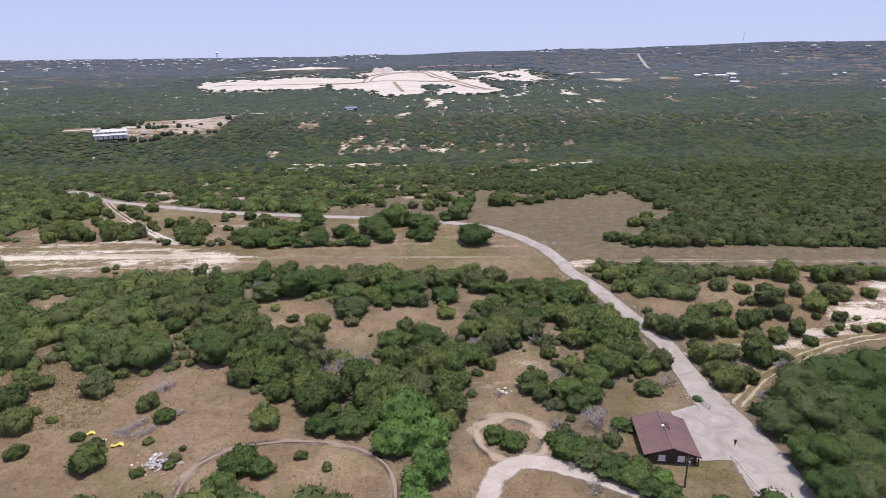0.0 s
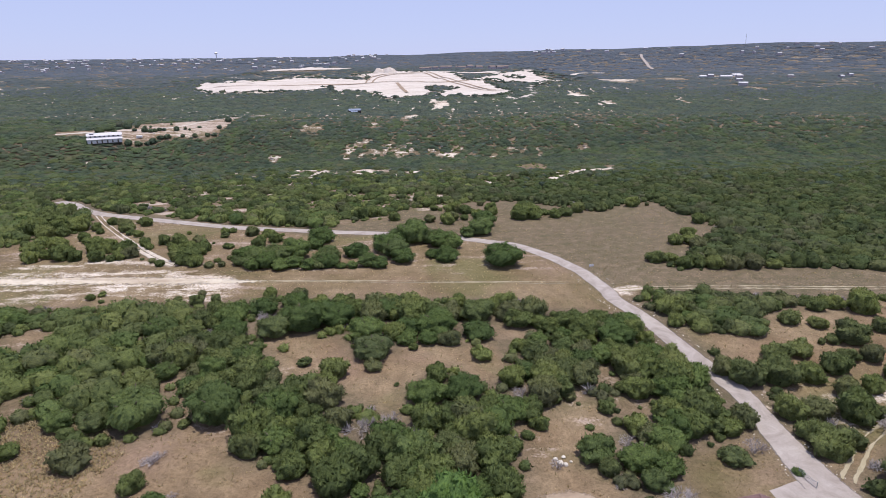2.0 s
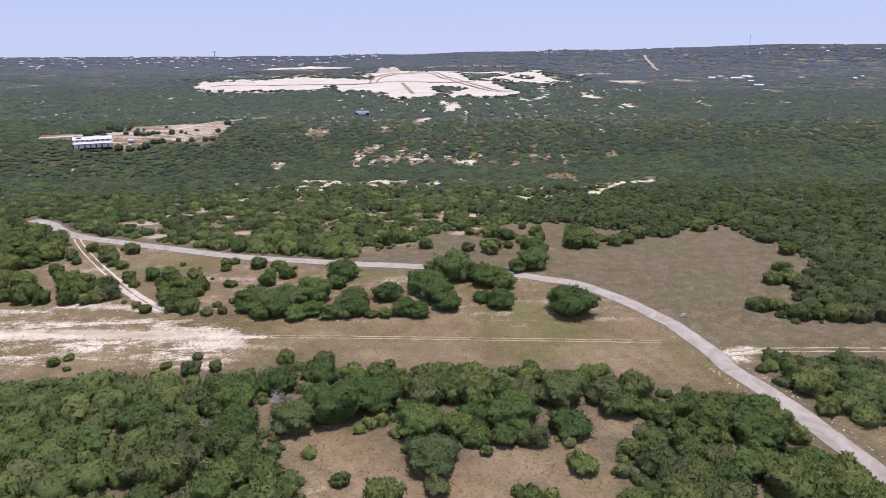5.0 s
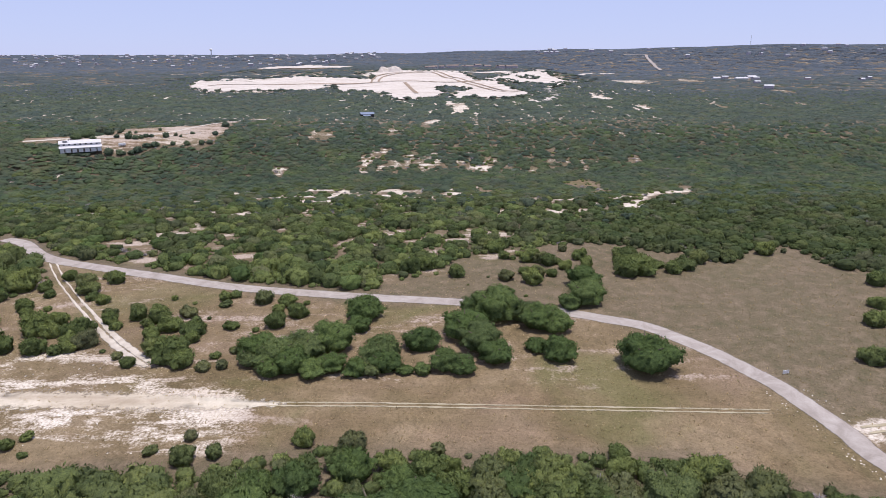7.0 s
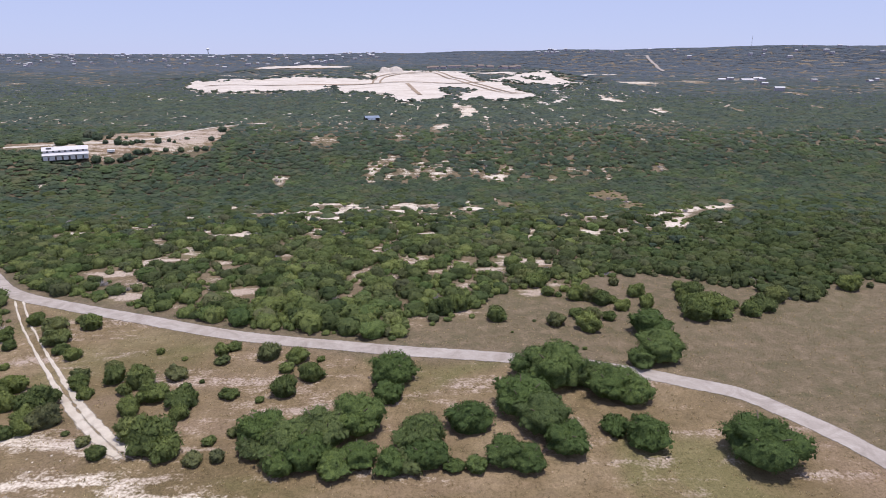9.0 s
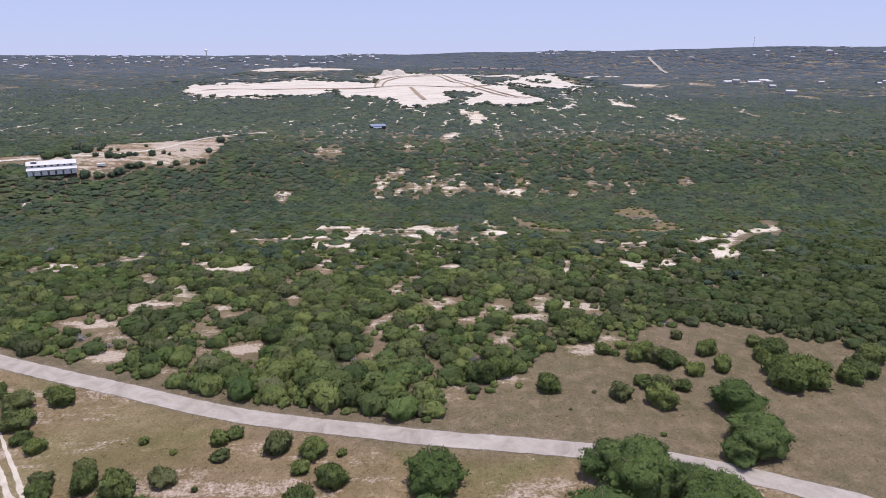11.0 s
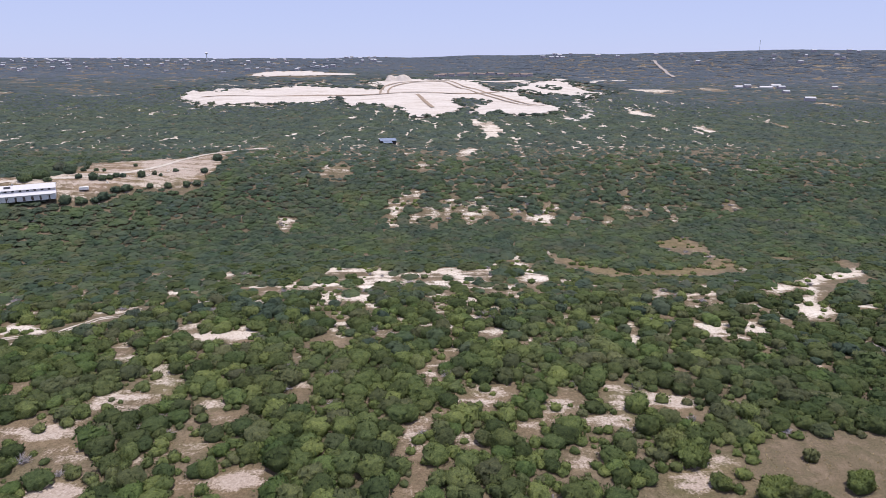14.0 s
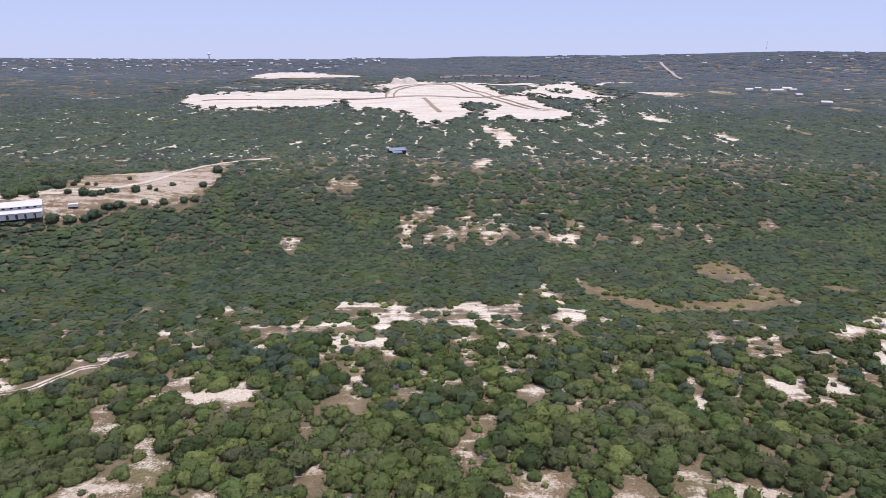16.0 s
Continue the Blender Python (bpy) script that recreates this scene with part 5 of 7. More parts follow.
def far_arrays(seed):
    """A crown at a great distance: a low uneven dome."""
    rng = np.random.default_rng(seed)
    a = np.arange(6) * math.tau / 6 + rng.uniform(-.3, .3, 6)
    rings = [np.stack([np.cos(a) * r * k, np.sin(a) * r * k, np.full(6, z) * k], -1) for r, z, k in ((0.60, -0.55, rng.uniform(0.8, 1.2, 6)), (0.32, 0.36, rng.uniform(0.75, 1.2, 6)))]
    quads = np.array([(i, (i + 1) % 6, 6 + (i + 1) % 6, 6 + i) for i in range(6)])
    tris = np.array([(6 + i, 6 + (i + 1) % 6, 12) for i in range(6)])
    verts = np.concatenate(rings + [[[0, 0, 0.46]]])
    soft = verts + (0, 0, 0.6)
    return verts, quads, tris, soft / np.linalg.norm(soft, axis=1, keepdims=True)


def limb(verts, faces, a, b, ra, rb, sides=5):
    """A tapered length of wood from a to b."""
    a, b = Vector(a), Vector(b)
    turn = (b - a).to_track_quat("Z", "Y")
    base = len(verts)
    for p, r in ((a, ra), (b, rb)):
        for i in range(sides):
            verts.append(p + turn @ Vector((r * math.cos(math.tau * i / sides), r * math.sin(math.tau * i / sides), 0)))
    faces += [(base + i, base + (i + 1) % sides, base + sides + (i + 1) % sides, base + sides + i) for i in range(sides)]
    faces.append(tuple(range(base + sides, base + 2 * sides)))


def trunk_mesh(seed, kind, mat):
    """Trunk and main limbs of a tree one unit wide."""
    rng = random.Random(seed)
    verts, faces = [], []
    thick = 0.045 if kind == "oak" else 0.035
    fork = Vector((rng.uniform(-.03, .03), rng.uniform(-.03, .03), 0.2 if kind == "oak" else 0.1))
    limb(verts, faces, (0, 0, -0.08), fork, thick, thick * 0.75, 7)
    for i in range(5):
        a = math.tau * (i + rng.uniform(-.3, .3)) / 5
        mid = fork + Vector((0.14 * math.cos(a), 0.14 * math.sin(a), rng.uniform(0.08, 0.16)))
        tip = mid + Vector((0.14 * math.cos(a + rng.uniform(-.5, .5)), 0.14 * math.sin(a), rng.uniform(0.05, 0.18)))
        limb(verts, faces, fork, mid, thick * 0.55, thick * 0.35)
        limb(verts, faces, mid, tip, thick * 0.35, thick * 0.12)
    return mesh_of("trunk", verts, faces, mat)


def bare_mesh(seed):
    """A leafless crown one unit wide: limbs that fork three times into fine twigs."""
    rng = random.Random(seed)
    verts, faces = [], []

    def grow(p, d, length, r, depth):
        q = p + d * length
        limb(verts, faces, p, q, r, r * 0.6, 3)
        if depth:
            for i in range(4):
                turn = Vector((rng.gauss(0, 1), rng.gauss(0, 1), rng.gauss(0.2, 0.6))).normalized()
                grow(q - d * length * rng.uniform(0, 0.5), (d * 0.75 + turn * 0.75).normalized(), length * rng.uniform(0.55, 0.8), r * 0.55, depth - 1)

    for i in range(6):
        a = math.tau * i / 6 + rng.uniform(-.4, .4)
        grow(Vector((0, 0, 0.02)), Vector((math.cos(a), math.sin(a), rng.uniform(0.5, 1.6))).normalized(), rng.uniform(0.18, 0.27), 0.016, 3)
    return mesh_of("bare_crown", verts, faces, TWIG)


def crown_mesh(arrays, mat):
    return quad_mesh("crown", arrays[0], arrays[1], mat, False, arrays[2], arrays[3])


def tree_kind(name, kind, mat, width, clumps, sprays, leaf, label, category, variants=4, seed=0):
    """Models of one kind of tree, each an empty at the base with a trunk and a crown of about that width."""
    made = []
    for i in range(variants):
        root = new(name)
        root.empty_display_size = 0.3
        for part_name, me in (("trunk", trunk_mesh(seed + i, "oak" if "oak" in kind else "juniper", BARK)),
                              ("crown", crown_mesh(crown_arrays(seed + i, kind, sprays, leaf / width, 7 if width > 4 else 5, clumps, 0.30 / width ** 0.88), mat))):
            ob = new(part_name, me)
            ob.parent = root
        tagged(root, label, category)
        made.append([root, False])
    return made


planted = []        # x, y and radius of every tree that stands by itself
rng_place = random.Random(4)


def plant(models, places, group, squash=1.0, label=""):
    """One tree of the kind at each place, turned and shaped a little differently."""
    for x, y, w in places:
        slot = rng_place.randrange(len(models))
        root, used = models[slot]
        tall = squash * rng_place.uniform(0.88, 1.12)
        m = Matrix.LocRotScale((x, y, float(height(x, y)) - 0.02), Euler((0, 0, rng_place.uniform(0, math.tau))), (w * rng_place.uniform(.96, 1.06), w * rng_place.uniform(.96, 1.06), w * tall))
        ob = root
        if used:
            ob = copy_thing(root, Matrix())
        ob.matrix_basis = m
        models[slot][1] = True
        tagged(ob, label, group=group)
        planted.append((x, y, w / 2))


small_juniper = tree_kind("juniper_bush", "juniper", JUNIPER, 2.5, 40, 260, 0.22, "small rounded dark green juniper bush in dry grass", "bush", 4, 10)
big_juniper = tree_kind("juniper", "juniper", JUNIPER, 5.0, 70, 800, 0.25, "rounded dark green juniper with dense foliage", "tree", 5, 30)
oak = tree_kind("oak", "oak", OAK, 9.0, 140, 1900, 0.21, "broad live oak with a dense billowing green crown", "tree", 5, 50)
great_oak = tree_kind("oak", "great_oak", OAK, 13.0, 220, 3200, 0.20, "great spreading live oak with a dense green crown", "tree", 2, 60)
dark_oak = tree_kind("oak", "great_oak", OAK, 13.0, 70, 4600, 0.19, "great spreading live oak with a billowing deep green crown", "tree", 3, 64)
small_oak = tree_kind("oak", "oak", OAK, 5.0, 70, 800, 0.22, "small green oak with a rounded clumpy crown", "tree", 4, 70)
bright = tree_kind("shrub", "shrub", SUMAC, 7.0, 110, 1100, 0.25, "mound of bright green leafy shrub", "shrub", 3, 90)


def plant_by_size(small, big, limit, places, group, squash=1.0):
    plant(small, [p for p in places if p[2] < limit], group, squash)
    plant(big, [p for p in places if p[2] >= limit], group, squash)


plant_by_size(small_juniper, big_juniper, 3.6, GLADE_TREES, "junipers in the glades")
plant_by_size(small_oak, oak, 7.0, GLADE_OAKS, "oaks in the glades")
plant(small_oak, LOW_OAKS, "low oaks by the cabin", 0.7)
plant(dark_oak, EAST_OAKS, "oaks beside the road")
plant(oak, [p for p in WOOD_OAKS if p[2] < 11], "oaks of the near woods")
plant(great_oak, [p for p in WOOD_OAKS if p[2] >= 11], "oaks of the near woods")
# ranch junipers wear the valley leaves with haze in the colour
ranch_bush = tree_kind("juniper_bush", "juniper", HAZED_VALLEY_LEAF, 2.5, 24, 40, 0.36, "small haze-tinted green juniper bush in the ranch yard", "bush", 3, 110)
ranch_juniper = tree_kind("juniper", "juniper", HAZED_VALLEY_LEAF, 5.0, 40, 60, 0.5, "haze-tinted green juniper beside the ranch track", "tree", 3, 120)
plant_by_size(ranch_bush, ranch_juniper, 3.6, RANCH_TREES, "junipers in the ranch yard")
plant(bright, BRIGHT_SHRUBS, "bright shrubs", 1.25)
plant_by_size(small_juniper, big_juniper, 3.6, EAST_BUSHES + EAST_BUSHES_LOW, "junipers on the rocky slope")
plant_by_size(small_juniper, big_juniper, 3.6, ROADSIDE_TREES + ROADSIDE_TREES_B + ROADSIDE_TREES_C, "junipers by the road")
plant_by_size(small_oak, oak, 6.5, [p for p in ROADSIDE_OAKS if p[2] < 11], "oaks by the road")
plant(great_oak, [p for p in ROADSIDE_OAKS if p[2] >= 11], "oaks by the road")
plant_by_size(small_juniper, big_juniper, 3.6, MEADOW_TREES + MEADOW_MORE + MEADOW_EDGE, "junipers by the meadow")
plant_by_size(small_juniper, big_juniper, 3.6, STRIP_TREES, "junipers by the airstrip")

bare = []
for i in range(3):
    root = new("dead_tree")
    ob = new("bare_crown", bare_mesh(200 + i))
    ob.parent = root
    tagged(root, "leafless grey dead tree with fine branches", "tree")
    bare.append([root, False])
plant(bare, BARE_TREES, "dead trees", 1.0)


# ---- woods ----
def woods_at(x, y, r, outer=False):
    """Which places have room for a tree of the woods; crowns keep clear of openings, most of all of those behind them."""
    ok = ((np.abs(x) < 0.71 * y + 20) & (y > 46)) != outer
    lead = r * np.clip(np.where(y < 180, (y - 25) / 65, np.where(y < 262, (y - 95) / 66, (y - 185) / 72)), 0.6, np.where(y > 440, 3.4, 2.6))
    for dx, dy in ((0, 0), (0.6, 0), (-0.6, 0), (0.45, 0.5), (-0.45, 0.5), (0, 0.9)):
        px, py = x + dx * r, y + dy * lead
        for poly in TREELESS:
            ok &= ~inside(poly, px, py)
        if not outer:
            ok &= edge_of(BARE_RUNS + CREEK_GLADE + EAST_STONE, px, py) > 0.1 + 0.2 * step(262, 285, y)
    for line, half in ((ROAD, 4.2), (SPUR, 3), (STRIP_EAST, 2.5), (EAST_TRAIL, 2.5), (DRIVE, 2.5), (VALLEY_TRACK, 1.5), (VALLEY_PATH, 3.5)):
        ok &= away(line, x, y) > half + 0.35 * r
    ok &= ~((away(ROAD, x, y) < 6.2) & (y < 108))
    ok &= (specks_at(x, y) < 0.62) & (specks_at(x, y + 0.8 * r) < 0.68)
    ok &= far_gap_at(x, y, 0.42 * r) < 0.34
    for px, py, pr in planted:
        ok &= np.hypot(x - px, y - py) > 0.75 * (pr + r)
    return ok


def scatter(seed, y0, y1, gap, low, high, outer=False):
    """Places and widths of trees over a belt of the land, unevenly spaced."""
    rng = np.random.default_rng(seed)
    half = 340 if outer else 0.71 * y1 + 20
    gx, gy = np.meshgrid(np.arange(-half, half, gap), np.arange(y0, y1, gap))
    gx = gx + (np.arange(gx.shape[0]) % 2)[:, None] * gap / 2
    x = (gx + rng.uniform(-0.42, 0.42, gx.shape) * gap).ravel()
    y = (gy + rng.uniform(-0.42, 0.42, gy.shape) * gap).ravel()
    w = rng.uniform(low, high, x.shape) * np.where(rng.random(x.shape) < 0.15, 0.6, 1.0)
    w = w * (1 - 0.14 * step(258, 285, y) * (y < 400))
    ok = woods_at(x, y, w / 2, outer)
    return x[ok], y[ok], w[ok], rng


def wood_mesh(name, x, y, w, rng, templates, mat, label, squash=0.9):
    """Many trees as one mesh, each turned, sized and tinted by itself."""
    if not len(x):
        return None
    all_v, all_q, all_3, all_t, all_n, base = [], [], [], [], [], 0
    which = rng.integers(0, len(templates), len(x))
    z = height(x, y)
    for k, (tv, tq, t3, *rest) in enumerate(templates):
        tn = rest[0] if rest else None
        m = which == k
        n = int(m.sum())
        if not n:
            continue
        a = rng.uniform(0, math.tau, n)
        c, s = np.cos(a)[:, None], np.sin(a)[:, None]
        tall = (w[m] * squash * (1 - 0.14 * step(275, 300, y[m]) - 0.16 * step(340, 420, y[m])) * rng.uniform(0.8, 1.2, n))[:, None]
        v = np.stack([(tv[None, :, 0] * c - tv[None, :, 1] * s) * w[m][:, None] + x[m][:, None],
                      (tv[None, :, 0] * s + tv[None, :, 1] * c) * w[m][:, None] + y[m][:, None],
                      tv[None, :, 2] * tall + z[m][:, None] - 0.05], -1)
        all_v.append(v.reshape(-1, 3))
        if tn is not None:
            all_n.append(np.stack([tn[None, :, 0] * c - tn[None, :, 1] * s, tn[None, :, 0] * s + tn[None, :, 1] * c, tn[None, :, 2] + 0 * c], -1).reshape(-1, 3))
        all_q.append((tq[None] + (np.arange(n) * len(tv))[:, None, None]).reshape(-1, 4) + base)
        all_3.append((t3[None] + (np.arange(n) * len(tv))[:, None, None]).reshape(-1, 3) + base)
        all_t.append(np.repeat(rng.random(n), len(tv)))
        base += n * len(tv)
    me = quad_mesh(name, np.concatenate(all_v), np.concatenate(all_q), mat, False, np.concatenate(all_3), np.concatenate(all_n) if all_n else None)
    me.attributes.new("tint", "FLOAT", "POINT").data.foreach_set("value", np.concatenate(all_t).astype(np.float32))
    return tagged(new(name, me), label, "woods", kind="stuff")


x, y, w, rng = scatter(21, 46, 385, 3.9, 4.8, 8.4)
near = (np.abs(x + 10) < 62) & (y > 95) & (y < 178)
thinned = ~near | (rng.random(len(x)) > 0.12)
x, y, w, near = x[thinned], y[thinned], w[thinned], near[thinned]
keep = np.flatnonzero(near)[:240]
oaky = rng.random(len(x)) < 0.28
plant(big_juniper, [(float(x[i]), float(y[i]), float(w[i])) for i in keep if not oaky[i]], "junipers of the near woods")
plant(small_oak, [(float(x[i]), float(y[i]), float(w[i])) for i in keep if oaky[i]], "oaks of the near woods")
rest = np.ones(len(x), bool)
rest[keep] = False
beside = (np.abs(x + 0.3 * y) > 95) & (y > 190)
# which trees get the haze-coloured leaves, more of them farther off
hazed = rng.random(len(x)) < 0.32 * step(310, 385, y)
# trees with the darkened leaf copies: all towards +x, half on the slope
deep = ~hazed & (rng.random(len(x)) < np.maximum(step(-40, 40, x) * step(190, 205, y), 0.5 * step(245, 290, y)))
for mask, kind, mat, name in ((rest & ~oaky & ~hazed & ~deep, "juniper", JUNIPER, "juniper_woods"), (rest & ~oaky & deep, "juniper", JUNIPER_DIMMED, "juniper_woods"), (rest & ~oaky & hazed, "juniper", HAZED_VALLEY_LEAF, "juniper_woods"),
                              (rest & oaky & ~hazed & ~deep, "oak", OAK, "oak_woods"), (rest & oaky & deep, "oak", OAK_DIMMED, "oak_woods"), (rest & oaky & hazed, "oak", HAZED_VALLEY_OAK, "oak_woods")):
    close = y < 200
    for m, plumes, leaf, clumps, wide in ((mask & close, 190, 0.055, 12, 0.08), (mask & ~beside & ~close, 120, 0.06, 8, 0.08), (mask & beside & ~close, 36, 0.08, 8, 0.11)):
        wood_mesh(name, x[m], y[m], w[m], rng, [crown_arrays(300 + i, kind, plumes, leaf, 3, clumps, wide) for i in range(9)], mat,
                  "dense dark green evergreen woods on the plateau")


def unfilled(x, y, w, fx, fy):
    """Which of the places fx, fy lie under no crown of the woods or of a tree that stands by itself."""
    cell, x0, y0 = 0.5, -320.0, 40.0
    shade = np.zeros((1280, 720), bool)
    for cx, cy, r in list(zip(x, y, w * 0.40)) + planted:
        i0, i1, j0, j1 = (int((cx - r - x0) / cell), int((cx + r - x0) / cell) + 2, int((cy - r - y0) / cell), int((cy + r - y0) / cell) + 2)
        if i0 < 0 or j0 < 0 or i1 > 1280 or j1 > 720:
            continue
        gx, gy = np.arange(i0, i1)[:, None] * cell + x0 - cx, np.arange(j0, j1)[None] * cell + y0 - cy
        shade[i0:i1, j0:j1] |= gx * gx + gy * gy < r * r
    return ~shade[((fx - x0) / cell).astype(int).clip(0, 1279), ((fy - y0) / cell).astype(int).clip(0, 719)]


fx, fy, fw, rng = scatter(41, 90, 385, 2.3, 2.2, 4.2)
m = unfilled(x, y, w, fx, fy) & (np.abs(fx) < 300)
fx, fy, fw = fx[m], fy[m], fw[m]
# thickets on the +x side get the painted dimming as well
for m, mat in ((fx < 10, JUNIPER), (fx >= 10, JUNIPER_DIMMED)):
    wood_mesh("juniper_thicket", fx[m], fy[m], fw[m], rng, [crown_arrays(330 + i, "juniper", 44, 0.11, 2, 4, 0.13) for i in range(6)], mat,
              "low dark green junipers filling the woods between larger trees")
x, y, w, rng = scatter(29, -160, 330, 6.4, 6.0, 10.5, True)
wood_mesh("outer_woods", x, y, w, rng, [tuft_arrays(390 + i, 6, 0.2) for i in range(6)], JUNIPER_DIMMED, "dense dark green evergreen woods round the plateau", 0.8)
x, y, w, rng = scatter(22, 385, 640, 3.5, 4.4, 8.6)
m = rng.random(len(x)) > step(530, 640, y)
x, y, w = x[m], y[m], w[m]
oaky = rng.random(len(x)) < 0.25
# share of haze-coloured leaves, rising to all across the valley
hazed = rng.random(len(x)) < 0.4 + 0.6 * step(385, 490, y)
for mask, kind, mat, name in ((~oaky & ~hazed, "juniper", JUNIPER_DIMMED, "juniper_woods"), (~oaky & hazed, "juniper", HAZED_VALLEY_LEAF, "juniper_woods"), (oaky, "oak", HAZED_VALLEY_OAK, "oak_woods")):
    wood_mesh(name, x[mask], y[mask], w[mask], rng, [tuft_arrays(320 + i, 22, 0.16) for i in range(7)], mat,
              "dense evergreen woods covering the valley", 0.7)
x, y, w, rng = scatter(23, 480, 1250, 4.8, 5.2, 10.2)
ragged = np.sin(x * 0.045 + 2 * np.sin(y * 0.013)) * np.sin(y * 0.05 + 2 * np.sin(x * 0.017)) + 0.5 * rng.normal(size=len(x))
thin = thin_at(x, y)
m = (ragged < 1.2) & (rng.random(len(x)) < step(480, 590, y)) & (rng.random(len(x)) > 0.95 * step(0.0, 0.1, thin))
w = w * (1 - 0.3 * step(-0.3, 0.0, thin))
# painted haze: more of the bluer leaf copy with distance
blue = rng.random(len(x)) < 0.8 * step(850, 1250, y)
for mask, mat in ((m & ~blue, HAZED_HILL_LEAF), (m & blue, HAZED_FAR_LEAF)):
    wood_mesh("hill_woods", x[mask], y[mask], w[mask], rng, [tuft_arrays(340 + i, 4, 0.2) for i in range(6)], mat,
              "haze-tinted evergreen woods over the far hills", 0.62)
for k, (a, b) in enumerate(((1250, 1700), (1700, 2400), (2400, 3300), (3300, 4700))):
    x, y, w, rng = scatter(24 + k, a, b, 0.0118 * a, 0.0150 * a, 0.0235 * a)
    m = rng.random(len(x)) < 0.93
    # blend of the haze-tinted leaf colours from hill to ridge
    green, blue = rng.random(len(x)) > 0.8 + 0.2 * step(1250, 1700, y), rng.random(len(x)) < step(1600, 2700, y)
    for mask, mat in ((m & green, HAZED_HILL_LEAF), (m & ~green & ~blue, HAZED_FAR_LEAF), (m & ~green & blue, HAZED_RIDGE_LEAF)):
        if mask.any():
            wood_mesh("far_woods", x[mask], y[mask], w[mask], rng, [far_arrays(360 + i) for i in range(6)], mat, "distant woods tinted haze-blue up to the skyline", 0.12)
x, y = [], []
for poly in (QUARRY, QUARRY_EAST):
    for (ax, ay), (bx, by) in zip(poly, poly[1:] + poly[:1]):
        n = max(1, int(math.hypot(bx - ax, by - ay) / 7))
        s = (np.arange(n) + rng.uniform(-0.4, 0.4, n)) / n
        x.append(ax + (bx - ax) * s + rng.normal(scale=3.0, size=n))
        y.append(ay + (by - ay) * s + rng.normal(scale=5.0, size=n))
clump = rng.uniform((60, 1100), (260, 1420), (900, 2))
clump = clump[inside(QUARRY_EAST, clump[:, 0], clump[:, 1]) & (np.sin(clump[:, 0] * 0.06) * np.sin(clump[:, 1] * 0.045 + 1) > 0.25)]
x, y = np.concatenate(x + [clump[:, 0]]), np.concatenate(y + [clump[:, 1]])
w = rng.uniform(4.0, 10.0, len(x))
m = rng.random(len(x)) < 0.8
# these trees carry the hill woods' painted haze too
wood_mesh("quarry_edge_trees", x[m], y[m], w[m], rng, [crown_arrays(380 + i, "oak", 4, 0.12, 2, 8, 0.2) for i in range(5)], HAZED_HILL_LEAF,
          "dark trees standing along the edge of the white quarry", 0.95)["category"] = "trees"


# ---- grey brush and low bushes in the openings ----
def bare_arrays(seed):
    """A small leafless bush one unit wide, of fine upright twigs."""
    rng = np.random.default_rng(seed)
    verts = []
    for i in range(84):
        d = rng.normal(size=3)
        d[2] = abs(d[2]) + 0.25
        d /= np.linalg.norm(d)
        foot = d * (0.05, 0.05, 0.1) + rng.normal(scale=0.08, size=3) * (1, 1, 0)
        tip = d * rng.uniform(0.3, 0.5) * (1, 1, 0.9)
        side = np.cross(d, rng.normal(size=3)) * 0.010
        verts += [foot - side, foot + side, tip + side * 0.4, tip - side * 0.4]
    return np.array(verts), np.arange(336).reshape(-1, 4), np.zeros((0, 3), int)


rng = np.random.default_rng(77)
x, y = rng.uniform(-260, 240, 22000), rng.uniform(70, 560, 22000)
ok = (np.abs(x) < 0.71 * y + 20) & (away(ROAD, x, y) > 5) & (away(VALLEY_PATH, x, y) > 2.5)
grassy = edge_of(CREEK_GLADE, x, y) < 1
bushy = ok & ((gap_at(x, y) > 0.12) | grassy) & (rng.random(22000) < 0.28 + 0.4 * step(350, 375, y))
w = rng.uniform(0.7, 2.9, 22000) ** 1.2
wood_mesh("low_bushes", x[bushy], y[bushy], w[bushy], rng, [crown_arrays(400 + i, "juniper", 40, 0.13, 2, 2, 0.13) for i in range(4)], JUNIPER,
          "small dark green bushes in the openings of the woods")["category"] = "bushes"
dead = woods_at(x, y, 0) & ((away(ROAD, x, y) > 9) & (rng.random(22000) < 0.08))
w = rng.uniform(2.4, 5.0, 22000)
wood_mesh("grey_brush", x[dead], y[dead], w[dead], rng, [bare_arrays(500 + i) for i in range(5)], BRUSH, "leafless grey brush among the woods", 1.0)["category"] = "brush"



# ---- buildings and small things ----
def part(name, bm, mat, parent, label=""):
    me = bpy.data.meshes.new(name)
    bm.normal_update()
    bm.to_mesh(me)
    bm.free()
    me.materials.append(mat)
    ob = new(name, me)
    ob.parent = parent
    if label:
        ob["label"] = label
    return ob


def box(bm, x0, x1, y0, y1, z0, z1, bevel=0.0):
    made = bmesh.ops.create_cube(bm, size=1.0)["verts"]
    for v in made:
        v.co = Vector((x0 if v.co.x < 0 else x1, y0 if v.co.y < 0 else y1, z0 if v.co.z < 0 else z1))
    if bevel:
        edges = {e for v in made for e in v.link_edges}
        bmesh.ops.bevel(bm, geom=list(edges), offset=bevel, segments=1, affect="EDGES")
    return bm


def boxed(*a, **k):
    return box(bmesh.new(), *a, **k)


def tube(bm, a, b, r, sides=8):
    a, b = Vector(a), Vector(b)
    m = Matrix.Translation((a + b) / 2) @ (b - a).to_track_quat("Z", "Y").to_matrix().to_4x4()
    bmesh.ops.create_cone(bm, cap_ends=True, segments=sides, radius1=r, radius2=r, depth=(b - a).length, matrix=m)
    return bm


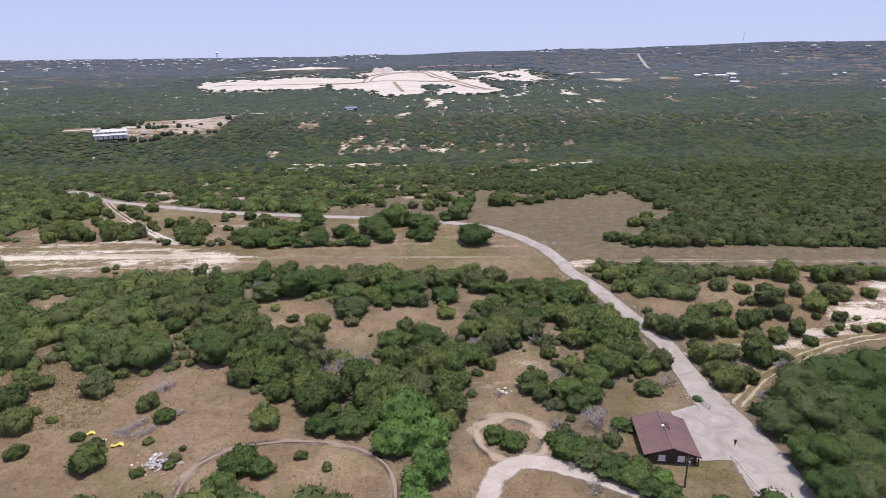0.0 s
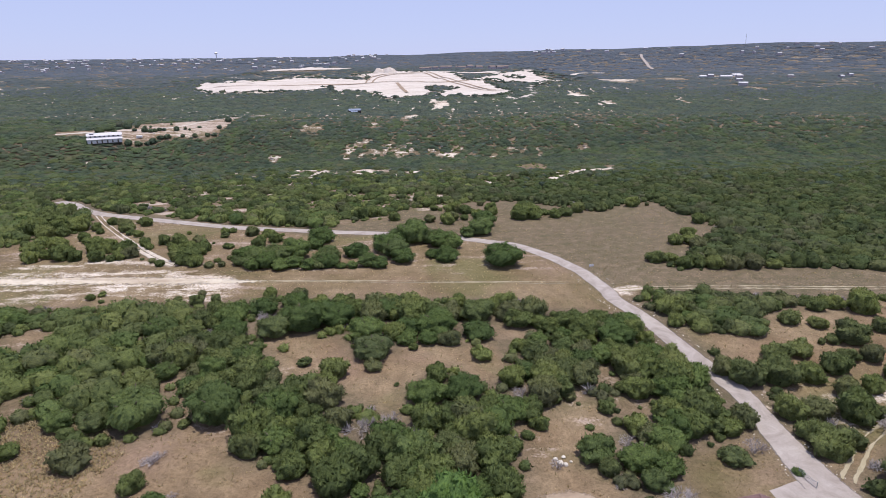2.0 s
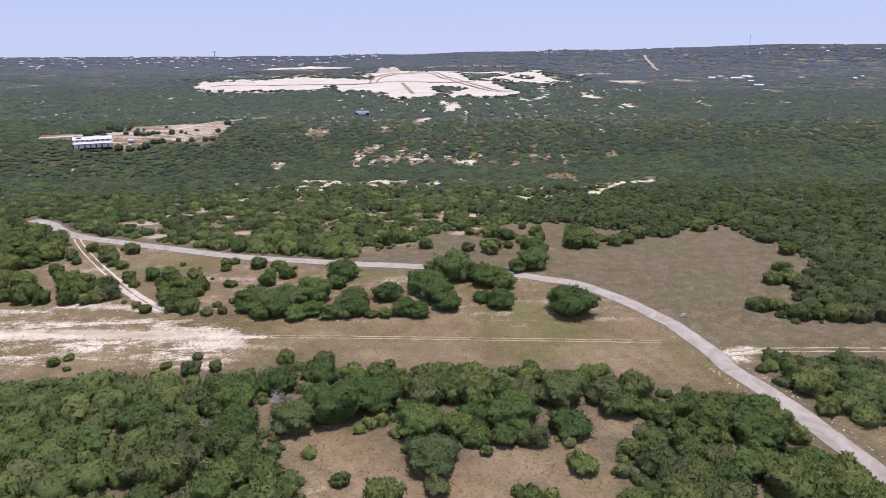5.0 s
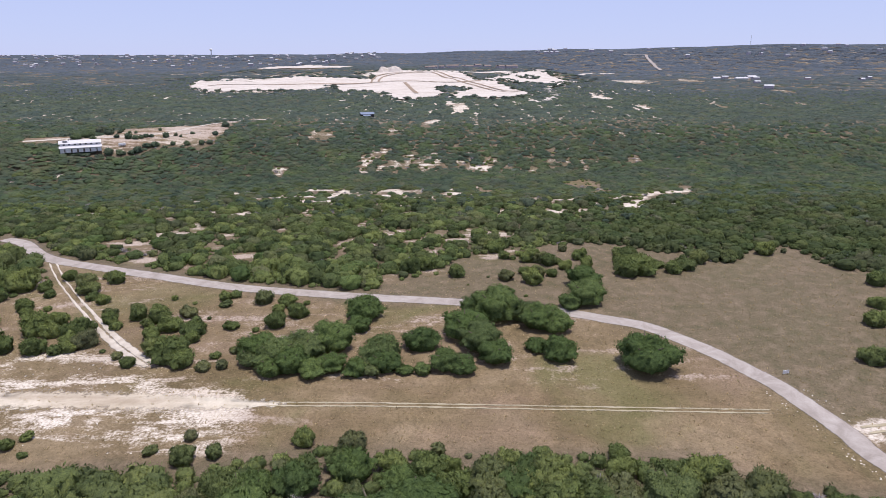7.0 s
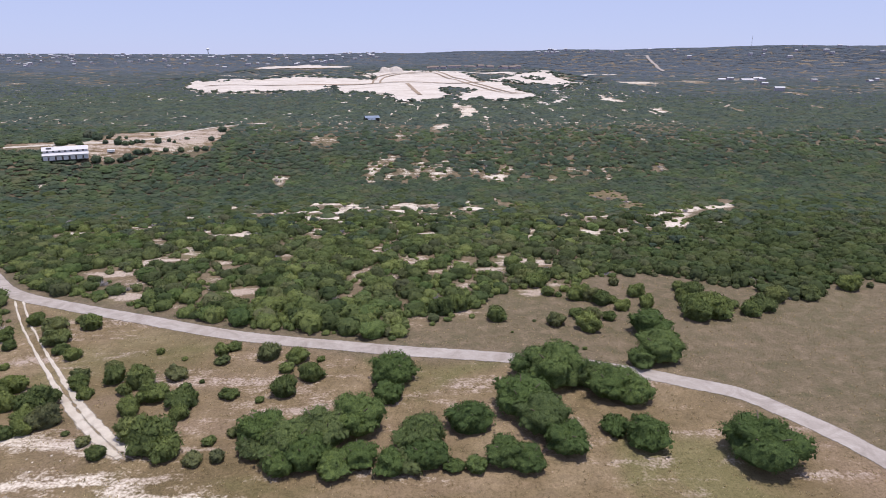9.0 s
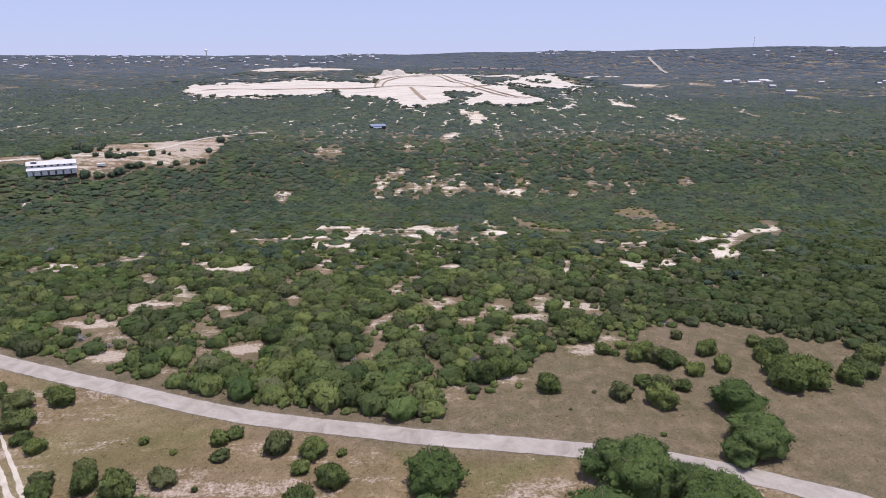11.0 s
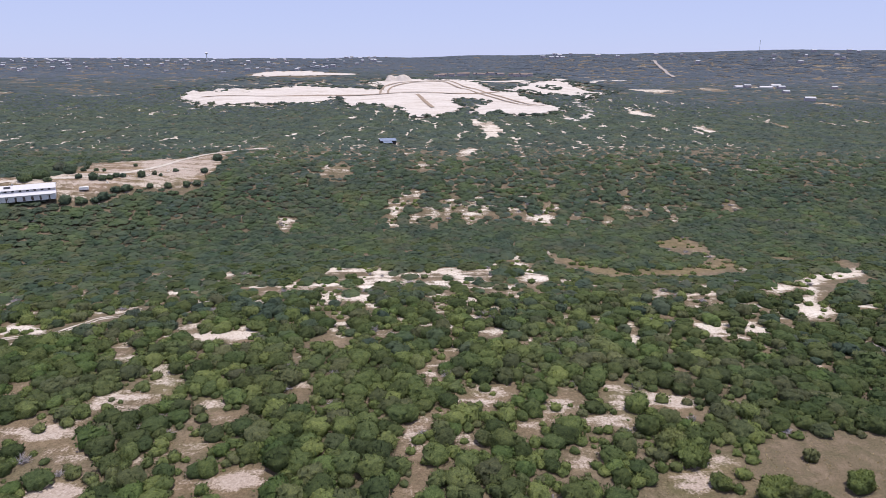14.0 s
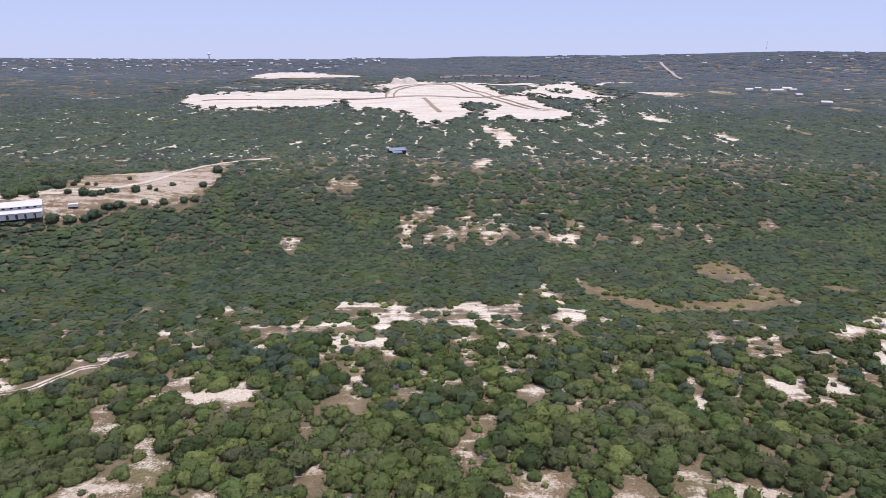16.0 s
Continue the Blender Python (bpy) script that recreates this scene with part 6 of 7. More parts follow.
def sheet(bm, corners, thick):
    """A flat slab with the given upper corners."""
    c = [Vector(p) for p in corners]
    n = (c[1] - c[0]).cross(c[2] - c[0]).normalized()
    top = [bm.verts.new(p) for p in c]
    low = [bm.verts.new(p - n * thick) for p in c]
    bm.faces.new(top)
    bm.faces.new(low[::-1])
    for i in range(len(c)):
        j = (i + 1) % len(c)
        bm.faces.new((top[i], low[i], low[j], top[j]))
    return bm


def stand(name, x, y, turn, label, category, sink=0.05, group=""):
    root = new(name)
    root.matrix_basis = pose(x, y, float(height(x, y)) - sink, 0, 0, turn)
    return tagged(root, label, category, group)


ROOF_RED = plain("red_brown_metal", (0.160, 0.096, 0.090), 0.5, 0.1, 0.35, 0.22, 0.05)
LOG = plain("brown_logs", (0.105, 0.060, 0.042), 0.85, 0.0, 0.8, 0.3)
TRIM_DARK = plain("dark_trim", (0.060, 0.040, 0.032), 0.7)
WHITE = plain("white_paint", (0.72, 0.71, 0.69), 0.5, 0.0, 0.7, 0.1)
ROOF_WHITE = plain("white_metal_roof", (0.54, 0.52, 0.54), 0.4, 0.0, 0.3, 0.08, 0.03)
ROOF_BROWN = plain("brown_shingles", (0.20, 0.155, 0.135), 0.8, 0.0, 0.5, 0.3)
ROOF_TOWN = plain("pale_grey_roof", (0.46, 0.46, 0.48), 0.6, 0.0, 0.02, 0.3, 0.02)
ROOF_BLUE = plain("blue_grey_metal_roof", (0.22, 0.26, 0.34), 0.35, 0.3, 0.4, 0.12)
DARK = plain("dark_opening", (0.030, 0.030, 0.034), 0.4)
POLE_WOOD = plain("weathered_pole", (0.130, 0.100, 0.080), 0.9)
STEEL = plain("galvanised_steel", (0.42, 0.43, 0.44), 0.4, 0.7)
YELLOW = plain("yellow_plastic", (0.60, 0.54, 0.12), 0.5, 0.0, 1.0, 0.12)
RUBBLE = plain("broken_plaster", (0.40, 0.365, 0.385), 0.9, 0.0, 1.0, 0.25)
LIMESTONE = plain("limestone", (0.56, 0.51, 0.45), 0.9, 0.0, 1.2, 0.2)
STRAW = foliage("dry_grass", (0.32, 0.26, 0.15), (0.42, 0.34, 0.21), (0.52, 0.43, 0.28), 0.0)
GLASS, gn, gl, gb = material("window_glass", 0.08)
gb.inputs["Base Color"].default_value = (0.05, 0.06, 0.07, 1)
gb.inputs["Specular IOR Level"].default_value = 0.6


def cabin():
    """A log cabin with a long gabled metal roof."""
    c = stand("cabin", 39.2, 96.4, -6.0, "log cabin with a red-brown metal gable roof beside the gravel yard", "house", 0.2)
    c.matrix_basis = c.matrix_basis @ Matrix.Diagonal((1.05, 1.05, 0.84, 1))
    hw, hl, eave, top = 3.9, 5.1, 2.6, 4.15
    for name, a in (("side_wall", (-hw, -hw + 0.2, -hl, hl)), ("side_wall", (hw - 0.2, hw, -hl, hl))):
        wall = part(name, boxed(*a, 0, eave), LOG, c)
        for i in range(10):
            bm = tube(bmesh.new(), ((a[0] + a[1]) / 2 + (-0.1 if a[0] < 0 else 0.1), -hl, 0.13 + i * 0.26), ((a[0] + a[1]) / 2 + (-0.1 if a[0] < 0 else 0.1), hl, 0.13 + i * 0.26), 0.12)
            part("log", bm, LOG, wall)
    for s in (-1, 1):
        bm = bmesh.new()
        y0, y1 = s * hl, s * (hl - 0.2)
        outline = [(-hw, 0), (hw, 0), (hw, eave), (0, top - 0.05), (-hw, eave)]
        a = [bm.verts.new((x, y0, z)) for x, z in outline]
        b = [bm.verts.new((x, y1, z)) for x, z in outline]
        bm.faces.new(a)
        bm.faces.new(b[::-1])
        for i in range(5):
            bm.faces.new((a[i], b[i], b[(i + 1) % 5], a[(i + 1) % 5]))
        bmesh.ops.recalc_face_normals(bm, faces=bm.faces[:])
        gable = part("gable_wall", bm, LOG, c)
        for i in range(10):
            part("log", tube(bmesh.new(), (-hw, y0, 0.13 + i * 0.26), (hw, y0, 0.13 + i * 0.26), 0.12), LOG, gable)
    for x in (-1.55, 1.55):
        win = part("window", boxed(x - 0.55, x + 0.55, -hl - 0.2, -hl - 0.1, 0.95, 2.2), WHITE, c, "white framed window")
        for dx in (-0.26, 0.26):
            part("pane", boxed(x + dx - 0.2, x + dx + 0.2, -hl - 0.22, -hl - 0.195, 1.08, 2.08), WHITE, win, "white window pane")
        part("sill", boxed(x - 0.65, x + 0.65, -hl - 0.3, -hl - 0.1, 0.87, 0.95), WHITE, win)
    door = part("door", boxed(-0.48, 0.48, -hl - 0.19, -hl - 0.1, 0.15, 2.2), TRIM_DARK, c, "dark wooden door")
    part("handle", boxed(0.32, 0.4, -hl - 0.25, -hl - 0.18, 1.1, 1.2), STEEL, door)
    over, along = hw + 0.65, hl + 0.6
    fall = (top - eave) / hw
    low = top - fall * over
    for s in (-1, 1):
        corners = [(0, -along, top + 0.12), (s * over, -along, low + 0.12), (s * over, along, low + 0.12), (0, along, top + 0.12)]
        roof = part("roof_slope", sheet(bmesh.new(), corners if s > 0 else corners[::-1], 0.1), ROOF_RED, c)
        for i in range(24):
            y = -along + 0.2 + i * (2 * along - 0.4) / 23
            bm = sheet(bmesh.new(), [(s * 0.1, y - 0.02, top + 0.14 - fall * 0.1), (s * over, y - 0.02, low + 0.14), (s * over, y + 0.02, low + 0.14), (s * 0.1, y + 0.02, top + 0.14 - fall * 0.1)][::s], 0.05)
            part("seam", bm, ROOF_RED, roof)
        part("fascia", boxed(s * over - 0.04, s * over + 0.04, -along, along, low - 0.16, low + 0.06), TRIM_DARK, c)
        for e in (-1, 1):
            bm = sheet(bmesh.new(), [(0, e * along - 0.03, top + 0.06), (s * over, e * along - 0.03, low + 0.06), (s * over, e * along + 0.03, low + 0.06), (0, e * along + 0.03, top + 0.06)][::s], 0.2)
            part("barge_board", bm, TRIM_DARK, c)
    part("ridge_cap", boxed(-0.16, 0.16, -along, along, top + 0.1, top + 0.22, bevel=0.04), ROOF_RED, c)
    vent = part("roof_vent", tube(bmesh.new(), (-0.35, 0.4, top - 0.1), (-0.35, 0.4, top + 0.5), 0.2, 12), WHITE, c, "white round vent")
    bm = bmesh.new()
    bmesh.ops.create_uvsphere(bm, u_segments=12, v_segments=6, radius=0.27, matrix=pose(-0.35, 0.4, top + 0.5))
    part("cap", bm, WHITE, vent)
    rack = part("ladder", tube(bmesh.new(), (0.3, -0.1, top + 0.25), (0.3, 1.9, top + 0.25), 0.04, 6), DARK, c, "dark ladder lying over the ridge")
    part("rail", tube(bmesh.new(), (0.75, -0.1, top + 0.08), (0.75, 1.9, top + 0.08), 0.04, 6), DARK, rack)
    for i in range(4):
        part("rung", tube(bmesh.new(), (-0.3, 0.1 + i * 0.55, top + 0.28), (0.8, 0.1 + i * 0.55, top + 0.1), 0.035, 6), DARK, rack)
    for x in (-hw - 0.3, hw + 0.3):
        part("porch_post", boxed(x - 0.07, x + 0.07, -hl - 0.45, -hl - 0.31, 0, low + 0.1), LOG, c)
    part("step", boxed(-0.9, 0.9, -hl - 1.1, -hl - 0.2, 0, 0.18), LIMESTONE, c, "pale stone step")


def utility_pole(x, y, tall, label):
    p = stand("utility_pole", x, y, 20, label, "pole", 0.3)
    bm = bmesh.new()
    bmesh.ops.create_cone(bm, cap_ends=True, segments=10, radius1=0.17, radius2=0.12, depth=tall, matrix=pose(0, 0, tall / 2))
    part("shaft", bm, POLE_WOOD, p)
    arm = part("crossarm", boxed(-0.9, 0.9, -0.06, 0.06, tall - 0.75, tall - 0.62), POLE_WOOD, p)
    for dx in (-0.75, -0.3, 0.3, 0.75):
        part("insulator", tube(bmesh.new(), (dx, 0, tall - 0.62), (dx, 0, tall - 0.45), 0.05, 8), STEEL, arm)
    part("transformer", tube(bmesh.new(), (0.32, 0, tall - 1.9), (0.32, 0, tall - 1.1), 0.22, 12), STEEL, p, "grey steel drum")


def gate():
    g = stand("pipe_gate", 51.7, 109.5, -76, "pale metal pipe gate standing open beside the road", "gate")
    for x in (-1.9, 1.9):
        part("post", tube(bmesh.new(), (x, 0, 0), (x, 0, 1.4), 0.08), STEEL, g)
    for z in (0.3, 0.6, 0.9, 1.2):
        part("rail", tube(bmesh.new(), (-1.85, 0, z), (1.85, 0, z), 0.03, 6), STEEL, g)
    part("brace", tube(bmesh.new(), (-1.85, 0.03, 0.3), (1.85, 0.03, 1.2), 0.035, 6), STEEL, g)


def road_post():
    p = stand("keypad_post", 51.8, 95.8, 0, "short dark post standing on the gravel road", "post", -0.1)
    part("shaft", boxed(-0.09, 0.09, -0.09, 0.09, 0, 1.05, bevel=0.01), DARK, p)
    part("keypad", boxed(-0.2, 0.2, -0.16, 0.12, 0.8, 1.25, bevel=0.03), DARK, p)
    part("base", boxed(-0.3, 0.3, -0.3, 0.3, 0, 0.12, bevel=0.02), LIMESTONE, p, "pale concrete base")
    for i, (y0, y1) in enumerate(((94.6, 96.4), (85.2, 92.2))):
        line = [(49.9 + (95 - y0) * 0.06, y0), (49.9 + (95 - y1) * 0.06, y1)]
        ribbon("painted_line", line, 0.14, CALICHE_ROAD, 0.21, "white line painted along the gravel road", "marking", 0.03)


def sign():
    s = stand("sign", 37.8, 205.9, 12, "small white sign board on posts in the grass", "sign")
    part("board", boxed(-0.75, 0.75, -0.03, 0.03, 0.35, 1.15, bevel=0.01), WHITE, s)
    for x in (-0.6, 0.6):
        part("post", boxed(x - 0.05, x + 0.05, 0.031, 0.12, 0, 1.25), POLE_WOOD, s)


def chunk(rng, size, flat=1.0):
    """A broken lump with uneven corners."""
    bm = bmesh.new()
    bmesh.ops.create_icosphere(bm, subdivisions=1, radius=size)
    for v in bm.verts:
        v.co = Vector((v.co.x * rng.uniform(.6, 1.2), v.co.y * rng.uniform(.6, 1.2), v.co.z * rng.uniform(.5, 1.0) * flat))
    return bm


def rubble_heap():
    rng = random.Random(8)
    h = stand("rubble_heap", -47.4, 86.6, 0, "heap of white broken plaster and boards in dry grass", "rubble")
    for i in range(90):
        x, y = rng.gauss(0, 1.7), rng.gauss(0, 1.5)
        z = max(0.05, 0.7 - 0.22 * math.hypot(x, y)) * rng.uniform(0.3, 1)
        if rng.random() < 0.5:
            bm, name = boxed(-rng.uniform(.2, .9), rng.uniform(.2, .9), -0.12, 0.12, -0.03, 0.03), "board"
        else:
            bm, name = chunk(rng, rng.uniform(0.15, 0.42), 0.7), "slab"
        part(name, bm, RUBBLE if rng.random() < 0.92 else WHITE, h).matrix_basis = pose(x, y, z, rng.uniform(-25, 25), rng.uniform(-25, 25), rng.uniform(0, 360))


def brush_pile(x, y, w, label):
    p = stand("brush_pile", x, y, random.Random(x).uniform(0, 360), label, "brush", group="brush piles")
    for i in range(3):
        ob = new("bare_crown", bare_mesh(int(abs(x * 7)) + i))
        ob.parent = p
        ob.matrix_basis = Matrix.LocRotScale((i * 0.5 * w - 0.5 * w, 0, -0.05), Euler((0, 0, i)), (w * 1.5, w * 1.5, w * 0.8))


def tarp(x, y, turn, label):
    t = stand("tarp", x, y, turn, label, "tarp", 0.0)
    bm = bmesh.new()
    bmesh.ops.create_grid(bm, x_segments=10, y_segments=5, size=0.5)
    for v in bm.verts:
        v.co = Vector((v.co.x * 2.0, v.co.y * 0.8, 0.28 + 0.14 * math.sin(v.co.x * 9) + 0.1 * math.cos(v.co.y * 11 + v.co.x * 5)))
    bmesh.ops.solidify(bm, geom=bm.faces[:], thickness=0.03)
    part("fabric", bm, YELLOW, t)
    part("load", chunk(random.Random(3), 0.32, 0.7), RUBBLE, t)


def boulder_group(x, y, n, spread, group):
    rng = random.Random(int(x * 10))
    for i in range(n):
        px, py, s = x + rng.gauss(0, spread), y + rng.gauss(0, spread), rng.uniform(0.3, 0.75)
        b = new("boulder", None)
        me = bpy.data.meshes.new("boulder")
        bm = chunk(rng, s, 0.8)
        bmesh.ops.bevel(bm, geom=bm.edges[:], offset=s * 0.08, segments=1, affect="EDGES")
        bm.to_mesh(me)
        bm.free()
        me.materials.append(LIMESTONE)
        bpy.data.objects.remove(b)
        b = new("boulder", me)
        b.matrix_basis = pose(px, py, float(height(px, py)) + s * 0.25, 0, 0, rng.uniform(0, 360))
        tagged(b, "pale limestone boulder lying on bare soil", "boulder", group)


def long_house():
    """The ranch building in the valley: white two-tier metal roofs over a long porch."""
    h = stand("ranch_house", -269.2, 504.6, 27.8, "long white ranch building with a two-tier metal roof", "house", 0.3)
    h.matrix_basis = h.matrix_basis @ Matrix.Diagonal((1.04, 1.1, 1.1, 1))
    L, D = 11.2, 4.2
    walls = part("upper_wall", boxed(-L, L, -D, D, 0, 5.0), WHITE, h)
    for i in range(7):
        x = -L + 2.2 + i * (2 * L - 4.4) / 6
        w = part("window", boxed(x - 0.55, x + 0.55, -D - 0.06, -D, 4.0, 4.75), DARK, h, "small dark upper window")
        part("frame", boxed(x - 0.65, x + 0.65, -D - 0.04, -D - 0.004, 3.92, 4.0), WHITE, w)
    part("roof_slope", sheet(bmesh.new(), [(-L - 0.6, -D - 0.7, 4.95), (L + 0.6, -D - 0.7, 4.95), (L + 0.6, 0, 6.5), (-L - 0.6, 0, 6.5)], 0.15), ROOF_WHITE, h)
    part("roof_slope", sheet(bmesh.new(), [(L + 0.6, D + 0.7, 4.95), (-L - 0.6, D + 0.7, 4.95), (-L - 0.6, 0, 6.5), (L + 0.6, 0, 6.5)], 0.15), ROOF_WHITE, h)
    part("porch_roof", sheet(bmesh.new(), [(-L - 0.6, -D - 3.4, 2.7), (L + 0.6, -D - 3.4, 2.7), (L + 0.6, -D - 0.08, 3.8), (-L - 0.6, -D - 0.08, 3.8)], 0.12), ROOF_WHITE, h)
    for i in range(9):
        x = -L + i * 2 * L / 8
        part("porch_post", boxed(x - 0.1, x + 0.1, -D - 3.2, -D - 3.0, 0, 2.7), WHITE, h)
    for i in range(6):
        x = -L + 2.6 + i * (2 * L - 5.2) / 5
        part("door", boxed(x - 0.5, x + 0.5, -D - 2.76, -D - 2.7, 0.1, 2.1), POLE_WOOD, h, "brown wooden door")
    part("lower_wall", boxed(-L, L, -D - 2.7, -D - 0.01, 0, 2.7), WHITE, h)
    part("chimney", boxed(-6.5, -5.7, -0.4, 0.4, 6.0, 7.3, bevel=0.03), LIMESTONE, h)
    part("solar_panel", sheet(bmesh.new(), [(-9.5, -3.2, 5.82), (-6.8, -3.2, 5.82), (-6.8, -1.6, 6.32), (-9.5, -1.6, 6.32)], 0.06), DARK, h, "dark panel on the roof")


def small_house(x, y, turn, l, d, wall, roof, label, group, tall=3.0):
    h = stand("house", x, y, turn, label, "house", 0.5, group)
    part("wall", boxed(-l / 2, l / 2, -d / 2, d / 2, 0, tall), wall, h)
    for s in (-1, 1):
        c = [(-l / 2 - .4, s * (d / 2 + .4), tall - 0.1), (l / 2 + .4, s * (d / 2 + .4), tall - 0.1), (l / 2 + .4, 0, tall + d * 0.22), (-l / 2 - .4, 0, tall + d * 0.22)]
        part("roof_slope", sheet(bmesh.new(), c[::-s], 0.15), roof, h)
    for k in range(max(2, int(l / 4))):
        wx = -l / 2 + (k + 0.5) * l / max(2, int(l / 4))
        part("window", boxed(wx - 0.5, wx + 0.5, -d / 2 - 0.05, -d / 2, 1.0, 2.2), DARK, h)
    return h


cabin()
utility_pole(38.7, 84.8, 6.2, "weathered wooden utility pole beside the cabin")
gate()
road_post()
sign()
rubble_heap()
for bx, by, bw, text in ((-56.1, 97.1, 2.6, "pile of grey cut branches on dry grass"), (-53.5, 95.0, 2.4, "pile of brown cut branches on dry grass"), (-57.5, 94.5, 2.0, "low heap of grey branches and litter"),
                         (-56.6, 110.5, 2.4, "heap of pale dead branches at the edge of the woods"), (20.8, 108.7, 2.2, "brown dead brush beside the shrubs"), (-50.2, 100.8, 1.8, "scattered grey cut branches on dry grass")):
    brush_pile(bx, by, bw, text)
tarp(-63.2, 94.6, 35, "crumpled yellow sheet lying in dry grass")
tarp(-56.4, 91.2, 20, "long folded yellow sheet beside cut branches")
boulder_group(12.0, 113.3, 6, 0.9, "boulders by the ring track")
for rx, ry in ((-235.7, 544), (-226.2, 548), (-225.3, 554.5), (-219, 557.9), (-215.1, 559.7), (-212.4, 562.5), (-243, 531)):
    boulder_group(rx, ry, 5, 1.5, "boulders in the ranch yard")
boulder_group(-60.0, 92.6, 5, 0.8, "boulders by the rubble")
long_house()
trailer = stand("trailer", -249.0, 518.6, 20, "small white trailer parked in the ranch yard", "trailer", 0.0)
part("body", boxed(-2.2, 2.2, -1.0, 1.0, 0.6, 2.2, bevel=0.12), WHITE, trailer)
for wx in (-0.5, 0.5):
    for wy in (-0.95, 0.95):
        part("wheel", tube(bmesh.new(), (wx, wy - 0.1, 0.35), (wx, wy + 0.1, 0.35), 0.35, 12), DARK, trailer)
barn = stand("barn", -98.3, 668.0, 18, "barn with a blue-grey metal roof among trees", "barn", 0.3)
barn.matrix_basis = barn.matrix_basis @ Matrix.Diagonal((0.66, 0.8, 0.85, 1))
part("wall", boxed(-9, 9, -4.5, 4.5, 0, 4.2), DARK, barn)
part("roof_slope", sheet(bmesh.new(), [(-9.6, -5.2, 4.0), (9.6, -5.2, 4.0), (9.6, 0, 5.8), (-9.6, 0, 5.8)], 0.15), ROOF_BLUE, barn)
part("roof_slope", sheet(bmesh.new(), [(9.6, 5.2, 4.0), (-9.6, 5.2, 4.0), (-9.6, 0, 5.8), (9.6, 0, 5.8)], 0.15), ROOF_BLUE, barn)
part("lean_to_roof", sheet(bmesh.new(), [(-7, -9.0, 2.7), (3.5, -9.0, 2.7), (3.5, -4.6, 3.7), (-7, -4.6, 3.7)], 0.12), ROOF_BLUE, barn)
for px in (-6.8, -1.7, 3.3):
    part("post", boxed(px - 0.1, px + 0.1, -8.9, -8.7, 0, 2.7), POLE_WOOD, barn)



def spoil_heap(x, y, wide, deep, tall, label):
    """A long white heap with a flat uneven crest."""
    bm = bmesh.new()
    bmesh.ops.create_grid(bm, x_segments=28, y_segments=12, size=1.0)
    for v in bm.verts:
        edge = max(abs(v.co.x + 0.12 * math.sin(v.co.y * 5)), abs(v.co.y + 0.1 * math.sin(v.co.x * 7)))
        z = tall * float(step(1.0, 0.55, edge)) * (1 + 0.16 * math.sin(v.co.x * 6) + 0.08 * math.sin(v.co.x * 17 + v.co.y * 9))
        v.co = Vector((v.co.x * wide / 2, v.co.y * deep / 2, z - 1.5))
    part("mound", bm, QUARRY_ROCK, stand("spoil_heap", x, y, 0, label, "spoil heap", 0.0))


spoil_heap(-128, 1385, 54, 50, 11, "flat-topped white heap of quarry spoil")
spoil_heap(-390, 1225, 60, 30, 4, "low white heap at the edge of the quarry")
rng_town = random.Random(12)
for i in range(150):
    hx, hy = rng_town.uniform(-2400, -300), 3700 - 1000 * rng_town.random() ** 1.6
    small_house(hx, hy, rng_town.uniform(-30, 30), rng_town.uniform(8, 22), rng_town.uniform(8, 12), RUBBLE, ROOF_TOWN, "pale roofed building of the distant town", "buildings of the distant town", rng_town.uniform(5, 10))
for i in range(26):
    hx, hy = rng_town.uniform(300, 2300), rng_town.uniform(3000, 3750)
    small_house(hx, hy, rng_town.uniform(-30, 30), rng_town.uniform(10, 26), rng_town.uniform(8, 12), RUBBLE, ROOF_TOWN, "pale roofed house on the far wooded ridge", "houses on the far ridge", rng_town.uniform(9, 13))
for i in range(9):
    hx, hy = rng_town.uniform(420, 1150), rng_town.uniform(1250, 1900)
    small_house(hx, hy, rng_town.uniform(-25, 25), rng_town.uniform(12, 20), rng_town.uniform(8, 11), RUBBLE, ROOF_TOWN, "white roofed house among the valley trees", "houses in the far valley", rng_town.uniform(5, 7))
for dx, dy, l in ((0, 0, 34), (46, 40, 26), (-40, 60, 22)):
    small_house(776 + dx, 1800 + dy, 6, l, 13, WHITE, ROOF_WHITE, "long white roofed warehouse in the far valley", "warehouses in the far valley", 4.5)
for i in range(22):
    hx = rng_town.uniform(-60, 150)
    small_house(hx, 1560 + 0.3 * hx + rng_town.uniform(-40, 90), rng_town.uniform(-25, 25), rng_town.uniform(12, 18), rng_town.uniform(9, 12), RUBBLE, ROOF_BROWN, "new house with a brown roof behind the quarry", "new houses behind the quarry", 6)

mast = stand("radio_mast", 1718, 3732, 0, "thin radio mast on the skyline", "mast", 0.5)
part("shaft", tube(bmesh.new(), (0, 0, 0), (0, 0, 62), 0.6, 6), STEEL, mast)
for z in (25, 45, 58):
    part("antenna", boxed(-2.2, 2.2, -0.5, 0.5, z, z + 2), STEEL, mast)
tower = stand("water_tower", -1290, 3700, 0, "pale water tower on the skyline of the town", "water tower", 0.5)
part("stem", tube(bmesh.new(), (0, 0, 0), (0, 0, 30), 3, 12), WHITE, tower)
bm = bmesh.new()
bmesh.ops.create_uvsphere(bm, u_segments=16, v_segments=8, radius=9, matrix=pose(0, 0, 36) @ Matrix.Diagonal((1, 1, 0.6, 1)))
part("tank", bm, WHITE, tower)


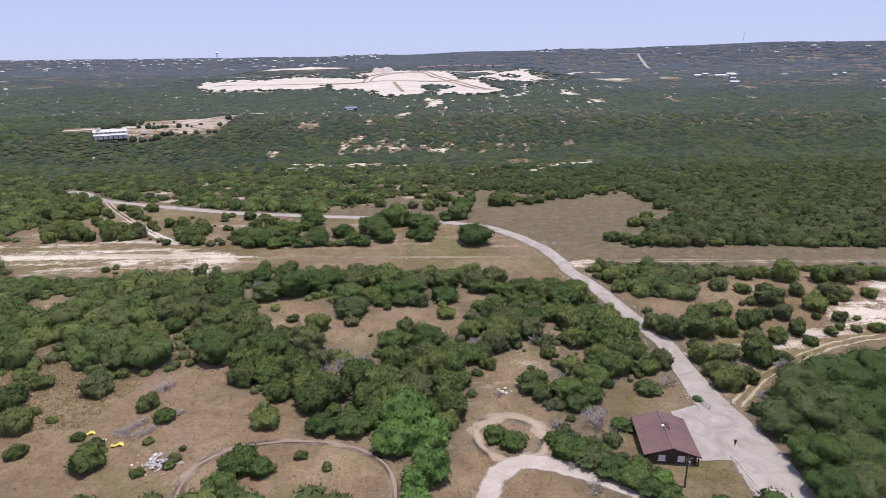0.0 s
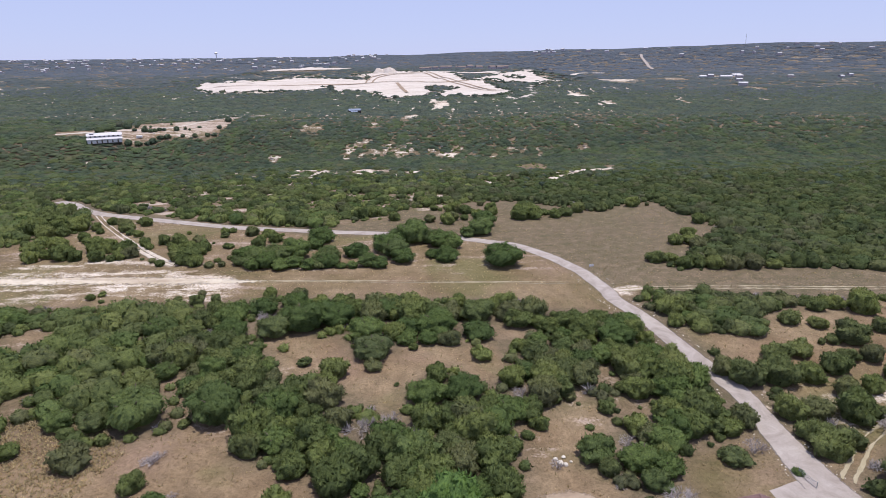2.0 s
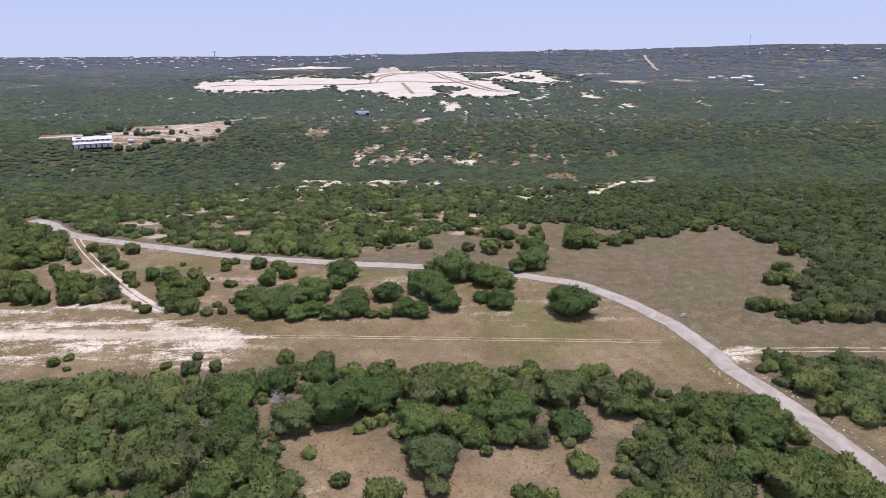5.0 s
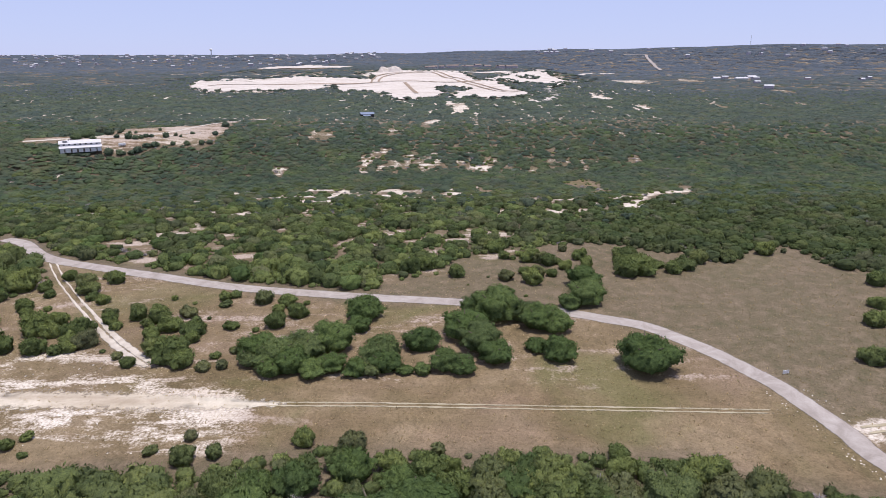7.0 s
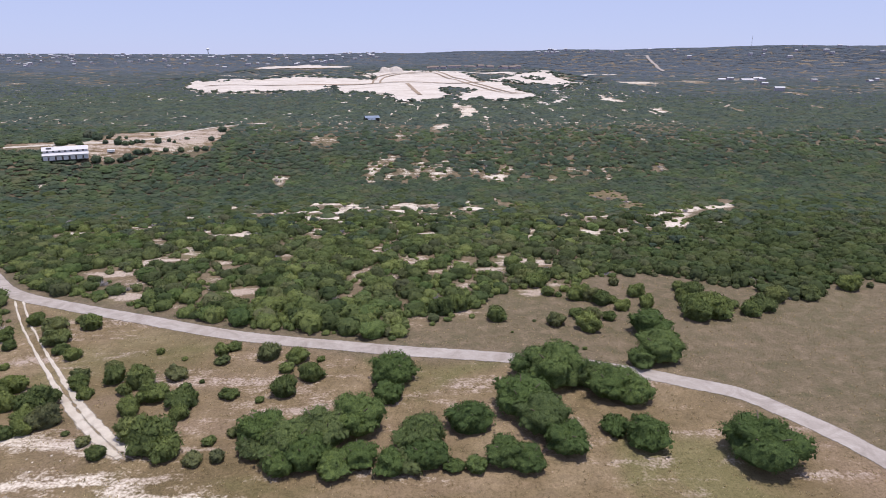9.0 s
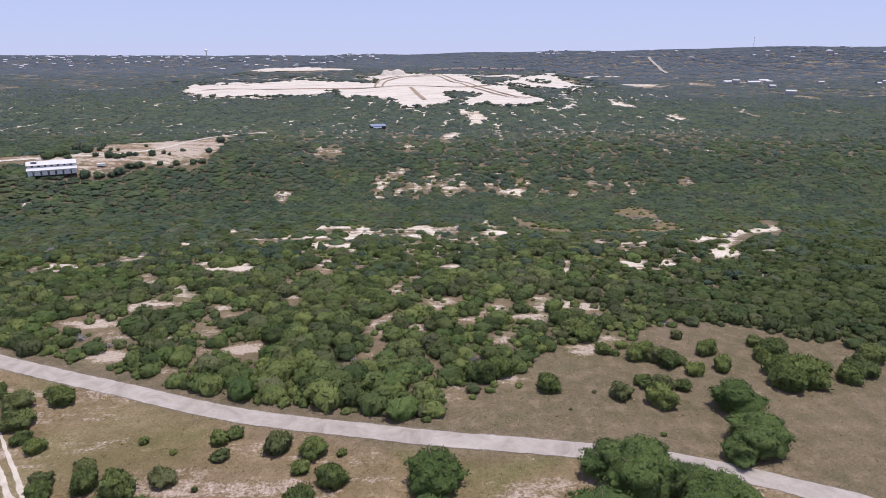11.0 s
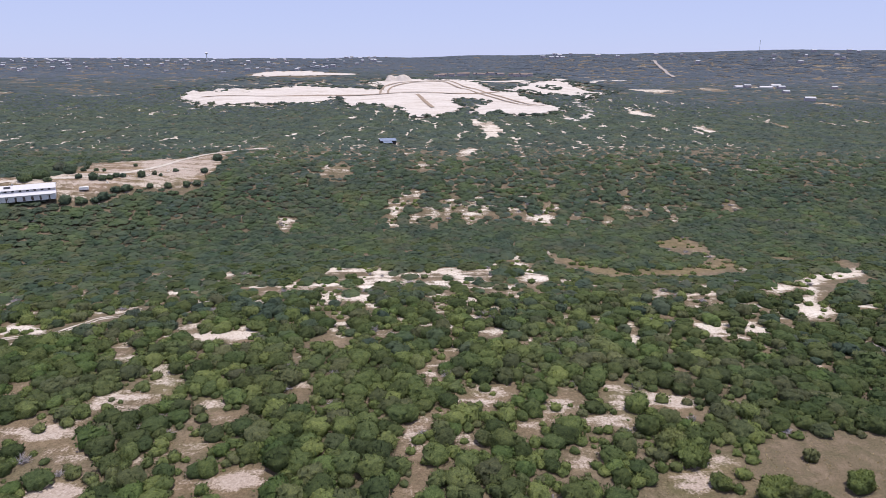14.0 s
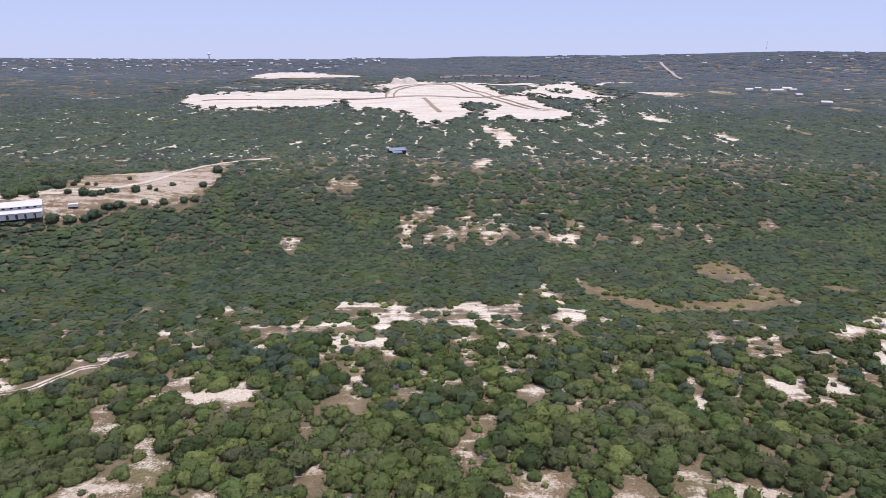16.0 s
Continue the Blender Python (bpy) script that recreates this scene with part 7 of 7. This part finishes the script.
# ---- loose stones and dry grass ----
def strewn(name, seed, n, x0, x1, y0, y1, where, low, high, mat, label, category, template, squash=0.6):
    rng = np.random.default_rng(seed)
    x, y = rng.uniform(x0, x1, n), rng.uniform(y0, y1, n)
    ok = where(x, y)
    for px, py, pr in planted:
        ok &= np.hypot(x - px, y - py) > pr * 0.85
    for line, half in ((ROAD, 3.2), (DRIVE, 2.2), (SPUR, 1.8), (LOOP, 1.0)):
        ok &= away(line, x, y) > half
    ok &= ~inside(LOT, x, y)
    x, y = x[ok], y[ok]
    w = rng.uniform(low, high, len(x)) * rng.uniform(0.5, 1, len(x))
    return wood_mesh(name, x, y, w, rng, template, mat, label, squash)["label"]


def tuft(seed):
    rng = np.random.default_rng(seed)
    verts = []
    for i in range(3):
        a = rng.uniform(0, math.tau)
        d, s = np.array((math.cos(a), math.sin(a), 0)), np.array((-math.sin(a), math.cos(a), 0))
        o = d * rng.uniform(0, 0.25)
        verts += [o - s * 0.16, o + s * 0.16, o + d * 0.35 + s * 0.1 + (0, 0, 0.5), o + d * 0.35 - s * 0.1 + (0, 0, 0.6)]
    return np.array(verts), np.arange(12).reshape(-1, 4), np.zeros((0, 3), int)


def stone(seed):
    v, q = cube_ball(1)
    return v * 0.5 * np.random.default_rng(seed).uniform(0.6, 1.15, (len(v), 1)), q, np.zeros((0, 3), int)


def in_any(polys):
    return lambda x, y: np.logical_or.reduce([inside(p, x, y) for p in polys])


strewn("dry_grass", 61, 12000, -110, 110, 70, 165, in_any(GLADES), 0.3, 0.75, STRAW, "tufts of dry straw-coloured grass in the glades", "grass", [tuft(i) for i in range(6)], 0.9)
bunch = [(-95, 98), (-66, 96), (-62, 112), (-70, 122), (-98, 124)]
strewn("dry_grass", 64, 5200, -100, -60, 94, 126, in_any([bunch]), 0.6, 1.3, STRAW, "pale bunches of dry grass on a slope", "grass", [tuft(i) for i in range(6)], 0.7)
strewn("dry_grass", 62, 17000, -180, 130, 175, 300, in_any(FIELDS + [ROADSIDE]), 0.3, 0.8, STRAW, "tufts of dry grass along the airstrip and road", "grass", [tuft(i) for i in range(6)], 0.8)
strewn("loose_stones", 63, 2600, -170, 180, 110, 230, in_any([CALICHE, EAST_ROCK]), 0.25, 0.8, LIMESTONE, "loose pale limestone rocks on bare ground", "stones", [stone(i) for i in range(5)])
strewn("loose_stones", 65, 9000, 30, 66, 76, 200, lambda x, y: away(ROAD, x, y) < 4.8, 0.2, 0.6, LIMESTONE, "pale rubble along the edge of the road", "stones", [stone(i) for i in range(5)])
for o in scene.objects:
    if o.name.startswith(("dry_grass", "loose_stones")):
        o["category"] = "grass" if o.name.startswith("dry") else "stones"
